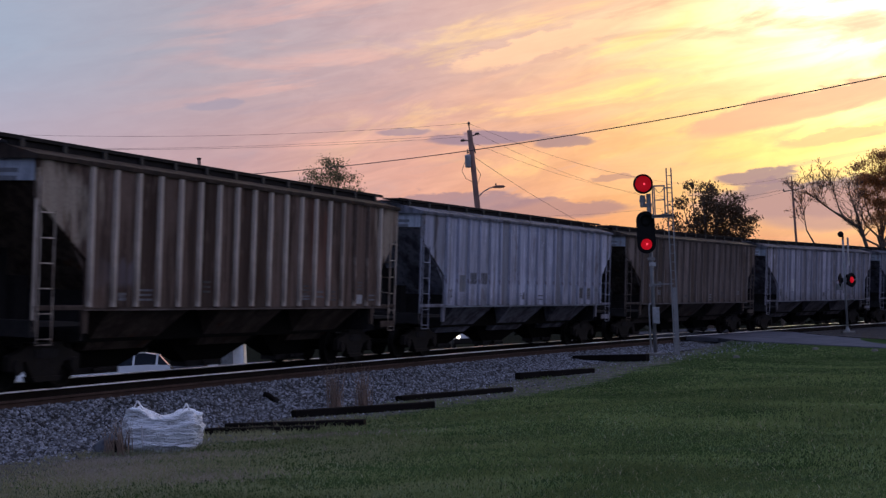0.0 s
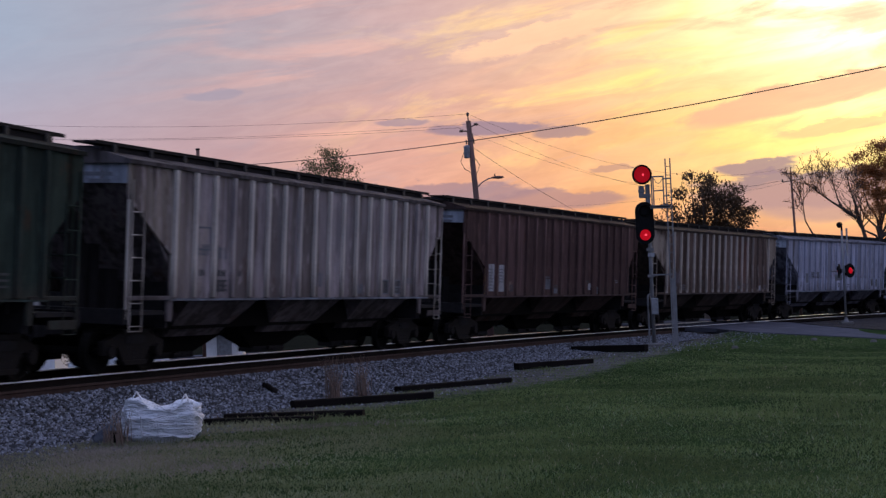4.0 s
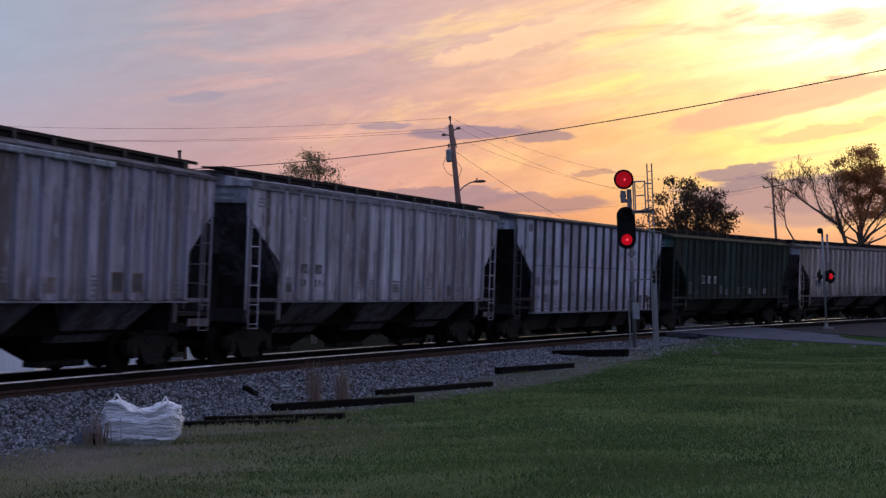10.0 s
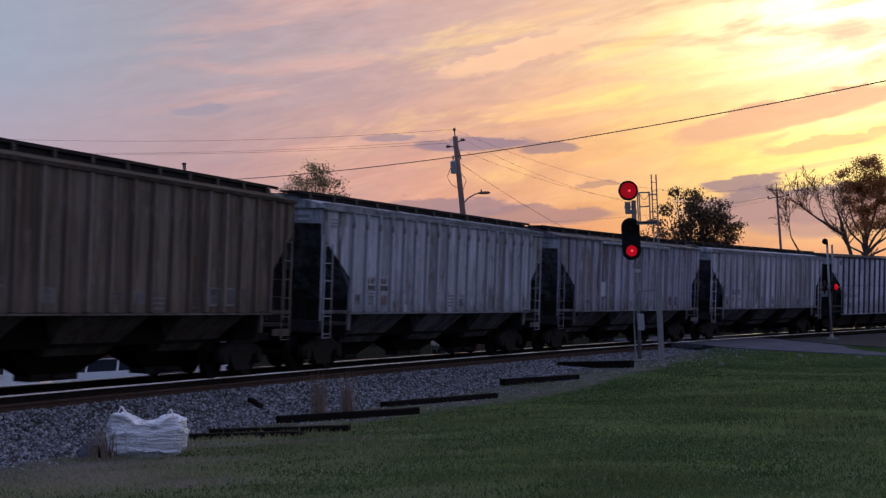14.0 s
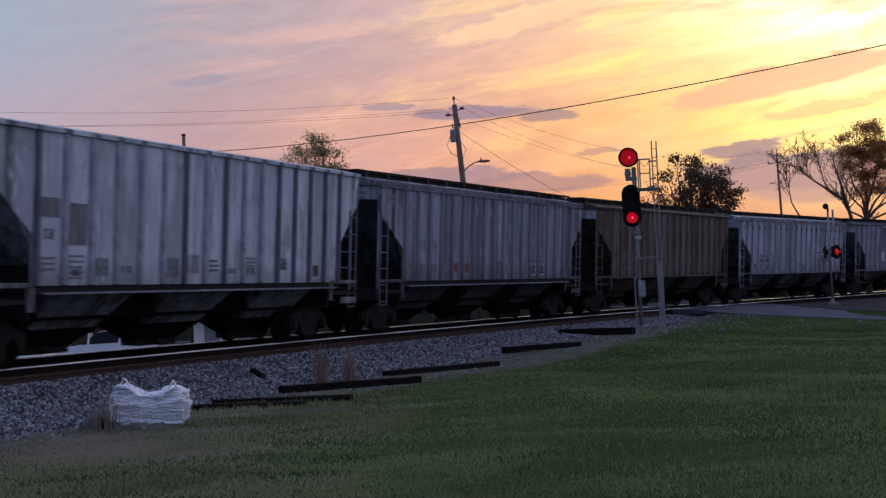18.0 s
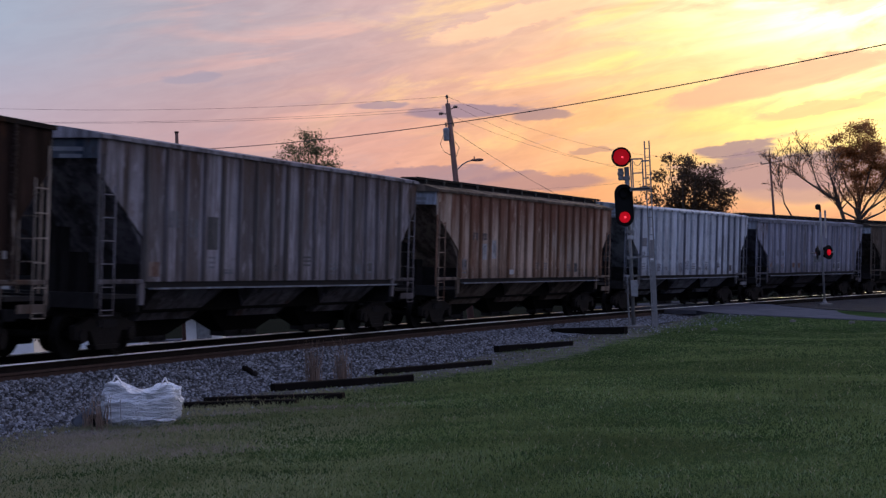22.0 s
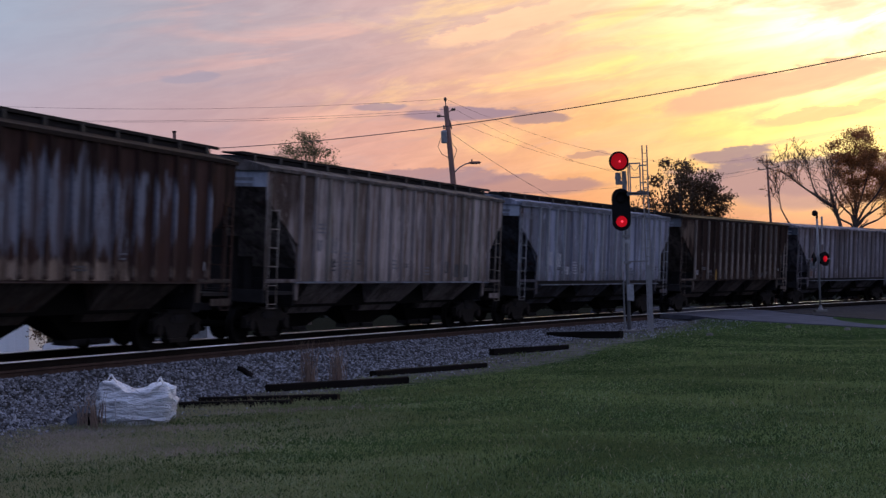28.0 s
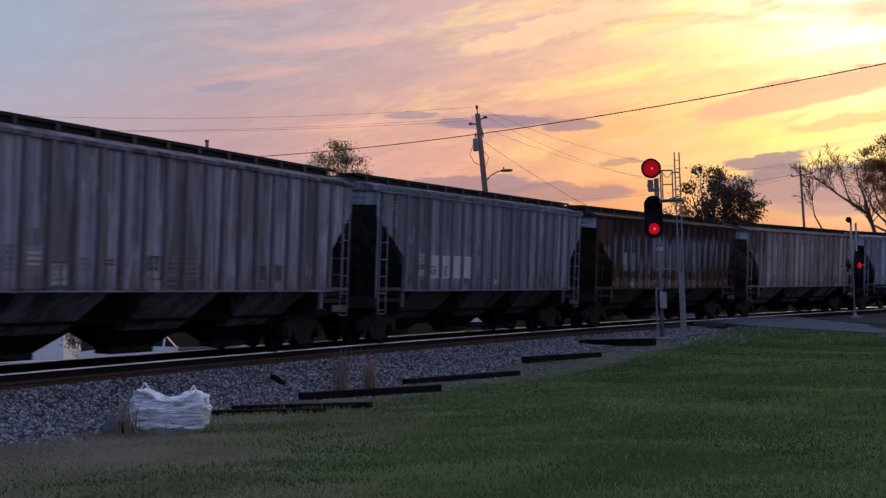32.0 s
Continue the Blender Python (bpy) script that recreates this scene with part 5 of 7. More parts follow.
def build_train():
    Wh, Dk, Ye, Gy, Pa, Rd = M_LETTER_W, M_LETTER_D, M_LETTER_Y, M_LETTER_G, M_LETTER_L, M_LETTER_R

    def strips(bays, v=0.10, h=0.46):
        """Reflective strips beside the ribs, and a tall one on the edge of the cut-away."""
        return [("strip", b, v, 0.11, h, Ye) for b in bays] + [("strip", -0.17, 0.17, 0.10, 0.85, Ye)]

    def codes(b, v=0.24, mat=Gy, w=0.5):
        """Two bays of owner's lettering over a number."""
        return [("letters", b, v + 0.05, w, 0.24, mat), ("letters", b + 1, v + 0.05, w, 0.24, mat), ("letters", b, v - 0.08, w, 0.18, mat), ("letters", b + 1, v - 0.08, w, 0.18, mat)]

    def boxes(b, v=0.13, mat=Pa):
        return [("box", b, v, 0.42, 0.40, mat), ("box", b + 1, v, 0.42, 0.40, mat)]
    # label, body paint, streaks, how streaked, options
    grey = (0.27, 0.28, 0.31)
    cream, bluish = (0.36, 0.31, 0.26), (0.30, 0.33, 0.40)
    spec = [
        ("grey covered hopper wagon with dusty sides", grey, (0.14, 0.13, 0.13), 0.5, dict()),
        ("pale grey covered hopper wagon with a white patch", (0.34, 0.34, 0.36), (0.16, 0.15, 0.15), 0.5, dict(marks=[("patch", 2, 0.3, 0.62, 0.6, Pa)] + codes(12))),
        ("brown-grey weathered covered hopper wagon", (0.20, 0.165, 0.155), (0.10, 0.075, 0.06), 0.6, dict(marks=codes(1))),
        ("pale blue-grey covered hopper wagon with dark lettering blocks", (0.40, 0.42, 0.47), (0.22, 0.22, 0.24), 0.4,
         dict(marks=[("letters", 2, 0.31, 0.6, 0.35, Dk), ("letters", 3, 0.31, 0.6, 0.35, Dk), ("patch", 1, 0.25, 0.5, 0.5, Gy)] + boxes(14, 0.15, Gy))),
        ("tan-brown rust-streaked covered hopper wagon with pale ribs", (0.175, 0.125, 0.105), (0.075, 0.050, 0.042), 0.75,
         dict(rib=(0.66, 0.57, 0.50), share=0.12, patches=[(cream, -9.0, -6.75, 2.3, 4.3, 0.85), (cream, 7.2, 9.0, 2.6, 4.3, 0.7), ((0.17, 0.16, 0.20), -6.7, -5.0, 1.9, 2.5, 0.5), ((0.19, 0.075, 0.055), 2.6, 4.2, 1.6, 4.3, 0.5)],
              marks=[("patch", 15, 0.07, 0.36, 0.24, Wh), ("rows", 13, 0.1, 0.3, 0.3, Dk), ("letters", 1, 0.08, 0.34, 0.16, Gy)])),
        ("dark red-brown covered hopper wagon with white stencil panels", (0.158, 0.094, 0.090), (0.100, 0.064, 0.061), 0.5,
         dict(rib=(0.25, 0.155, 0.145), marks=[("patch", 0, 0.215, 0.50, 0.86, Wh), ("patch", 1, 0.21, 0.50, 0.86, Wh), ("rows", 0, 0.24, 0.36, 0.5, Gy), ("rows", 1, 0.24, 0.36, 0.5, Gy), ("patch", 6, 0.14, 0.58, 0.34, Gy), ("patch", 7, 0.06, 0.36, 0.2, Gy),
                                               ("patch", 2, 0.12, 0.3, 0.3, Rd), ("patch", 11.4, 0.11, 0.44, 0.24, Wh), ("patch", 12.5, 0.06, 0.36, 0.26, Gy), ("patch", 16.6, 0.12, 0.16, 0.16, Wh)] + strips((3, 7, 10)))),
        ("light tan weathered covered hopper wagon", (0.30, 0.26, 0.24), (0.15, 0.12, 0.105), 0.55,
         dict(rib=(0.72, 0.66, 0.60), share=0.1, patches=[(cream, -9.0, -5.2, 1.5, 4.3, 0.55), ((0.13, 0.13, 0.145), -3.0, 3.0, 2.2, 4.0, 0.45)],
              marks=[("frame", 1, 0.47, 0.6, 0.5, Gy), ("letters", 1, 0.38, 0.5, 0.24, Gy), ("letters", 2, 0.36, 0.55, 0.26, Gy), ("letters", 1, 0.2, 0.3, 0.14, Dk), ("letters", 2, 0.2, 0.4, 0.14, Dk), ("rows", 2, 0.1, 0.5, 0.3, Dk), ("letters", 3, 0.2, 0.2, 0.14, Dk)] + boxes(13, 0.1, Gy))),
        ("dark green covered hopper wagon with three white squares", (0.045, 0.070, 0.058), (0.03, 0.034, 0.03), 0.45,
         dict(end=(0.04, 0.11, 0.12), rib=(0.06, 0.085, 0.072), marks=[("box", 2, 0.31, 0.44, 0.36, Wh), ("patch", 3, 0.31, 0.36, 0.34, Wh), ("patch", 4, 0.31, 0.36, 0.34, Wh), ("letters", 3.05, 0.30, 0.2, 0.2, Dk), ("letters", 4.05, 0.30, 0.2, 0.2, Dk),
                                               ("rows", 0, 0.2, 0.4, 0.4, Gy), ("letters", 5, 0.14, 0.5, 0.4, Gy), ("letters", 6, 0.10, 0.5, 0.3, Gy), ("rows", 8, 0.12, 0.45, 0.4, Gy), ("letters", 10.4, 0.11, 0.7, 0.3, Wh), ("letters", 11.6, 0.10, 0.6, 0.3, Gy), ("letters", 13, 0.11, 0.7, 0.26, Wh)])),
        ("pale grey smooth-topped hopper wagon with deep sides and a seam", (0.43, 0.44, 0.49), (0.22, 0.22, 0.235), 0.22,
         dict(deep=True, ribs=16, top="flush", roof=0.10, rib=(0.085, 0.085, 0.10), share=-0.1,
              marks=[("patch", b, 0.50, 0.80, 0.024, Dk) for b in range(15)] + [("patch", b, 0.035, 0.80, 0.02, Dk) for b in range(15)]
              + [("patch", 0, 0.33, 0.4, 0.3, Gy), ("letters", 1, 0.44, 0.6, 0.26, Gy), ("letters", 1, 0.32, 0.6, 0.2, Gy), ("letters", 2, 0.32, 0.6, 0.2, Gy), ("patch", 1, 0.15, 0.4, 0.3, Gy), ("patch", -0.9, 0.90, 0.4, 0.28, Gy), ("letters", 12, 0.72, 0.36, 0.12, Dk)] + boxes(13))),
        ("light grey covered hopper wagon with yellow reflective strips", (0.40, 0.40, 0.42), (0.20, 0.17, 0.15), 0.45,
         dict(top="bulb", rust=0.3, patches=[((0.13, 0.075, 0.05), 1.8, 4.2, 1.5, 3.0, 0.6), ((0.10, 0.085, 0.08), -2.6, -1.6, 1.5, 4.3, 0.6)],
              marks=strips((3, 6, 8, 10, 12, 14)) + codes(1, 0.24, Dk, 0.4) + [("patch", 0, 0.12, 0.32, 0.24, Dk), ("rows", 8, 0.14, 0.5, 0.36, Dk), ("rows", 9, 0.14, 0.5, 0.36, Gy), ("box", 13, 0.1, 0.36, 0.36, Gy)])),
        ("grey covered hopper wagon with rusty patches and tan stains", (0.31, 0.31, 0.345), (0.15, 0.115, 0.095), 0.5,
         dict(rust=0.3, strip=(3, 13), patches=[((0.17, 0.13, 0.11), -7.0, -4.2, 1.5, 4.3, 0.8), ((0.055, 0.042, 0.038), -4.6, -3.7, 1.6, 4.3, 0.8)],
              marks=[("patch", 3, 0.30, 0.62, 0.56, Pa), ("patch", 4, 0.28, 0.62, 0.5, Gy), ("letters", 7, 0.08, 0.5, 0.26, Rd), ("letters", 7.8, 0.1, 0.3, 0.2, Rd), ("letters", 10, 0.1, 0.5, 0.3, Rd)] + boxes(13, 0.13, Rd))),
        ("blue-grey covered hopper wagon with dark stencil panels", (0.35, 0.38, 0.44), (0.19, 0.18, 0.18), 0.45,
         dict(top="bulb", rust=0.3, patches=[((0.12, 0.075, 0.06), 2.4, 4.4, 1.5, 2.5, 0.75), ((0.05, 0.045, 0.045), -4.0, -3.0, 1.6, 2.6, 0.6)],
              marks=[("patch", 1, 0.315, 0.54, 0.22, Wh), ("patch", 2, 0.315, 0.54, 0.22, Wh), ("letters", 1, 0.315, 0.4, 0.16, Dk), ("letters", 2, 0.315, 0.4, 0.16, Dk), ("patch", 1, 0.24, 0.54, 0.14, Dk), ("patch", 2, 0.24, 0.54, 0.14, Dk), ("letters", 1, 0.12, 0.46, 0.26, Gy), ("letters", 2, 0.12, 0.46, 0.26, Rd),
                     ("box", 0, 0.13, 0.34, 0.26, Gy), ("rows", 8, 0.12, 0.5, 0.4, Rd), ("rows", 9, 0.12, 0.45, 0.4, Gy), ("letters", 4.5, 0.12, 0.3, 0.3, Rd), ("box", 12.6, 0.12, 0.46, 0.4, Rd), ("letters", 16, 0.12, 0.3, 0.4, Dk)] + strips(()))),
        ("brown-grey dusty covered hopper wagon", (0.20, 0.165, 0.14), (0.11, 0.085, 0.07), 0.6,
         dict(rib=(0.24, 0.20, 0.175), marks=[("box", 1, 0.28, 0.5, 0.36, Gy), ("box", 2, 0.28, 0.5, 0.36, Gy), ("rows", 1, 0.1, 0.4, 0.3, Gy), ("rows", 2, 0.1, 0.4, 0.3, Gy), ("letters", 5, 0.12, 0.5, 0.3, Gy)] + boxes(13, 0.13, Gy))),
        ("stained grey covered hopper wagon", (0.275, 0.285, 0.315), (0.14, 0.13, 0.13), 0.45,
         dict(sill=True, top="bulb", rust=0.25, marks=[("letters", 1, 0.39, 0.45, 0.28, Gy), ("letters", 2, 0.39, 0.45, 0.28, Gy), ("letters", 0, 0.16, 0.36, 0.24, Rd), ("letters", 1, 0.14, 0.4, 0.24, Gy), ("letters", 2, 0.14, 0.4, 0.24, Rd), ("patch", 4, 0.15, 0.36, 0.26, Rd), ("patch", 5, 0.14, 0.4, 0.26, Rd),
                     ("rows", 8, 0.14, 0.5, 0.4, Dk), ("rows", 9, 0.14, 0.5, 0.3, Gy), ("rows", 10, 0.12, 0.4, 0.3, Gy), ("rows", 12, 0.27, 0.4, 0.2, Gy)] + boxes(12, 0.12, Pa) + strips(()))),
        ("pale blue-white covered hopper wagon with smooth eaves", (0.455, 0.50, 0.565), (0.28, 0.30, 0.33), 0.26,
         dict(top="flush", sill=True, ribs=16, nose=0.45, rib=(0.17, 0.185, 0.235), marks=[("patch", 0, 0.50, 0.66, 0.36, Gy), ("patch", 1, 0.40, 0.66, 0.78, Gy), ("letters", 0, 0.33, 0.32, 0.20, Dk), ("rows", 0, 0.14, 0.5, 0.3, Gy), ("rows", 1, 0.12, 0.5, 0.5, Gy), ("letters", 1, 0.08, 0.3, 0.1, Dk),
                     ("letters", 2, 0.12, 0.5, 0.34, Gy), ("letters", 5, 0.12, 0.6, 0.4, Gy), ("letters", 6, 0.15, 0.5, 0.4, Gy), ("box", 13, 0.10, 0.42, 0.36, Pa)])),
        ("orange-brown rusted covered hopper wagon over old tan paint", (0.43, 0.335, 0.275), (0.215, 0.122, 0.082), 0.6,
         dict(sill=True, rust=0.3, top_stain=((0.15, 0.064, 0.043), 2.5, 4.1), rib=(0.30, 0.18, 0.13), patches=[((0.40, 0.34, 0.29), -9.0, -7.4, 2.6, 4.3, 0.7), ((0.14, 0.052, 0.033), -7.0, -3.6, 1.5, 4.3, 0.55), ((0.36, 0.33, 0.31), 1.5, 6.0, 1.5, 3.0, 0.5)],
              marks=[("letters", 1, 0.50, 0.5, 0.24, Dk), ("letters", 2, 0.50, 0.5, 0.24, Dk), ("patch", 2, 0.32, 0.42, 0.52, Wh), ("patch", 3, 0.35, 0.42, 0.60, Wh), ("letters", 2, 0.34, 0.3, 0.3, Gy), ("letters", 3, 0.36, 0.14, 0.3, Gy), ("patch", 5, 0.075, 0.36, 0.16, Pa), ("patch", 13, 0.13, 0.34, 0.32, Dk)] + strips(()))),
        ("grey covered hopper wagon with a broad brown stain", (0.275, 0.262, 0.262), (0.13, 0.105, 0.095), 0.6,
         dict(end=(0.03, 0.04, 0.06), roof=0.85, top="flush", rib=(0.20, 0.195, 0.205), sill=True, top_stain=((0.085, 0.055, 0.044), 3.2, 4.8), patches=[((0.095, 0.066, 0.052), 0.5, 5.0, 2.4, 4.3, 0.6)],
              marks=[("patch", 3, 0.37, 0.50, 0.72, Dk), ("letters", 1, 0.46, 0.5, 0.36, Gy), ("letters", 2, 0.40, 0.4, 0.4, Gy), ("patch", 0, 0.09, 0.42, 0.3, Rd), ("box", 14, 0.12, 0.3, 0.3, Gy)])),
        ("dark brown covered hopper wagon with thin pale ribs", (0.042, 0.026, 0.022), (0.030, 0.020, 0.017), 0.5,
         dict(ribs=16, top="flush", roof=0.3, rib=(0.46, 0.39, 0.34), share=0.52, under=(0.13, 0.108, 0.098), end=(0.10, 0.11, 0.13), patches=[((0.165, 0.125, 0.10), -9.0, -6.4, 2.2, 4.3, 0.75)], marks=[("patch", 0, 0.12, 0.24, 0.24, Wh), ("patch", 14.3, 0.17, 0.12, 0.14, Wh), ("patch", 3, 0.08, 0.1, 0.5, Ye)])),
        ("pale steel-blue covered hopper wagon with stained sides", (0.28, 0.30, 0.34), (0.15, 0.145, 0.15), 0.45,
         dict(top="bulb", rust=0.2, sill=True, rib=(0.50, 0.53, 0.58), share=0.15, marks=strips((4, 7, 10, 13), 0.09, 0.40) + [("letters", 1, 0.30, 0.5, 0.5, Pa), ("letters", 2, 0.28, 0.5, 0.5, Pa), ("letters", 3, 0.14, 0.5, 0.3, Pa), ("rows", 4, 0.18, 0.5, 0.5, Pa), ("letters", 5, 0.16, 0.5, 0.3, Dk), ("rows", 8, 0.12, 0.5, 0.4, Gy), ("letters", 9, 0.1, 0.5, 0.3, Gy), ("box", 12.5, 0.1, 0.4, 0.3, Gy)])),
        ("cream-tan covered hopper wagon with rust at its top corner", (0.34, 0.30, 0.26), (0.16, 0.11, 0.085), 0.65,
         dict(rib=(0.36, 0.33, 0.30), patches=[((0.050, 0.034, 0.029), -8.8, -5.3, 2.7, 4.9, 0.95), ((0.12, 0.07, 0.05), -4.5, 5.0, 3.6, 4.6, 0.6)],
              marks=[("rows", 1, 0.5, 0.5, 0.3, Gy), ("letters", 2, 0.34, 0.5, 0.4, Gy), ("rows", 3, 0.2, 0.5, 0.5, Gy), ("letters", 1, 0.34, 0.4, 0.3, Gy)] + boxes(13, 0.12, Dk) + strips(()))),
        ("dark rust-brown covered hopper wagon with pale streaks", (0.070, 0.040, 0.035), (0.042, 0.028, 0.025), 0.6,
         dict(rib=(0.10, 0.065, 0.055), under=(0.09, 0.074, 0.068), patches=[((0.27, 0.30, 0.38), -5.2, 4.6, 1.9, 3.7, 0.66), ((0.34, 0.27, 0.22), -7.0, 5.0, 1.45, 1.95, 0.75), ((0.11, 0.068, 0.052), -9.0, -7.0, 2.6, 4.3, 0.6), ((0.24, 0.22, 0.24), -8.0, -7.1, 2.1, 3.1, 0.7)],
              marks=[("patch", 1, 0.38, 0.52, 0.72, Gy), ("patch", 2, 0.38, 0.52, 0.72, Gy), ("letters", 1, 0.42, 0.34, 0.44, Wh), ("patch", 16.5, 0.12, 0.24, 0.18, Wh), ("letters", 2, 0.06, 0.4, 0.14, Wh)])),
        ("grey covered hopper wagon with a bright repainted patch", (0.245, 0.25, 0.275), (0.13, 0.125, 0.125), 0.5,
         dict(top="bulb", marks=[("patch", b, 0.24, 0.76, 0.66, Pa) for b in (2, 3, 4, 5)] + [("letters", 1, 0.32, 0.4, 0.3, Pa), ("letters", 1, 0.17, 0.4, 0.2, Pa), ("letters", 2, 0.24, 0.4, 0.05, Dk), ("letters", 2, 0.18, 0.4, 0.16, Gy), ("patch", 8, 0.08, 0.42, 0.15, Wh), ("patch", 0, 0.1, 0.34, 0.24, Dk), ("letters", 9, 0.16, 0.2, 0.05, Dk),
                                 ("box", 13, 0.1, 0.36, 0.36, Rd), ("box", 14, 0.1, 0.36, 0.36, Rd)] + strips((4,), 0.13, 0.34))),
        ("lavender-grey covered hopper wagon with tan patches", (0.27, 0.265, 0.29), (0.14, 0.125, 0.12), 0.6,
         dict(roof=0.5, marks=[("frame", b, 0.16, 0.66, 0.48, Rd) for b in (6, 7, 8)] + [("rows", 7, 0.16, 0.5, 0.4, Gy), ("rows", 8, 0.16, 0.5, 0.4, Gy), ("rows", 0, 0.2, 0.5, 0.5, Gy), ("rows", 1, 0.2, 0.4, 0.3, Pa), ("letters", 1, 0.34, 0.5, 0.3, Gy), ("letters", 2, 0.1, 0.5, 0.4, Pa)] + boxes(12, 0.14, Gy))),
        ("grey covered hopper wagon", grey, (0.14, 0.13, 0.13), 0.5, dict()),
    ]
    for i, (label, base, streak, amount, o) in enumerate(spec):
        front, rear = GAPS[i], GAPS[i + 1]
        length = front - rear
        lift = 1.05 if max(base) > 0.2 else 0.80
        cool = 1.15 if max(base) - min(base) < 0.09 and max(base) > 0.2 else 1.02
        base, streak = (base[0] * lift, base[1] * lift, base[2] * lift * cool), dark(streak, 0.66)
        top, deep, ribs, low = o.get("top", "board"), o.get("deep", False), o.get("ribs", 18), LOW_SILL_Z if o.get("sill") else SILL_Z
        eave = 4.36 if top == "flush" else 4.22
        nose = o.get("nose", 0.12)
        k = kit(length, eave, deep, ribs, low, nose)
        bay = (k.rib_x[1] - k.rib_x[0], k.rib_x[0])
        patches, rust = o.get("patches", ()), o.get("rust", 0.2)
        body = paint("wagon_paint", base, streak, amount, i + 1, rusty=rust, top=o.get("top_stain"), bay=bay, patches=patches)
        ribc = dark(o["rib"], 0.74) if "rib" in o else dark(base, 0.84)
        rib = paint("rib_paint", ribc, streak, amount * 0.8, i + 31, rusty=rust, top=o.get("top_stain"), odd=dark(base, 0.8) if "rib" in o else None, patches=patches, share=o.get("share", 0.44))
        # without an own underside colour: body colour scaled down to paint in shade
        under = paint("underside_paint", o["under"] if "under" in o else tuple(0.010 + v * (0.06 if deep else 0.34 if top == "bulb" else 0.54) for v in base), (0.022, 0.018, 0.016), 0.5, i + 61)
        shade = o.get("roof", 0.9 if top == "bulb" else 0.3)
        roof = paint("roof_paint", tuple(v * shade + 0.008 for v in base), (0.02, 0.018, 0.018), 0.5, i + 121) if top != "flush" or "roof" in o else body
        silver = paint("eave_paint", (min(base[0] * 1.0, 0.27), min(base[1] * 1.15, 0.31), min(base[2] * 1.3, 0.38)), streak, 0.3, i + 91)
        # the default bluish end colour carries the sky light on the end panels
        end = paint("end_paint", o.get("end", bluish), (0.10, 0.11, 0.13), 0.4, i + 151)
        w = wagon(label, length, eave, body, rib, under, roof, deep, ribs, top, o.get("marks", ()), silver, end, low, o.get("strip"), nose)
        WAGONS.append((w, (front + rear) / 2, length))


def motions():
    """The whole train rolls along the line at walking-bicycle pace, about 10.5 m/s."""
    for w, mid, length in WAGONS:
        walk(w, [(t, wagon_pose(mid + travel(t), length)) for t in range(0, 33)])

# ---- things beside the track ----


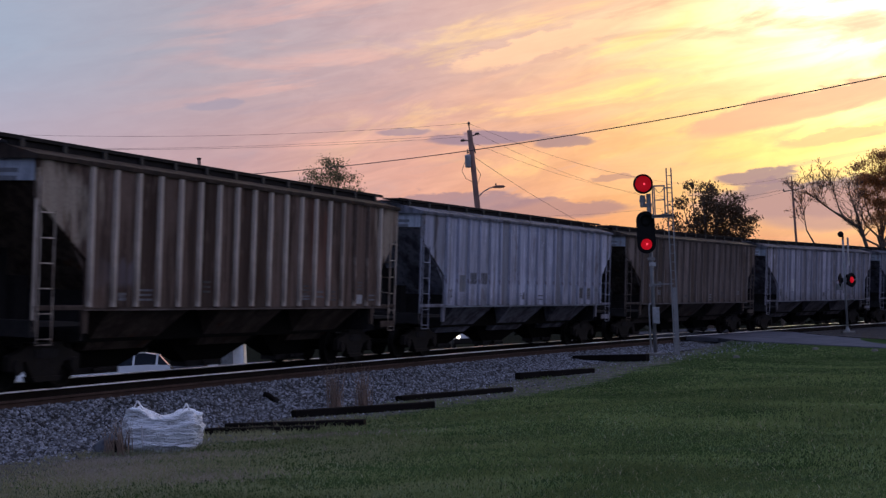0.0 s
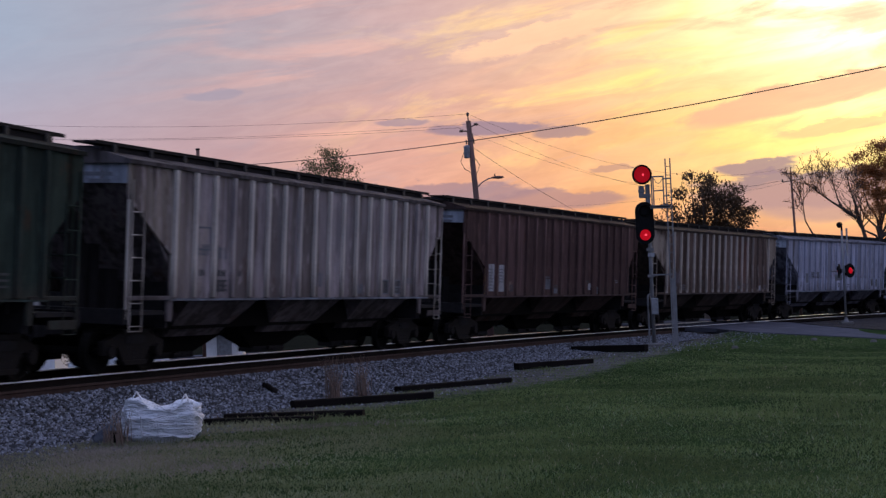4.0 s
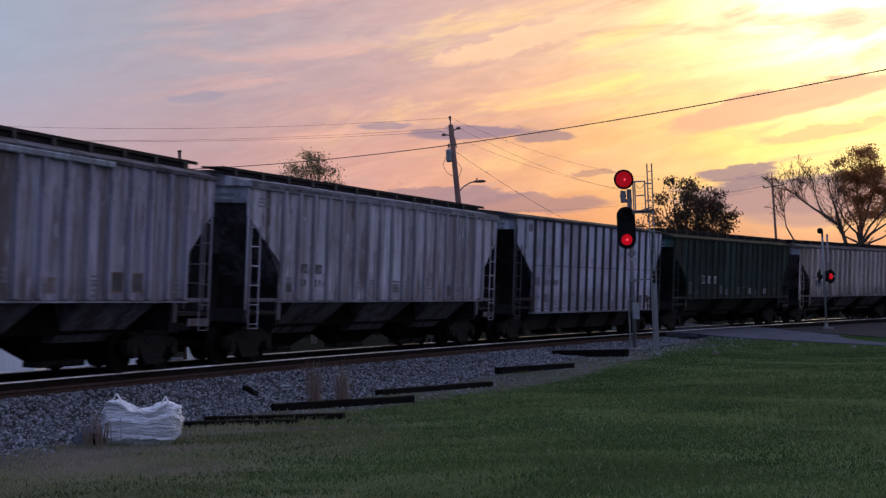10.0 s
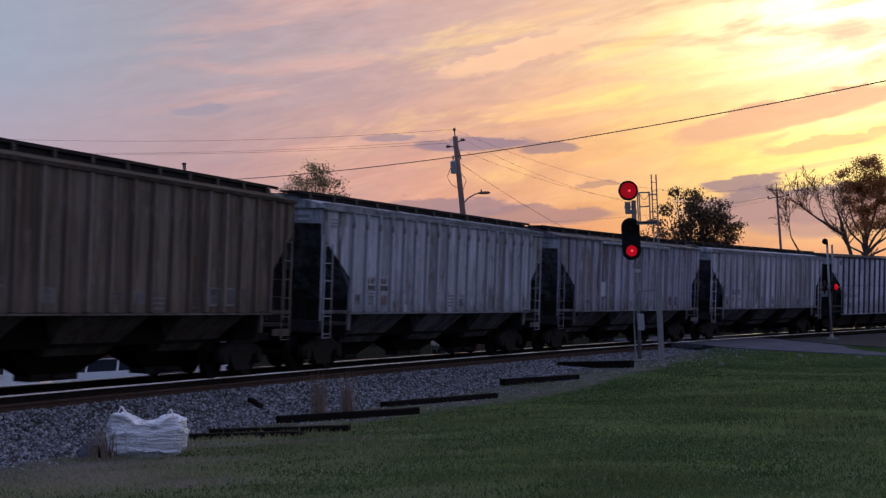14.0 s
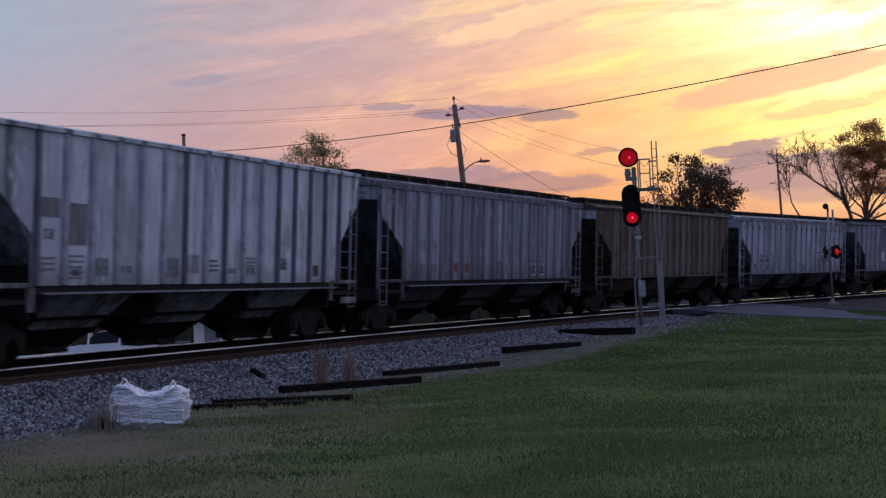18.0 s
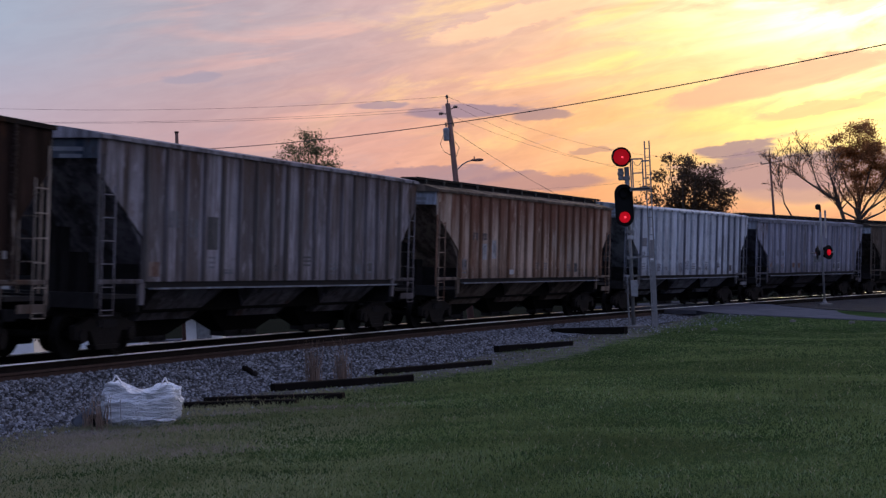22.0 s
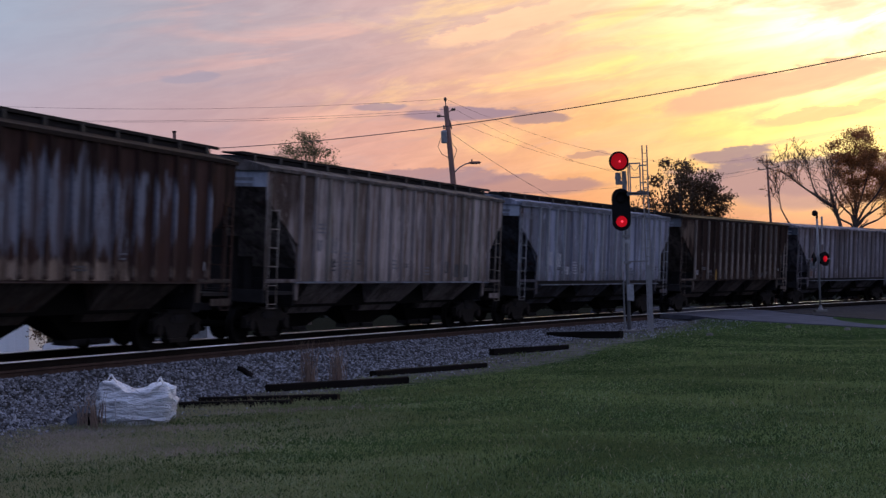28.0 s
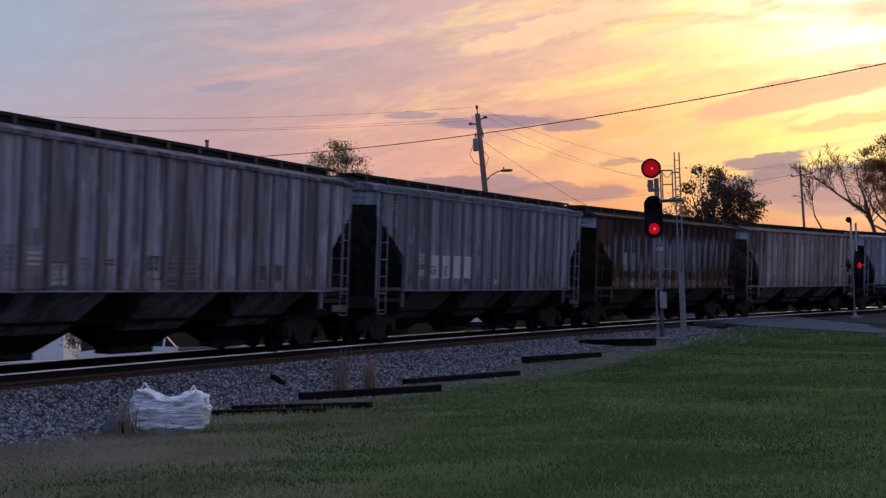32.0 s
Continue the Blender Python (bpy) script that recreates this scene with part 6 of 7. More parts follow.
def build_signal():
    """Two-headed block signal on a mast with a ladder."""
    bx, by = 6.92, 58.0
    base = -0.62
    sig = thing("railway_signal", pose(bx, by, base), "silver railway signal mast with two black heads lit red", "railway signal")
    part("footing", Shape().box(-0.32, 0.32, -0.32, 0.32, -0.15, 0.16, 0.03), M_CONCRETE, sig)
    mast = Shape().rod((0, 0, 0.1), (0, 0, 5.5), 0.070, 0.064, 14).box(-0.2, 0.2, -0.2, 0.2, 0.14, 0.18)
    part("mast", mast, M_SILVER, sig, smooth=True)
    part("relay_box", Shape().box(-0.06, 0.18, -0.22, -0.06, 1.20, 1.80, 0.03), M_TANK, sig, "silver equipment box")
    part("cable_conduit", Shape().rod((-0.16, 0.0, 0.1), (-0.16, 0.0, 1.9), 0.035, 0.035, 8).rod((-0.16, 0, 1.9), (0, 0, 2.0), 0.03), M_SILVER, sig)
    # upper single head on an offset bracket
    br = Shape().box(-0.30, 0.10, -0.07, 0.07, 5.42, 5.56, 0.02).rod((-0.22, 0, 5.45), (-0.22, 0, 5.85), 0.10, 0.10, 12).box(-0.33, -0.11, -0.1, 0.1, 5.62, 5.72)
    br.rod((0, 0, 5.2), (0, 0, 5.9), 0.085, 0.085, 12)
    part("bracket", br, M_SILVER, sig)
    top = part("upper_head", Shape().lathe([(0.0, 0.10), (0.16, 0.10), (0.18, -0.02), (0.34, -0.03), (0.36, -0.06), (0.34, -0.08), (0.16, -0.09)], 28, (-0.20, -0.16, 6.25), "y"), M_BLACK, sig, "round black target head")
    part("lens", Shape().lathe([(0.0, -0.125), (0.14, -0.12), (0.25, -0.105), (0.29, -0.086)], 28, (-0.20, -0.16, 6.25), "y"), M_RED_WIDE, top, "lit red lens", smooth=True)
    part("lens_glint", Shape().lathe([(0.0, -0.142), (0.030, -0.139), (0.038, -0.124)], 14, (-0.17, -0.16, 6.24), "y"), M_RED_CORE, top, "bright core of the lamp", smooth=True)
    part("hood", hood(-0.20, -0.25, 6.25, 0.30), M_BLACK, top)
    # lower double head: long oval plate
    poly = []
    for i in range(24):
        t = 2 * math.pi * i / 24
        poly.append((-0.18 + 0.335 * math.cos(t), 4.50 + 0.335 * math.sin(t) + (0.43 if math.sin(t) > 0 else -0.43)))
    low = part("lower_head", Shape().prism(poly, "y", -0.30, -0.26).box(-0.36, 0.0, -0.26, 0.02, 3.85, 5.15, 0.06), M_BLACK, sig, "long oval black two-lamp head")
    for z, m, lab in ((4.93, M_BLACK, "unlit dark lens"), (4.07, M_RED, "lit red lens")):
        part("lens", Shape().lathe([(0.0, -0.065), (0.12, -0.06), (0.19, -0.045), (0.20, 0.0)], 24, (-0.18, -0.30, z), "y"), m, low, lab, smooth=True)
        part("hood", hood(-0.18, -0.30, z, 0.21), M_BLACK, low)
    part("lens_glint", Shape().lathe([(0.0, -0.085), (0.031, -0.082), (0.040, -0.064)], 14, (-0.17, -0.30, 4.07), "y"), M_RED_CORE, low, "bright core of the lamp", smooth=True)
    part("arm", Shape().box(-0.2, 0.1, -0.10, 0.06, 4.40, 4.60), M_SILVER, sig)
    # ladder on the side, rising above the heads
    lx, ly = 0.72, -0.35
    for dx in (-0.085, 0.085):
        part("ladder_rail", Shape().box(lx + dx - 0.02, lx + dx + 0.02, ly - 0.03, ly + 0.03, -0.05, 6.78), M_SILVER, sig)
    part("ladder_guard", Shape().box(lx - 0.055, lx + 0.055, ly - 0.045, ly - 0.034, 0.10, 2.45, 0.004), M_SILVER, sig, "sheet-metal guard over the lower rungs")
    rung = Shape().rod((-0.085, 0, 0), (0.085, 0, 0), 0.014, 0.014, 6).mesh("rung", M_SILVER)
    for i in range(21):
        part("rung", rung, None, sig, at=pose(lx, ly, 0.3 + i * 0.31))
    for z in (2.60, 5.05):
        part("ladder_stay", Shape().box(0.0, lx, -0.05 + ly * 0.3, 0.01 + ly * 0.3, z, z + 0.05).box(lx - 0.05, lx, ly, 0.0, z, z + 0.05), M_SILVER, sig)
    # service platform and guard rails
    part("platform", Shape().box(0.02, 0.74, -0.62, -0.05, 5.02, 5.07).box(0.02, 0.74, -0.62, -0.58, 4.98, 5.10), M_SILVER, sig)
    gr = Shape()
    for x, y in ((0.14, -0.60), (0.50, -0.60), (0.14, -0.08)):
        gr.box(x - 0.022, x + 0.022, y - 0.022, y + 0.022, 5.05, 6.15)
    gr.box(0.12, 0.52, -0.62, -0.58, 6.10, 6.15).box(0.12, 0.52, -0.62, -0.58, 5.60, 5.64).box(0.12, 0.16, -0.60, -0.08, 6.10, 6.15).box(0.50, 0.72, -0.62, -0.58, 5.40, 5.44)
    gr.box(0.50, 0.74, -0.62, -0.58, 6.02, 6.07)
    part("guard_rail", gr, M_SILVER, sig)
    part("safety_chain", Shape().path([(0.18, -0.6, 6.05), (0.24, -0.6, 5.92), (0.32, -0.6, 5.87), (0.40, -0.6, 5.92), (0.48, -0.6, 6.05)], 0.012, 5), M_SILVER, sig)
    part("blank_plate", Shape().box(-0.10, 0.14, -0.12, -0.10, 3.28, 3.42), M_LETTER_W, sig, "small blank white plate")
    for z in (2.55, 3.50):
        part("bracket_clamp", Shape().box(-0.12, 0.12, -0.12, 0.12, z, z + 0.1), M_SILVER, sig)


def hood(x, y, z, r, depth=0.20):
    """Half-round visor over a lens."""
    sh = Shape()
    n = 10
    vs, fs = [], []
    for i in range(n + 1):
        t = math.pi * (0.02 + 0.96 * i / n)
        for rr in (r, r + 0.012):
            vs.append((x + rr * math.cos(t), y, z + rr * math.sin(t)))
            vs.append((x + rr * math.cos(t), y - depth, z + rr * math.sin(t)))
    for i in range(n):
        a, b = i * 4, (i + 1) * 4
        fs += [(a, b, b + 1, a + 1), (a + 2, a + 3, b + 3, b + 2), (a + 1, b + 1, b + 3, a + 3), (a, a + 2, b + 2, b)]
    return sh.add(vs, fs)


def build_crossing_signal():
    bx, by, z0 = 19.2, 80.5, -0.42
    c = thing("crossing_signal", pose(bx, by, z0), "silver level-crossing flasher mast with bell and twin red lamps", "crossing signal")
    part("footing", Shape().box(-0.3, 0.3, -0.3, 0.3, -0.2, 0.18, 0.03), M_CONCRETE, c)
    part("mast", Shape().rod((0, 0, 0.1), (0, 0, 4.75), 0.055, 0.055, 12), M_SILVER, c, smooth=True)
    part("base_collar", Shape().lathe([(0.14, 0.12), (0.13, 0.22), (0.075, 0.32), (0.07, 0.42)], 14), M_SILVER, c, "white flared base collar")
    part("bell", Shape().lathe([(0.02, -0.13), (0.10, -0.11), (0.145, -0.05), (0.15, 0.02), (0.08, 0.05)], 18, (-0.10, 0.0, 5.02), "y").rod((0, 0, 4.7), (0, 0, 5.0), 0.05), M_BLACK, c, "black warning bell")
    sign = part("crossbuck", Shape().box(-0.10, 0.10, -0.10, -0.07, 3.55, 4.95, 0.01), M_LETTER_W, c, "white crossbuck boards seen edge on")
    sign.matrix_basis = pose(0.10, 0, -0.1, 0, 2, 56)
    part("cross_arm", Shape().rod((-0.62, 0, 2.72), (0.62, 0, 2.72), 0.035, 0.035, 8).box(-0.12, 0.12, -0.08, 0.08, 2.62, 2.84), M_SILVER, c)
    for x, turn, lens in ((0.30, -38, M_RED), (-0.22, 115, M_RED_DIM)):
        lamp = part("lamp_head", Shape().lathe([(0.10, 0.12), (0.14, 0.05), (0.36, 0.0), (0.36, -0.02), (0.14, -0.03)], 20, (0, 0, 0), "y"), M_BLACK, c, "round black lamp disc", pose(x, -0.05, 2.72, 0, 0, -turn))
        part("lens", Shape().lathe([(0.0, -0.10), (0.11, -0.085), (0.155, -0.04)], 18, (0, 0, 0), "y"), lens, lamp, "red lens", smooth=True)
        part("hood", hood(0, -0.03, 0.02, 0.21, 0.07), M_BLACK, lamp)
    part("control_box", Shape().box(-0.42, -0.12, -0.12, 0.12, 2.25, 2.55, 0.02), M_SILVER, c)
    part("second_lamp", Shape().lathe([(0.08, 0.12), (0.28, 0.0), (0.28, -0.02), (0.1, -0.03)], 18, (0.25, 0.25, 2.74), "y"), M_BLACK, c)


def build_poles():
    # main utility pole, leaning, with transformer and street lamp
    p = thing("utility_pole", pose(1.60, 83.0, -0.62), "weathered wooden utility pole leaning a little, with transformer", "utility pole")
    top = Vector((-0.80, 0, 11.5))
    part("pole", Shape().rod((0, 0, -0.9), top, 0.19, 0.13, 14), M_POLE, p, smooth=True)
    up = top.normalized()

    def on(z):
        return up * (z / up.z)
    t = part("transformer", Shape().lathe([(0.03, 0.0), (0.15, 0.02), (0.16, 0.08), (0.16, 0.56), (0.17, 0.60), (0.15, 0.64), (0.05, 0.70)], 16), M_TANK, p, "grey can transformer", Matrix.Translation(on(9.55) + Vector((-0.27, -0.12, 0))), True)
    part("bushing", Shape().lathe([(0.03, 0.74), (0.06, 0.80), (0.035, 0.84), (0.055, 0.88), (0.03, 0.95)], 8), M_INSULATOR, t)
    part("insulator_pin", Shape().rod(top, top + Vector((-0.02, 0, 0.35)), 0.03).lathe([(0.02, 0.0), (0.08, 0.03), (0.05, 0.08), (0.09, 0.12), (0.04, 0.2)], 10, tuple(top + Vector((-0.02, 0, 0.25)))), M_INSULATOR, p)
    arm = Shape()
    for sx, z in ((-0.42, 11.05), (0.36, 11.25)):
        a = on(z - 0.1)
        b = a + Vector((sx, 0, 0.16 if sx > 0 else 0.04))
        arm.rod(a, b, 0.03)
        arm.lathe([(0.03, -0.10), (0.09, -0.05), (0.05, 0.0), (0.09, 0.05), (0.03, 0.12)], 10, tuple(b), "x")
    part("insulator_arm", arm, M_INSULATOR, p)
    part("cutout_fuse", Shape().rod(on(10.8) + Vector((0.12, 0, 0)), on(10.3) + Vector((0.18, 0, 0)), 0.035).rod(on(10.6), on(10.6) + Vector((0.15, 0, 0)), 0.025), M_INSULATOR, p)
    part("cable_coil", Shape().path([on(10.1) + Vector((-0.3, 0, 0)), on(9.4) + Vector((-0.62, 0, 0)), on(9.0) + Vector((-0.45, 0, 0)), on(8.75) + Vector((-0.02, 0, 0))], 0.015, 5)
         .path([on(9.6) + Vector((0.1, 0, 0)), on(9.2) + Vector((0.34, 0, 0)), on(8.7) + Vector((0.12, 0, 0))], 0.015, 5), M_WIRE, p)
    lamp_a = on(7.95)
    pts = [lamp_a, lamp_a + Vector((0.36, -0.1, 0.34)), lamp_a + Vector((0.68, -0.2, 0.50)), lamp_a + Vector((0.88, -0.25, 0.52))]
    lamp = part("street_lamp", Shape().path(pts, 0.032, 8), M_SILVER, p, "curved arm of a street lamp")
    part("lamp_head", Shape().lathe([(0.02, -0.32), (0.06, -0.22), (0.08, 0.05), (0.065, 0.26), (0.02, 0.34)], 12, tuple(pts[-1] + Vector((0.25, 0, 0.02))), "x").rod(pts[-1] + Vector((0.12, 0, 0.05)), pts[-1] + Vector((0.12, 0, 0.2)), 0.035), M_POLE, lamp, "cobra-head lantern, unlit")
    # far pole beyond the crossing
    q = thing("utility_pole", pose(25.35, 120.0, -0.62), "thin distant wooden utility pole with a short crossarm", "utility pole")
    part("pole", Shape().rod((0, 0, -0.9), (-0.30, 0, 11.2), 0.11, 0.08, 10), M_POLE, q, smooth=True)
    part("insulator_arm", Shape().rod((-0.95, 0, 10.45), (0.55, 0, 10.62), 0.035).lathe([(0.03, 0), (0.08, 0.04), (0.03, 0.2)], 8, (-0.95, 0, 10.45)).lathe([(0.03, 0), (0.08, 0.04), (0.03, 0.2)], 8, (0.55, 0, 10.62)).rod((-0.30, 0, 11.1), (-0.30, 0, 11.55), 0.03), M_INSULATOR, q)
    # next pole of the line
    v = thing("utility_pole", pose(-31.4, 79.5, gz(-31.4, 79.5)), "weathered wooden utility pole with a short crossarm", "utility pole")
    part("pole", Shape().rod((0, 0, -0.9), (0, 0, 13.6), 0.18, 0.12, 12), M_POLE, v, smooth=True)
    part("insulator_arm", Shape().rod((-0.6, 0, 12.75), (0.6, 0, 12.70), 0.035), M_INSULATOR, v)
    # pole that carries the near end of the cable
    u = thing("utility_pole", pose(18.7, 30.0, gz(18.7, 30.0)), "plain wooden pole carrying the communication cable", "utility pole")
    part("pole", Shape().rod((0, 0, -0.9), (0, 0, 8.4), 0.15, 0.11, 12), M_POLE, u, smooth=True)
    # short steel post behind the train
    r = thing("steel_post", pose(-11.2, 70.0, -0.62), "plain slim dark post rising behind the wagons", "post")
    part("shaft", Shape().rod((0, 0, -0.9), (0, 0, 9.15), 0.085, 0.075, 10), M_POLE, r, smooth=True)
    part("cap", Shape().lathe([(0.09, 9.13), (0.10, 9.16), (0.09, 9.20)], 10), M_SIDEFRAME, r)


def wire(a, b, sag, r, label, n=24):
    a, b = Vector(a), Vector(b)
    pts = [a.lerp(b, i / n) - Vector((0, 0, sag * 4 * (i / n) * (1 - i / n))) for i in range(n + 1)]
    ob = new("power_line", Shape().path(pts, r, 5).mesh("power_line", M_WIRE))
    tagged(ob, label, "cable", "overhead lines")


def build_wires():
    thin = "thin overhead electric line"
    wire((0.76, 83, 11.25), (-31.4, 79.6, 12.05), 0.62, 0.0065, thin)
    wire((0.30, 83, 10.55), (-31.9, 79.5, 11.30), 0.55, 0.0065, thin)
    wire((0.95, 83, 10.72), (-31.0, 79.5, 11.20), 0.55, 0.006, thin)
    wire((0.78, 83, 11.25), (25.05, 120, 10.95), 1.7, 0.007, thin)
    wire((0.30, 83, 10.55), (24.4, 120, 9.95), 1.7, 0.0065, thin)
    wire((1.2, 83, 10.72), (25.6, 120, 10.1), 2.2, 0.0065, thin)
    wire((25.05, 120, 10.9), (80, 150, 11.5), 1.4, 0.007, thin)
    wire((1.05, 83, 9.45), (9.3, 92.0, 5.2), 0.25, 0.010, "slack service cable from pole to house")
    wire((24.4, 120, 9.95), (2.0, 125, 9.2), 0.6, 0.006, thin)
    wire((-11.2, 70.0, 7.75), (18.7, 30.0, 7.13), 0.83, 0.0155, "heavier black communication cable crossing above the track", 40)


def build_bag():
    """Slumped bulk bag, half full, with its lifting loops standing up."""
    x, y = -4.62, 24.6
    bag = thing("bulk_bag", pose(x, y, gz(x, y) - 0.02, 0, 0, 8), "slumped white woven bulk bag with lifting loops on the grass", "bag")
    me = bpy.data.meshes.new("sack")
    bm = bmesh.new()
    bmesh.ops.create_icosphere(bm, subdivisions=5, radius=1.0)
    for v in bm.verts:
        p = v.co.copy()
        az = math.atan2(p.y, p.x)
        sq = 1.0 / max(abs(math.cos(az)), abs(math.sin(az))) ** 0.45
        r = math.hypot(p.x, p.y) ** (0.55 if p.z > 0 else 0.34) * sq * (1.0 + 0.10 * p.z - 0.10 * p.z * p.z)
        z = p.z
        h = 0.30 + 0.32 * (abs(z) ** 0.55) * (1 if z > 0 else -1)
        fold = noise.noise(Vector((p.x * 2.2, p.y * 2.2, p.z * 5.0))) * 0.075 + noise.noise(Vector((p.x * 6, p.y * 6, p.z * 14.0))) * 0.035
        sag = 0.17 * math.exp(-((p.x - 0.05) ** 2 + p.y ** 2) * 4.0) if z > 0 else 0.0
        corner = (0.34 if p.x < 0 else 0.20) * max(0.0, abs(math.cos(az) * math.sin(az)) * 2 - 0.55) if z > 0.3 else 0.0
        crease = 0.042 * (1 - 2 * abs(math.sin(h * 24 + 2.5 * noise.noise(Vector((az * 1.5, h * 3, 0)))))) * (1 - abs(z) ** 3)
        crease += 0.03 * (0.5 - abs(noise.noise(Vector((p.x * 5, p.y * 5, p.z * 9)))) * 2)
        k = r + fold + crease
        v.co = (0.60 * k * math.cos(az), 0.44 * k * math.sin(az), max(0.0, h - sag + corner + fold * 0.6))
    bm.to_mesh(me)
    bm.free()
    me.materials.append(M_BAG)
    for p in me.polygons:
        p.use_smooth = True
    part("sack", me, None, bag)

    def strap(pts):
        sh = Shape()
        for a, b in zip(pts[:-1], pts[1:]):
            a, b = Vector(a), Vector(b)
            w = Vector((0.008, 0.03, 0))
            o = Vector((0.012, -0.005, 0.006))
            sh.add([a - w, a + w, b + w, b - w, a - w + o, a + w + o, b + w + o, b - w + o], [(0, 1, 2, 3), (7, 6, 5, 4), (0, 4, 5, 1), (2, 6, 7, 3), (1, 5, 6, 2), (0, 3, 7, 4)])
        return sh
    part("lifting_loop", strap([(-0.52, -0.20, 0.50), (-0.45, -0.16, 0.66), (-0.37, -0.12, 0.80), (-0.28, -0.10, 0.66), (-0.12, -0.10, 0.55), (0.02, -0.12, 0.50)]), M_BAG, bag)
    part("lifting_loop", strap([(0.22, -0.18, 0.52), (0.30, -0.14, 0.62), (0.36, -0.12, 0.73), (0.43, -0.16, 0.58), (0.50, -0.20, 0.46), (0.60, -0.24, 0.34)]), M_BAG, bag)
    part("lifting_loop", strap([(-0.30, 0.2, 0.56), (-0.22, 0.2, 0.64), (0.05, 0.15, 0.50), (0.2, 0.1, 0.54)]), M_BAG, bag)
    part("side_seam", Shape().box(-0.30, -0.285, -0.472, -0.44, 0.12, 0.44), M_LETTER_L, bag, "stitched pale seam")


def build_timbers():
    """Old ties laid about at the foot of the ballast."""
    sets = [((-4.54, 28.3), (-2.55, 27.9), 0.15), ((-4.36, 29.4), (-1.81, 29.0), 0.16), ((-3.47, 32.6), (-0.69, 34.2), 0.20),
            ((-1.55, 38.0), (1.15, 40.9), 0.18), ((1.55, 46.6), (3.85, 48.4), 0.19), ((3.80, 55.2), (6.1, 53.4), 0.28)]
    for (x0, y0), (x1, y1), h in sets:
        dx, dy = x1 - x0, y1 - y0
        ln = math.hypot(dx, dy)
        xm, ym = (x0 + x1) / 2, (y0 + y1) / 2
        z = max(gz(x0, y0), gz(x1, y1), gz(xm, ym)) - 0.05
        sh = Shape()
        n = 10
        rnd = random.Random(int(x0 * 100))
        ring = [(-0.115, 0.0), (0.115, 0.0), (0.115, h - 0.02), (0.10, h), (-0.10, h), (-0.115, h - 0.02)]
        vs, fs = [], []
        for i in range(n + 1):
            j = rnd.uniform(-0.006, 0.006)
            vs += [(-ln / 2 + ln * i / n, y + j, zz + j * 0.7) for y, zz in ring]
        for i in range(n):
            for k in range(6):
                fs.append((i * 6 + k, i * 6 + (k + 1) % 6, (i + 1) * 6 + (k + 1) % 6, (i + 1) * 6 + k))
        fs += [tuple(range(6))[::-1], tuple(n * 6 + k for k in range(6))]
        sh.add(vs, fs)
        ob = new("railroad_tie", sh.mesh("railroad_tie", M_TIE))
        ob.matrix_basis = pose(xm, ym, z, 0, 0, math.degrees(math.atan2(dy, dx)))
        tagged(ob, "old black creosoted tie lying at the foot of the ballast", "railroad tie", "loose ties beside the track")


def build_clutter():
    x, y = -5.72, 24.9
    b = thing("plastic_bucket", pose(x, y, gz(x, y) - 0.02, 0, 62, 20), "dark plastic bucket tipped over beside the bag", "bucket")
    part("shell", Shape().lathe([(0.13, 0.0), (0.14, 0.02), (0.17, 0.34), (0.18, 0.36), (0.165, 0.35), (0.13, 0.03)], 18), M_DARKBAG, b, smooth=True)
    part("label_sticker", Shape().box(0.12, 0.16, -0.06, 0.06, 0.10, 0.26), M_LETTER_W, b, "torn white label")
    x, y = -5.36, 24.8
    k = thing("scrap_block", pose(x, y, gz(x, y) - 0.02, 0, 0, 25), "small dark block lying in the grass", "block")
    part("body", Shape().box(-0.12, 0.12, -0.08, 0.08, 0.0, 0.2, 0.02), M_TIE, k)
    P = on_track(-18.9, 2.75, -0.60, False)
    j = thing("rubber_hose", pose(P.x, P.y, P.z + 0.02, 0, 32, 25), "short dark length of brake hose lying on the ballast", "hose")
    part("piece", Shape().path([(-0.13, 0, 0.02), (-0.05, 0.01, 0.05), (0.05, 0.0, 0.04), (0.12, -0.03, 0.02)], 0.06, 10), M_TIE, j)
    part("coupling", Shape().lathe([(0.055, 0.10), (0.085, 0.12), (0.085, 0.19), (0.05, 0.21)], 10, (0, -0.03, 0.02), "x"), M_SIDEFRAME, j)
    # stray pale stones on the lawn edge by the road
    for i, (x, y) in enumerate(((13.2, 60.5), (14.9, 58.5), (9.3, 55.0))):
        ob = new("stone", Shape().lathe([(0.05, 0.0), (0.13, 0.03), (0.10, 0.10), (0.02, 0.12)], 7).mesh("stone", M_CONCRETE))
        ob.matrix_basis = pose(x, y, gz(x, y) - 0.02, 0, 0, 40 * i)
        tagged(ob, "pale stone on the grass verge", "stone", "stones on the verge")
    # dry stalks
    reeds(-2.85, 35.2, 0.09, 110, 0.85, 41)
    reeds(-2.25, 35.6, 0.09, 95, 0.80, 42)
    reeds(-5.12, 23.9, 0.07, 45, 0.50, 43)
    reeds(-5.4, 24.3, 0.04, 25, 0.35, 44)
    reeds(-3.4, 29.2, 0.6, 80, 0.14, 45)


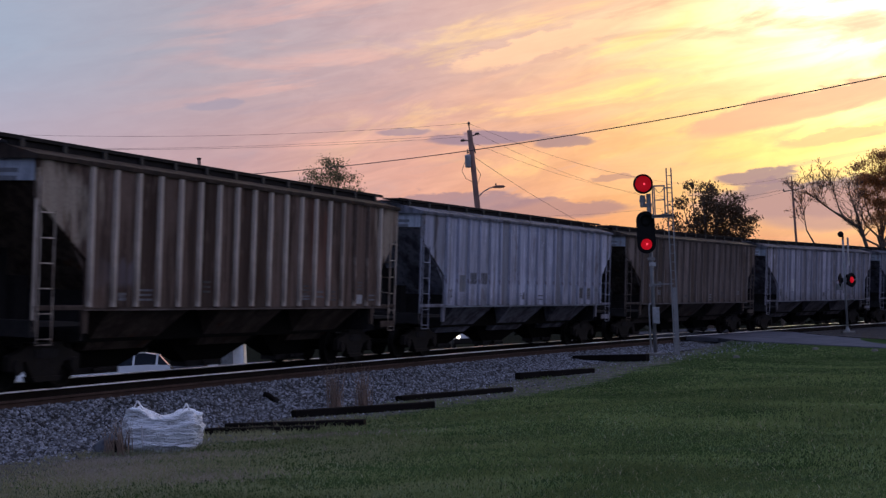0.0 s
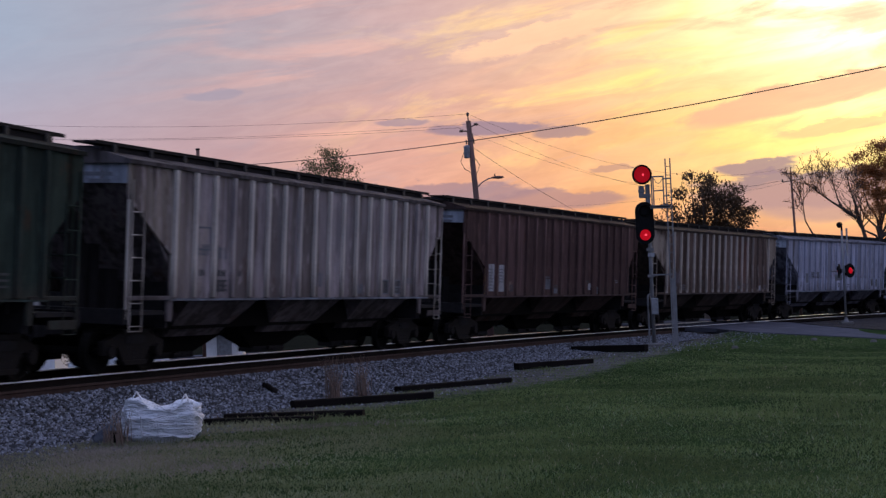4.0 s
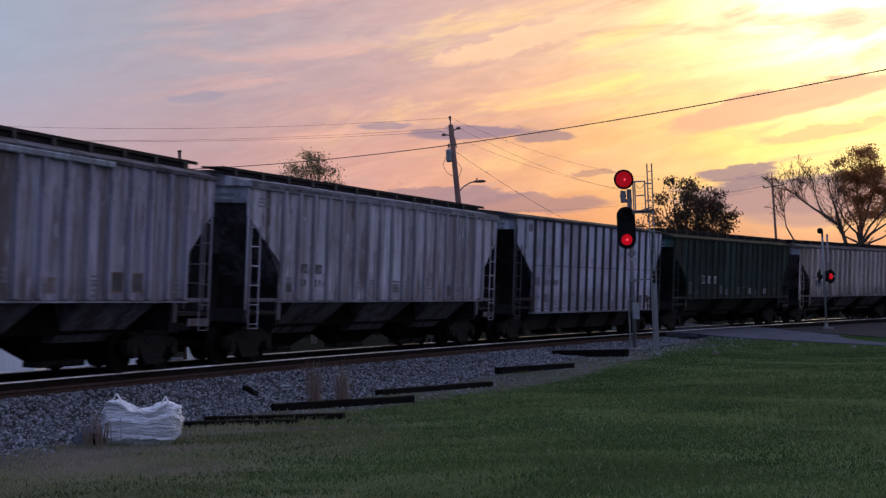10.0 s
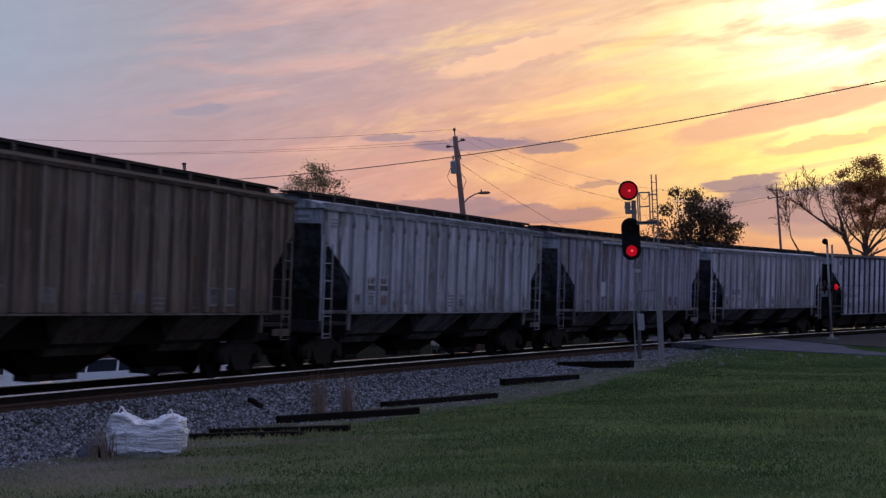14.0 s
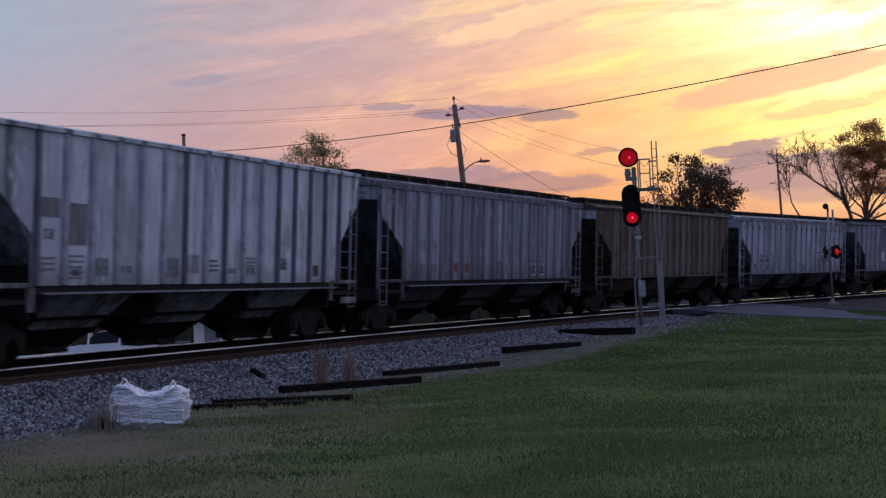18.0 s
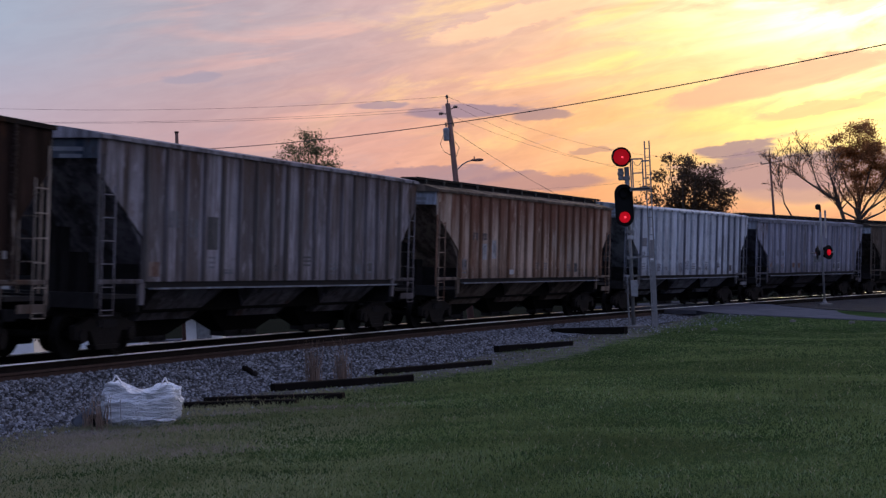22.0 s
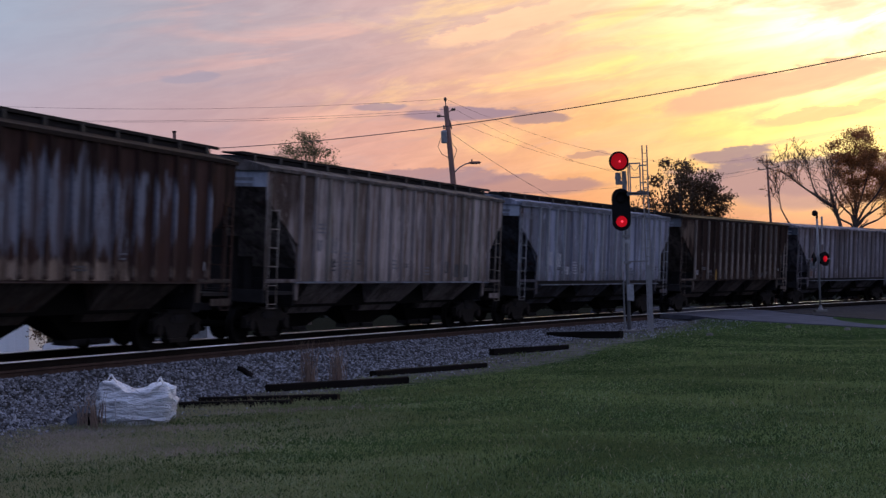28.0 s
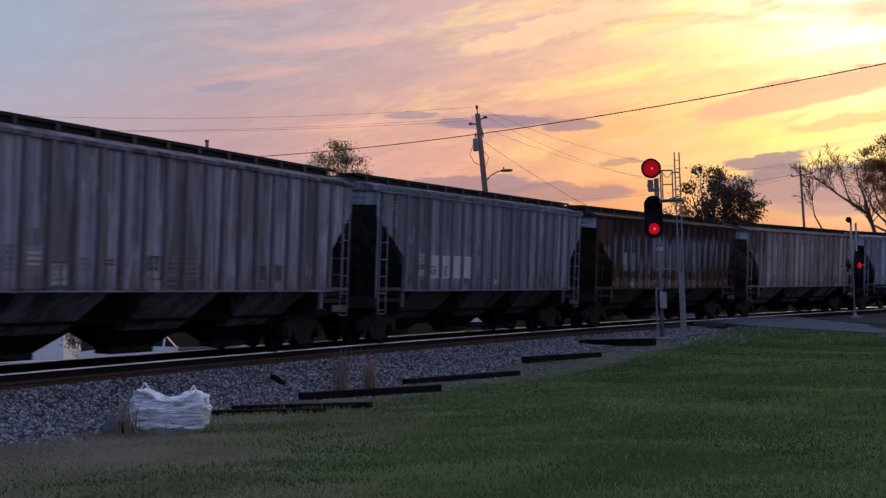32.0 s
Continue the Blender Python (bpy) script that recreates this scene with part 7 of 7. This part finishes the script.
def build_house():
    """Low white clapboard house across the street."""
    h = thing("house", pose(-26.6, 84.0, gz(-26.6, 84.0) - 0.05, 0, 0, 6), "low white clapboard house with a grey roof", "house")
    L, W, H = 10.4, 7.0, 3.0
    part("wall", Shape().box(-L / 2, L / 2, 0.04, W, 0.0, H), M_SIDING, h)
    part("foundation", Shape().box(-L / 2 - 0.05, L / 2 + 0.05, 0.0, W + 0.05, -0.2, 0.35), M_CONCRETE, h)
    board = Shape().prism([(0.04, 0.0), (0.0, 0.0), (0.03, 0.165), (0.04, 0.165)], "x", -L / 2, L / 2).mesh("board", M_SIDING)
    for i in range(16):
        part("board", board, None, h, at=pose(0, -0.03, 0.36 + i * 0.165))
    part("roof", Shape().prism([(-0.4, H), (W / 2, H + 1.5), (W + 0.4, H), (W + 0.4, H - 0.12), (-0.4, H - 0.12)], "x", -L / 2 - 0.4, L / 2 + 0.4), M_ROOF, h)
    for x in (-3.4, 2.8):
        w = part("window", Shape().box(x - 0.55, x + 0.55, -0.05, 0.02, 0.95, 2.3), M_WINDOW, h)
        part("frame", Shape().box(x - 0.65, x - 0.55, -0.08, 0.0, 0.85, 2.4).box(x + 0.55, x + 0.65, -0.08, 0.0, 0.85, 2.4).box(x - 0.55, x + 0.55, -0.08, 0.0, 2.3, 2.4).box(x - 0.55, x + 0.55, -0.1, 0.0, 0.85, 0.95).box(x - 0.03, x + 0.03, -0.07, 0, 0.95, 2.3), M_SIDING, w)
    part("door", Shape().box(-0.5, 0.45, -0.06, 0.0, 0.3, 2.35), M_ROOF, h, "grey front door")


def build_shed():
    """White porch-fronted shed beside the house."""
    d = thing("garden_shed", pose(-11.9, 80.0, gz(-11.9, 80.0) - 0.05, 0, 0, 4), "small white shed with a posted porch", "shed")
    part("wall", Shape().box(-0.95, 0.95, 0.9, 3.0, 0.0, 2.2), M_SIDING, d)
    part("door", Shape().box(-0.35, 0.40, 0.86, 0.90, 0.1, 2.0), M_TANK, d, "grey plank door")
    part("porch_floor", Shape().box(-1.0, 1.0, 0.0, 0.9, 0.0, 0.14), M_CONCRETE, d)
    for x in (-0.9, 0.9):
        part("post", Shape().box(x - 0.07, x + 0.07, 0.02, 0.16, 0.14, 2.15), M_SIDING, d)
    part("roof", Shape().prism([(-1.2, 2.16), (0.0, 2.9), (1.2, 2.16), (1.2, 2.08), (-1.2, 2.08)], "y", -0.15, 3.15), M_ROOF, d)


def car_paint(name, color):
    n = Nodes(name)
    n.bsdf.inputs["Coat Weight"].default_value = 0.6
    d = n.noise(3.0, 4.0)
    return n.end(n.mix(n.step(d, 0.4, 0.7, 0.0, 0.2), color, dark(color, 0.7)), 0.35, 0.0)


def vehicle(label, x, y, yaw, color, lit=False, tall=0.0):
    """A parked car: body, glass, wheels, lamps."""
    c = thing("car", pose(x, y, gz(x, y) + 0.09, 0, 0, yaw), label, "car", "vehicles behind the track")
    P = car_paint("car_paint", color)
    T = 1.45 + tall
    low = [(-2.29, 0.56), (-2.3, 0.62), (-2.2, 0.88), (-1.15, 0.98), (1.25, 1.02), (2.2, 0.96), (2.28, 0.62), (2.26, 0.56)]
    part("body", Shape().prism(low, "y", -0.88, 0.88), P, c)
    # added band that makes the body dark below its painted panels
    part("lower_sill", Shape().prism([(-2.2, 0.30), (-2.27, 0.56), (2.24, 0.56), (2.18, 0.30)], "y", -0.86, 0.86), M_SIDEFRAME, c, "dark band along the lower body")
    cab = [(-1.2, 0.97), (-0.45, T - 0.05), (-0.2, T), (1.1, T), (1.75, T - 0.12), (2.15, 1.0)]
    part("roof", Shape().prism([(-0.45, T - 0.06), (-0.2, T), (1.1, T), (1.75, T - 0.12), (1.70, T - 0.17), (1.1, T - 0.06), (-0.2, T - 0.06)], "y", -0.74, 0.74), P, c)
    part("glasshouse", Shape().prism([(a * 0.985, b - 0.02) for a, b in cab], "y", -0.76, 0.76), M_CARGLASS, c)
    for px in (-0.85, 0.55, 1.6):
        part("pillar", Shape().prism([(px - 0.05, 0.98), (px + 0.05, 0.98), (px + 0.12, T - 0.08), (px + 0.02, T - 0.08)], "y", -0.775, 0.775), P, c)
    part("bumper", Shape().box(-2.36, -2.2, -0.85, 0.85, 0.34, 0.60, 0.04), M_SIDEFRAME, c)
    for wx in (-1.4, 1.4):
        for wy in (-0.80, 0.80):
            t = part("wheel", Shape().lathe([(0.20, -0.10), (0.31, -0.11), (0.335, -0.07), (0.335, 0.07), (0.31, 0.11), (0.20, 0.10)], 20, (wx, wy, 0.335), "y"), M_RUBBER, c)
            part("rim", Shape().lathe([(0.05, -0.115), (0.19, -0.105), (0.20, 0.105), (0.05, 0.115)], 14, (wx, wy, 0.335), "y"), M_SIDEFRAME, t)
    for wy in (-0.62, 0.62):
        part("headlight", Shape().lathe([(0.02, -0.04), (0.11, -0.02), (0.13, 0.05)], 14, (-2.30, wy, 0.70), "x"), M_HEADLAMP if lit else M_CLEAR, c, "lit headlamp" if lit else "")
        part("tail_light", Shape().box(2.2, 2.28, wy - 0.15, wy + 0.15, 0.72, 0.88), M_INSULATOR, c)


def build_vehicles():
    vehicle("white parked car in front of the house", -15.7, 74.0, 8, (0.62, 0.65, 0.70), tall=0.12)
    vehicle("car with lit headlamps waiting beyond the track", 0.15, 92.0, 96, (0.35, 0.35, 0.37), lit=True)


# ---- trees ----


def tree(name, x, y, height, spread, seed, leaf, label, leaves=5000, size=0.16, lean=0.0, crown_low=0.3, gaps=0.45, twigs=True, forks=3, sector=None):
    """Tapered trunk, limbs forking four times, leaves in loose clumps about the twig ends."""
    rnd = random.Random(seed)
    t = thing(name, pose(x, y, -0.7), label, "tree")
    wood = Shape()
    tips = []

    def grow(p, d, ln, r, depth):
        segs = 3
        for i in range(segs):
            q = p + d * (ln / segs)
            r2 = r * 0.86
            wood.rod(p, q, r, r2, 7 if depth < 2 else 5, False)
            p, r = q, r2
            d = (d + Vector((rnd.uniform(-1, 1), rnd.uniform(-1, 1), rnd.uniform(-0.4, 0.6))) * 0.16).normalized()
        if depth >= 2:
            tips.append((p.copy(), depth))
        if depth >= (5 if twigs else 4) or r < 0.008:
            return
        for k in range(forks if depth < 3 else 2 + (rnd.random() < 0.4)):
            az = rnd.uniform(0, 2 * math.pi)
            out = Vector((math.cos(az) * spread, math.sin(az) * spread * 0.8, 0))
            nd = (d * 0.9 + out * rnd.uniform(0.45, 0.95) + Vector((lean * 0.3, 0, 0.18))).normalized()
            grow(p, nd, ln * rnd.uniform(0.58, 0.80), r * rnd.uniform(0.55, 0.72), depth + 1)
    grow(Vector((0, 0, -0.9)), Vector((lean, 0, 1)).normalized(), height * crown_low, height * 0.022, 0)
    top = max(p.z for p, _ in tips)
    k = height / top
    wood.v = [(a * k, b * k, c * k) for a, b, c in wood.v]
    part("trunk", wood, M_BARK, t)
    ends = np.array([tuple(p * k) for p, dep in tips])
    rng = np.random.default_rng(seed)
    if sector is not None:
        ends = ends[sector(ends)]
    pick = ends[rng.random(len(ends)) > gaps]
    if len(pick) == 0:
        return t
    n = leaves
    c = pick[rng.integers(0, len(pick), n)] + rng.normal(0, height * 0.022, (n, 3)) * np.array([1.2, 1.2, 0.8])
    d = rng.normal(size=(n, 3))
    d /= np.linalg.norm(d, axis=1)[:, None]
    e = np.cross(d, rng.normal(size=(n, 3)))
    e /= np.linalg.norm(e, axis=1)[:, None]
    w = size * rng.uniform(0.5, 1.3, n)[:, None]
    v = np.stack([c - d * w, c + e * w * 0.45, c + d * w, c - e * w * 0.45], 1).reshape(-1, 3)
    me = bpy.data.meshes.new("crown")
    me.from_pydata(v.tolist(), [], (np.arange(4)[None] + 4 * np.arange(n)[:, None]).tolist())
    me.materials.append(leaf)
    part("crown", me, None, t)
    return t


def limbed_tree(name, x, y, limbs, seed, leaf, label, leaves, size, gaps, twig=1.6, puff=0.45, only=None, side=2, fine=0.006):
    """A tree from its main limbs: each is a list of (x, y, z) with its first and last radius; twigs fork from their outer parts."""
    rnd = random.Random(seed)
    t = thing(name, pose(x, y, -0.7), label, "tree")
    wood, tips = Shape(), []

    def twigs(p, d, ln, r, depth):
        for i in range(3):
            q = p + d * (ln / 3)
            wood.rod(p, q, r, max(r * 0.8, fine), 5 if depth < 2 else 4, False)
            p, r = q, max(r * 0.8, fine)
            d = (d + Vector((rnd.uniform(-1, 1), rnd.uniform(-1, 1), rnd.uniform(-0.5, 0.7))) * 0.28).normalized()
            tips.append(p.copy())
        if depth < 3:
            for k in range(2 + (rnd.random() < 0.5)):
                nd = (d + Vector((rnd.uniform(-1, 1), rnd.uniform(-1, 1), rnd.uniform(-0.5, 0.8))) * 0.8).normalized()
                twigs(p, nd, ln * rnd.uniform(0.55, 0.8), r * 0.75, depth + 1)
    for pts, r0, r1 in limbs:
        pts = [Vector(p) for p in pts]
        n = len(pts) - 1
        for i in range(n):
            a, b = r0 + (r1 - r0) * i / n, r0 + (r1 - r0) * (i + 1) / n
            wood.rod(pts[i], pts[i + 1], a, b, 8, False)
            if i >= n * 0.4:
                for k in range(side):
                    q = pts[i].lerp(pts[i + 1], rnd.uniform(0.2, 1.0))
                    d = ((pts[i + 1] - pts[i]).normalized() + Vector((rnd.uniform(-1, 1), rnd.uniform(-1, 1), rnd.uniform(-0.3, 0.9))) * 0.9).normalized()
                    twigs(q, d, twig * rnd.uniform(0.6, 1.0), b * 0.5, 1)
        twigs(pts[-1], (pts[-1] - pts[-2]).normalized(), twig, r1, 0)
    part("trunk", wood, M_BARK, t)
    rng = np.random.default_rng(seed)
    ends = np.array([tuple(p) for p in tips])
    if only is not None:
        ends = ends[only(ends)]
    pick = ends[rng.random(len(ends)) > gaps]
    n = leaves
    c = pick[rng.integers(0, len(pick), n)] + rng.normal(0, puff, (n, 3)) * np.array([1.0, 1.0, 0.6])
    d = rng.normal(size=(n, 3))
    d /= np.linalg.norm(d, axis=1)[:, None]
    e = np.cross(d, rng.normal(size=(n, 3)))
    e /= np.linalg.norm(e, axis=1)[:, None]
    w = size * rng.uniform(0.5, 1.3, n)[:, None]
    v = np.stack([c - d * w, c + e * w * 0.45, c + d * w, c - e * w * 0.45], 1).reshape(-1, 3)
    me = bpy.data.meshes.new("crown")
    me.from_pydata(v.tolist(), [], (np.arange(4)[None] + 4 * np.arange(n)[:, None]).tolist())
    me.materials.append(leaf)
    part("crown", me, None, t)
    return t


def build_trees():
    # young tree: slim limbs fanning into an airy round crown
    limbs = [([(0, 0, -0.9), (0.1, 0, 5), (0.0, 0.1, 8.5), (0.1, 0, 10.5)], 0.24, 0.09)]
    for dx, dz in ((-1.5, 11.5), (-0.9, 12.6), (0.15, 13.1), (0.9, 12.7), (1.5, 11.9), (2.0, 10.9), (-2.9, 10.9), (-0.4, 12.0), (0.6, 11.7), (-1.5, 10.4), (0.2, 10.8), (1.4, 10.6)):
        limbs.append(([(0.05, 0, 7.6), (dx * 0.45, 0.5 * math.sin(dx * 5), 9.6), (dx * 0.8, 0.9 * math.sin(dx * 5), dz - 1.2), (dx, 0.9 * math.sin(dx * 5), dz)], 0.09, 0.03))
    limbed_tree("spring_tree", -9.6, 120.0, limbs, 3, M_LEAF_SPRING, "young leafing tree with airy olive-green crown", 9500, 0.078, 0.1, 0.52, 0.36, None, 3)
    # broad evergreen with its peak off to one side
    limbs = [([(0, 0, -0.9), (0, 0, 2.8), (-0.3, 0, 5.2)], 0.32, 0.16)]
    for dx, dz in ((-2.3, 6.2), (-1.6, 7.6), (-0.6, 9.2), (0.3, 9.0), (1.0, 8.4), (1.7, 7.8), (2.3, 6.9), (0.7, 8.6), (1.3, 8.0), (-0.1, 8.5), (2.0, 7.3), (-2.5, 4.6), (2.4, 5.2), (0.6, 6.8), (-1.0, 6.2), (1.8, 5.6), (0.0, 5.6), (0.4, 7.5), (-0.5, 6.8), (1.3, 6.5), (0.7, 5.2), (-1.8, 5.3), (1.5, 7.3), (-1.3, 8.2), (-0.2, 7.9), (2.2, 6.2), (2.5, 4.6), (1.2, 5.0), (2.1, 4.8), (-0.4, 5.0), (1.9, 6.6)):
        limbs.append(([(-0.1, 0, 2.8), (dx * 0.5, 0.9 * math.sin(dx * 7), dz * 0.62 + 0.7), (dx, 1.2 * math.sin(dx * 7), dz)], 0.13, 0.04))
    limbed_tree("evergreen_tree", 16.9, 110.0, limbs, 8, M_LEAF_DARK, "broad dark evergreen tree with dense ragged crown", 14500, 0.115, 0.15, 0.70, 0.25, None, 3)
    # half-bare tree, its main limb reaching over to one side
    limbs = [([(0.5, 0, -0.9), (0.42, 0, 3.0), (0.35, 0, 5.2), (0.02, 0, 6.5)], 0.24, 0.15), ([(0.02, 0, 6.5), (-0.95, 0.2, 7.5), (-1.6, 0.1, 8.1), (-2.3, 0, 8.8), (-2.7, 0, 9.3)], 0.16, 0.03),
             ([(-0.95, 0.2, 7.5), (-1.2, 0.4, 8.4), (-1.4, 0.4, 9.6)], 0.09, 0.03), ([(0.02, 0, 6.5), (-0.2, -0.3, 7.6), (-0.5, -0.4, 8.8)], 0.11, 0.03),
             ([(-2.6, 0.3, 3.4), (-2.7, 0.3, 5.4), (-3.3, 0.3, 6.6), (-3.4, 0.3, 7.9)], 0.12, 0.03), ([(-2.6, 0.3, -0.9), (-2.6, 0.3, 3.4)], 0.15, 0.12)]
    limbs = [([(q[0], q[1], min(q[2], 6.5) + max(q[2] - 6.5, 0) * 0.72) for q in p], a * 0.66, b * 0.7) for p, a, b in limbs]
    limbed_tree("bare_tree", 25.0, 100.0, limbs, 14, M_LEAF_OLIVE, "half-bare spreading tree with twisted limbs", 2600, 0.05, 0.1, 1.0, 0.14, None, 8, 0.014)
    limbs = [([(0, 0, -0.9), (0.05, 0, 3.2), (0.1, 0, 5.4)], 0.22, 0.16)]
    for dx, dz, low in ((-1.5, 7.6, 5.2), (-0.8, 8.6, 5.6), (0.2, 9.2, 6.0), (1.2, 9.0, 5.8), (2.3, 8.4, 5.4), (3.0, 7.4, 5.2), (-1.7, 6.4, 5.0), (1.8, 6.9, 5.2), (0.5, 7.6, 5.6), (2.7, 6.2, 5.0)):
        sway = 0.5 * math.sin(dx * 5)
        limbs.append(([(0.08, 0, low), (dx * 0.22 + 0.15, sway * 0.5, low + (dz - low) * 0.35), (dx * 0.60, sway, low + (dz - low) * 0.62), (dx * 0.78, sway * 1.4, low + (dz - low) * 0.85), (dx, sway * 1.6, dz + 0.35)], 0.085, 0.02))
    limbed_tree("bronze_tree", 26.4, 101.0, limbs, 19, M_LEAF_OLIVE, "tall tree with thin bronze-olive foliage", 32000, 0.070, 0.25, 0.85, 0.24, lambda e: (e[:, 2] > 6.0) & (e[:, 0] > -1.0), 3, 0.012)
    limbs = [([(0, 0, -0.9), (dx * 0.4, 0, -0.4), (dx, 0.3 * dx, dz)], 0.03, 0.015) for dx, dz in ((-0.9, 0.2), (-0.4, 0.7), (0.1, 0.5), (0.6, 0.75), (1.1, 0.4), (1.6, 0.3))]
    limbed_tree("garden_shrub", -18.7, 80.5, limbs, 31, M_LEAF_DARK, "low dark shrub beside the white house", 3600, 0.07, 0.0, 0.35, 0.22)
    tree("far_bush", 22.2, 112.0, 6.2, 0.9, 23, M_LEAF_DARK, "low dark bush behind the train", 2200, 0.12, 0.0, 0.3, 0.2, False, 3)


def build_far_hedge():
    """Low ragged belt of shrubs added far beyond the track, hiding bright sky under the wagons."""
    rng = np.random.default_rng(77)
    n = 26000
    a = np.radians(rng.uniform(-24, 24, n))
    lump = 1.9 + 0.8 * np.sin(a * 60) * np.sin(a * 23 + 1) + 0.5 * np.sin(a * 171)
    r = 190 + 18 * np.sin(a * 9) + rng.normal(0, 2.5, n)
    c = np.stack([r * np.sin(a), r * np.cos(a), -0.9 + lump * 1.5 * rng.random(n) ** 0.8], 1)
    d = rng.normal(size=(n, 3))
    d /= np.linalg.norm(d, axis=1)[:, None]
    e = np.cross(d, rng.normal(size=(n, 3)))
    e /= np.linalg.norm(e, axis=1)[:, None]
    w = 0.5 * rng.uniform(0.5, 1.3, n)[:, None]
    v = np.stack([c - d * w, c + e * w * 0.6, c + d * w, c - e * w * 0.6], 1).reshape(-1, 3)
    ob = raw("far_hedge", v.tolist(), (np.arange(4)[None] + 4 * np.arange(n)[:, None]).tolist(), M_HEDGE)
    tagged(ob, "low dark belt of distant shrubs, added to hide sky under the train", "shrubs", kind="stuff")


build_ground()
build_track()
build_spare_rail()
build_road()
build_signal()
build_crossing_signal()
build_poles()
build_wires()
build_bag()
build_timbers()
build_house()
build_shed()
build_vehicles()
build_trees()
build_far_hedge()
build_clutter()
build_train()
build_grass()
build_stones()
build_ties()
motions()
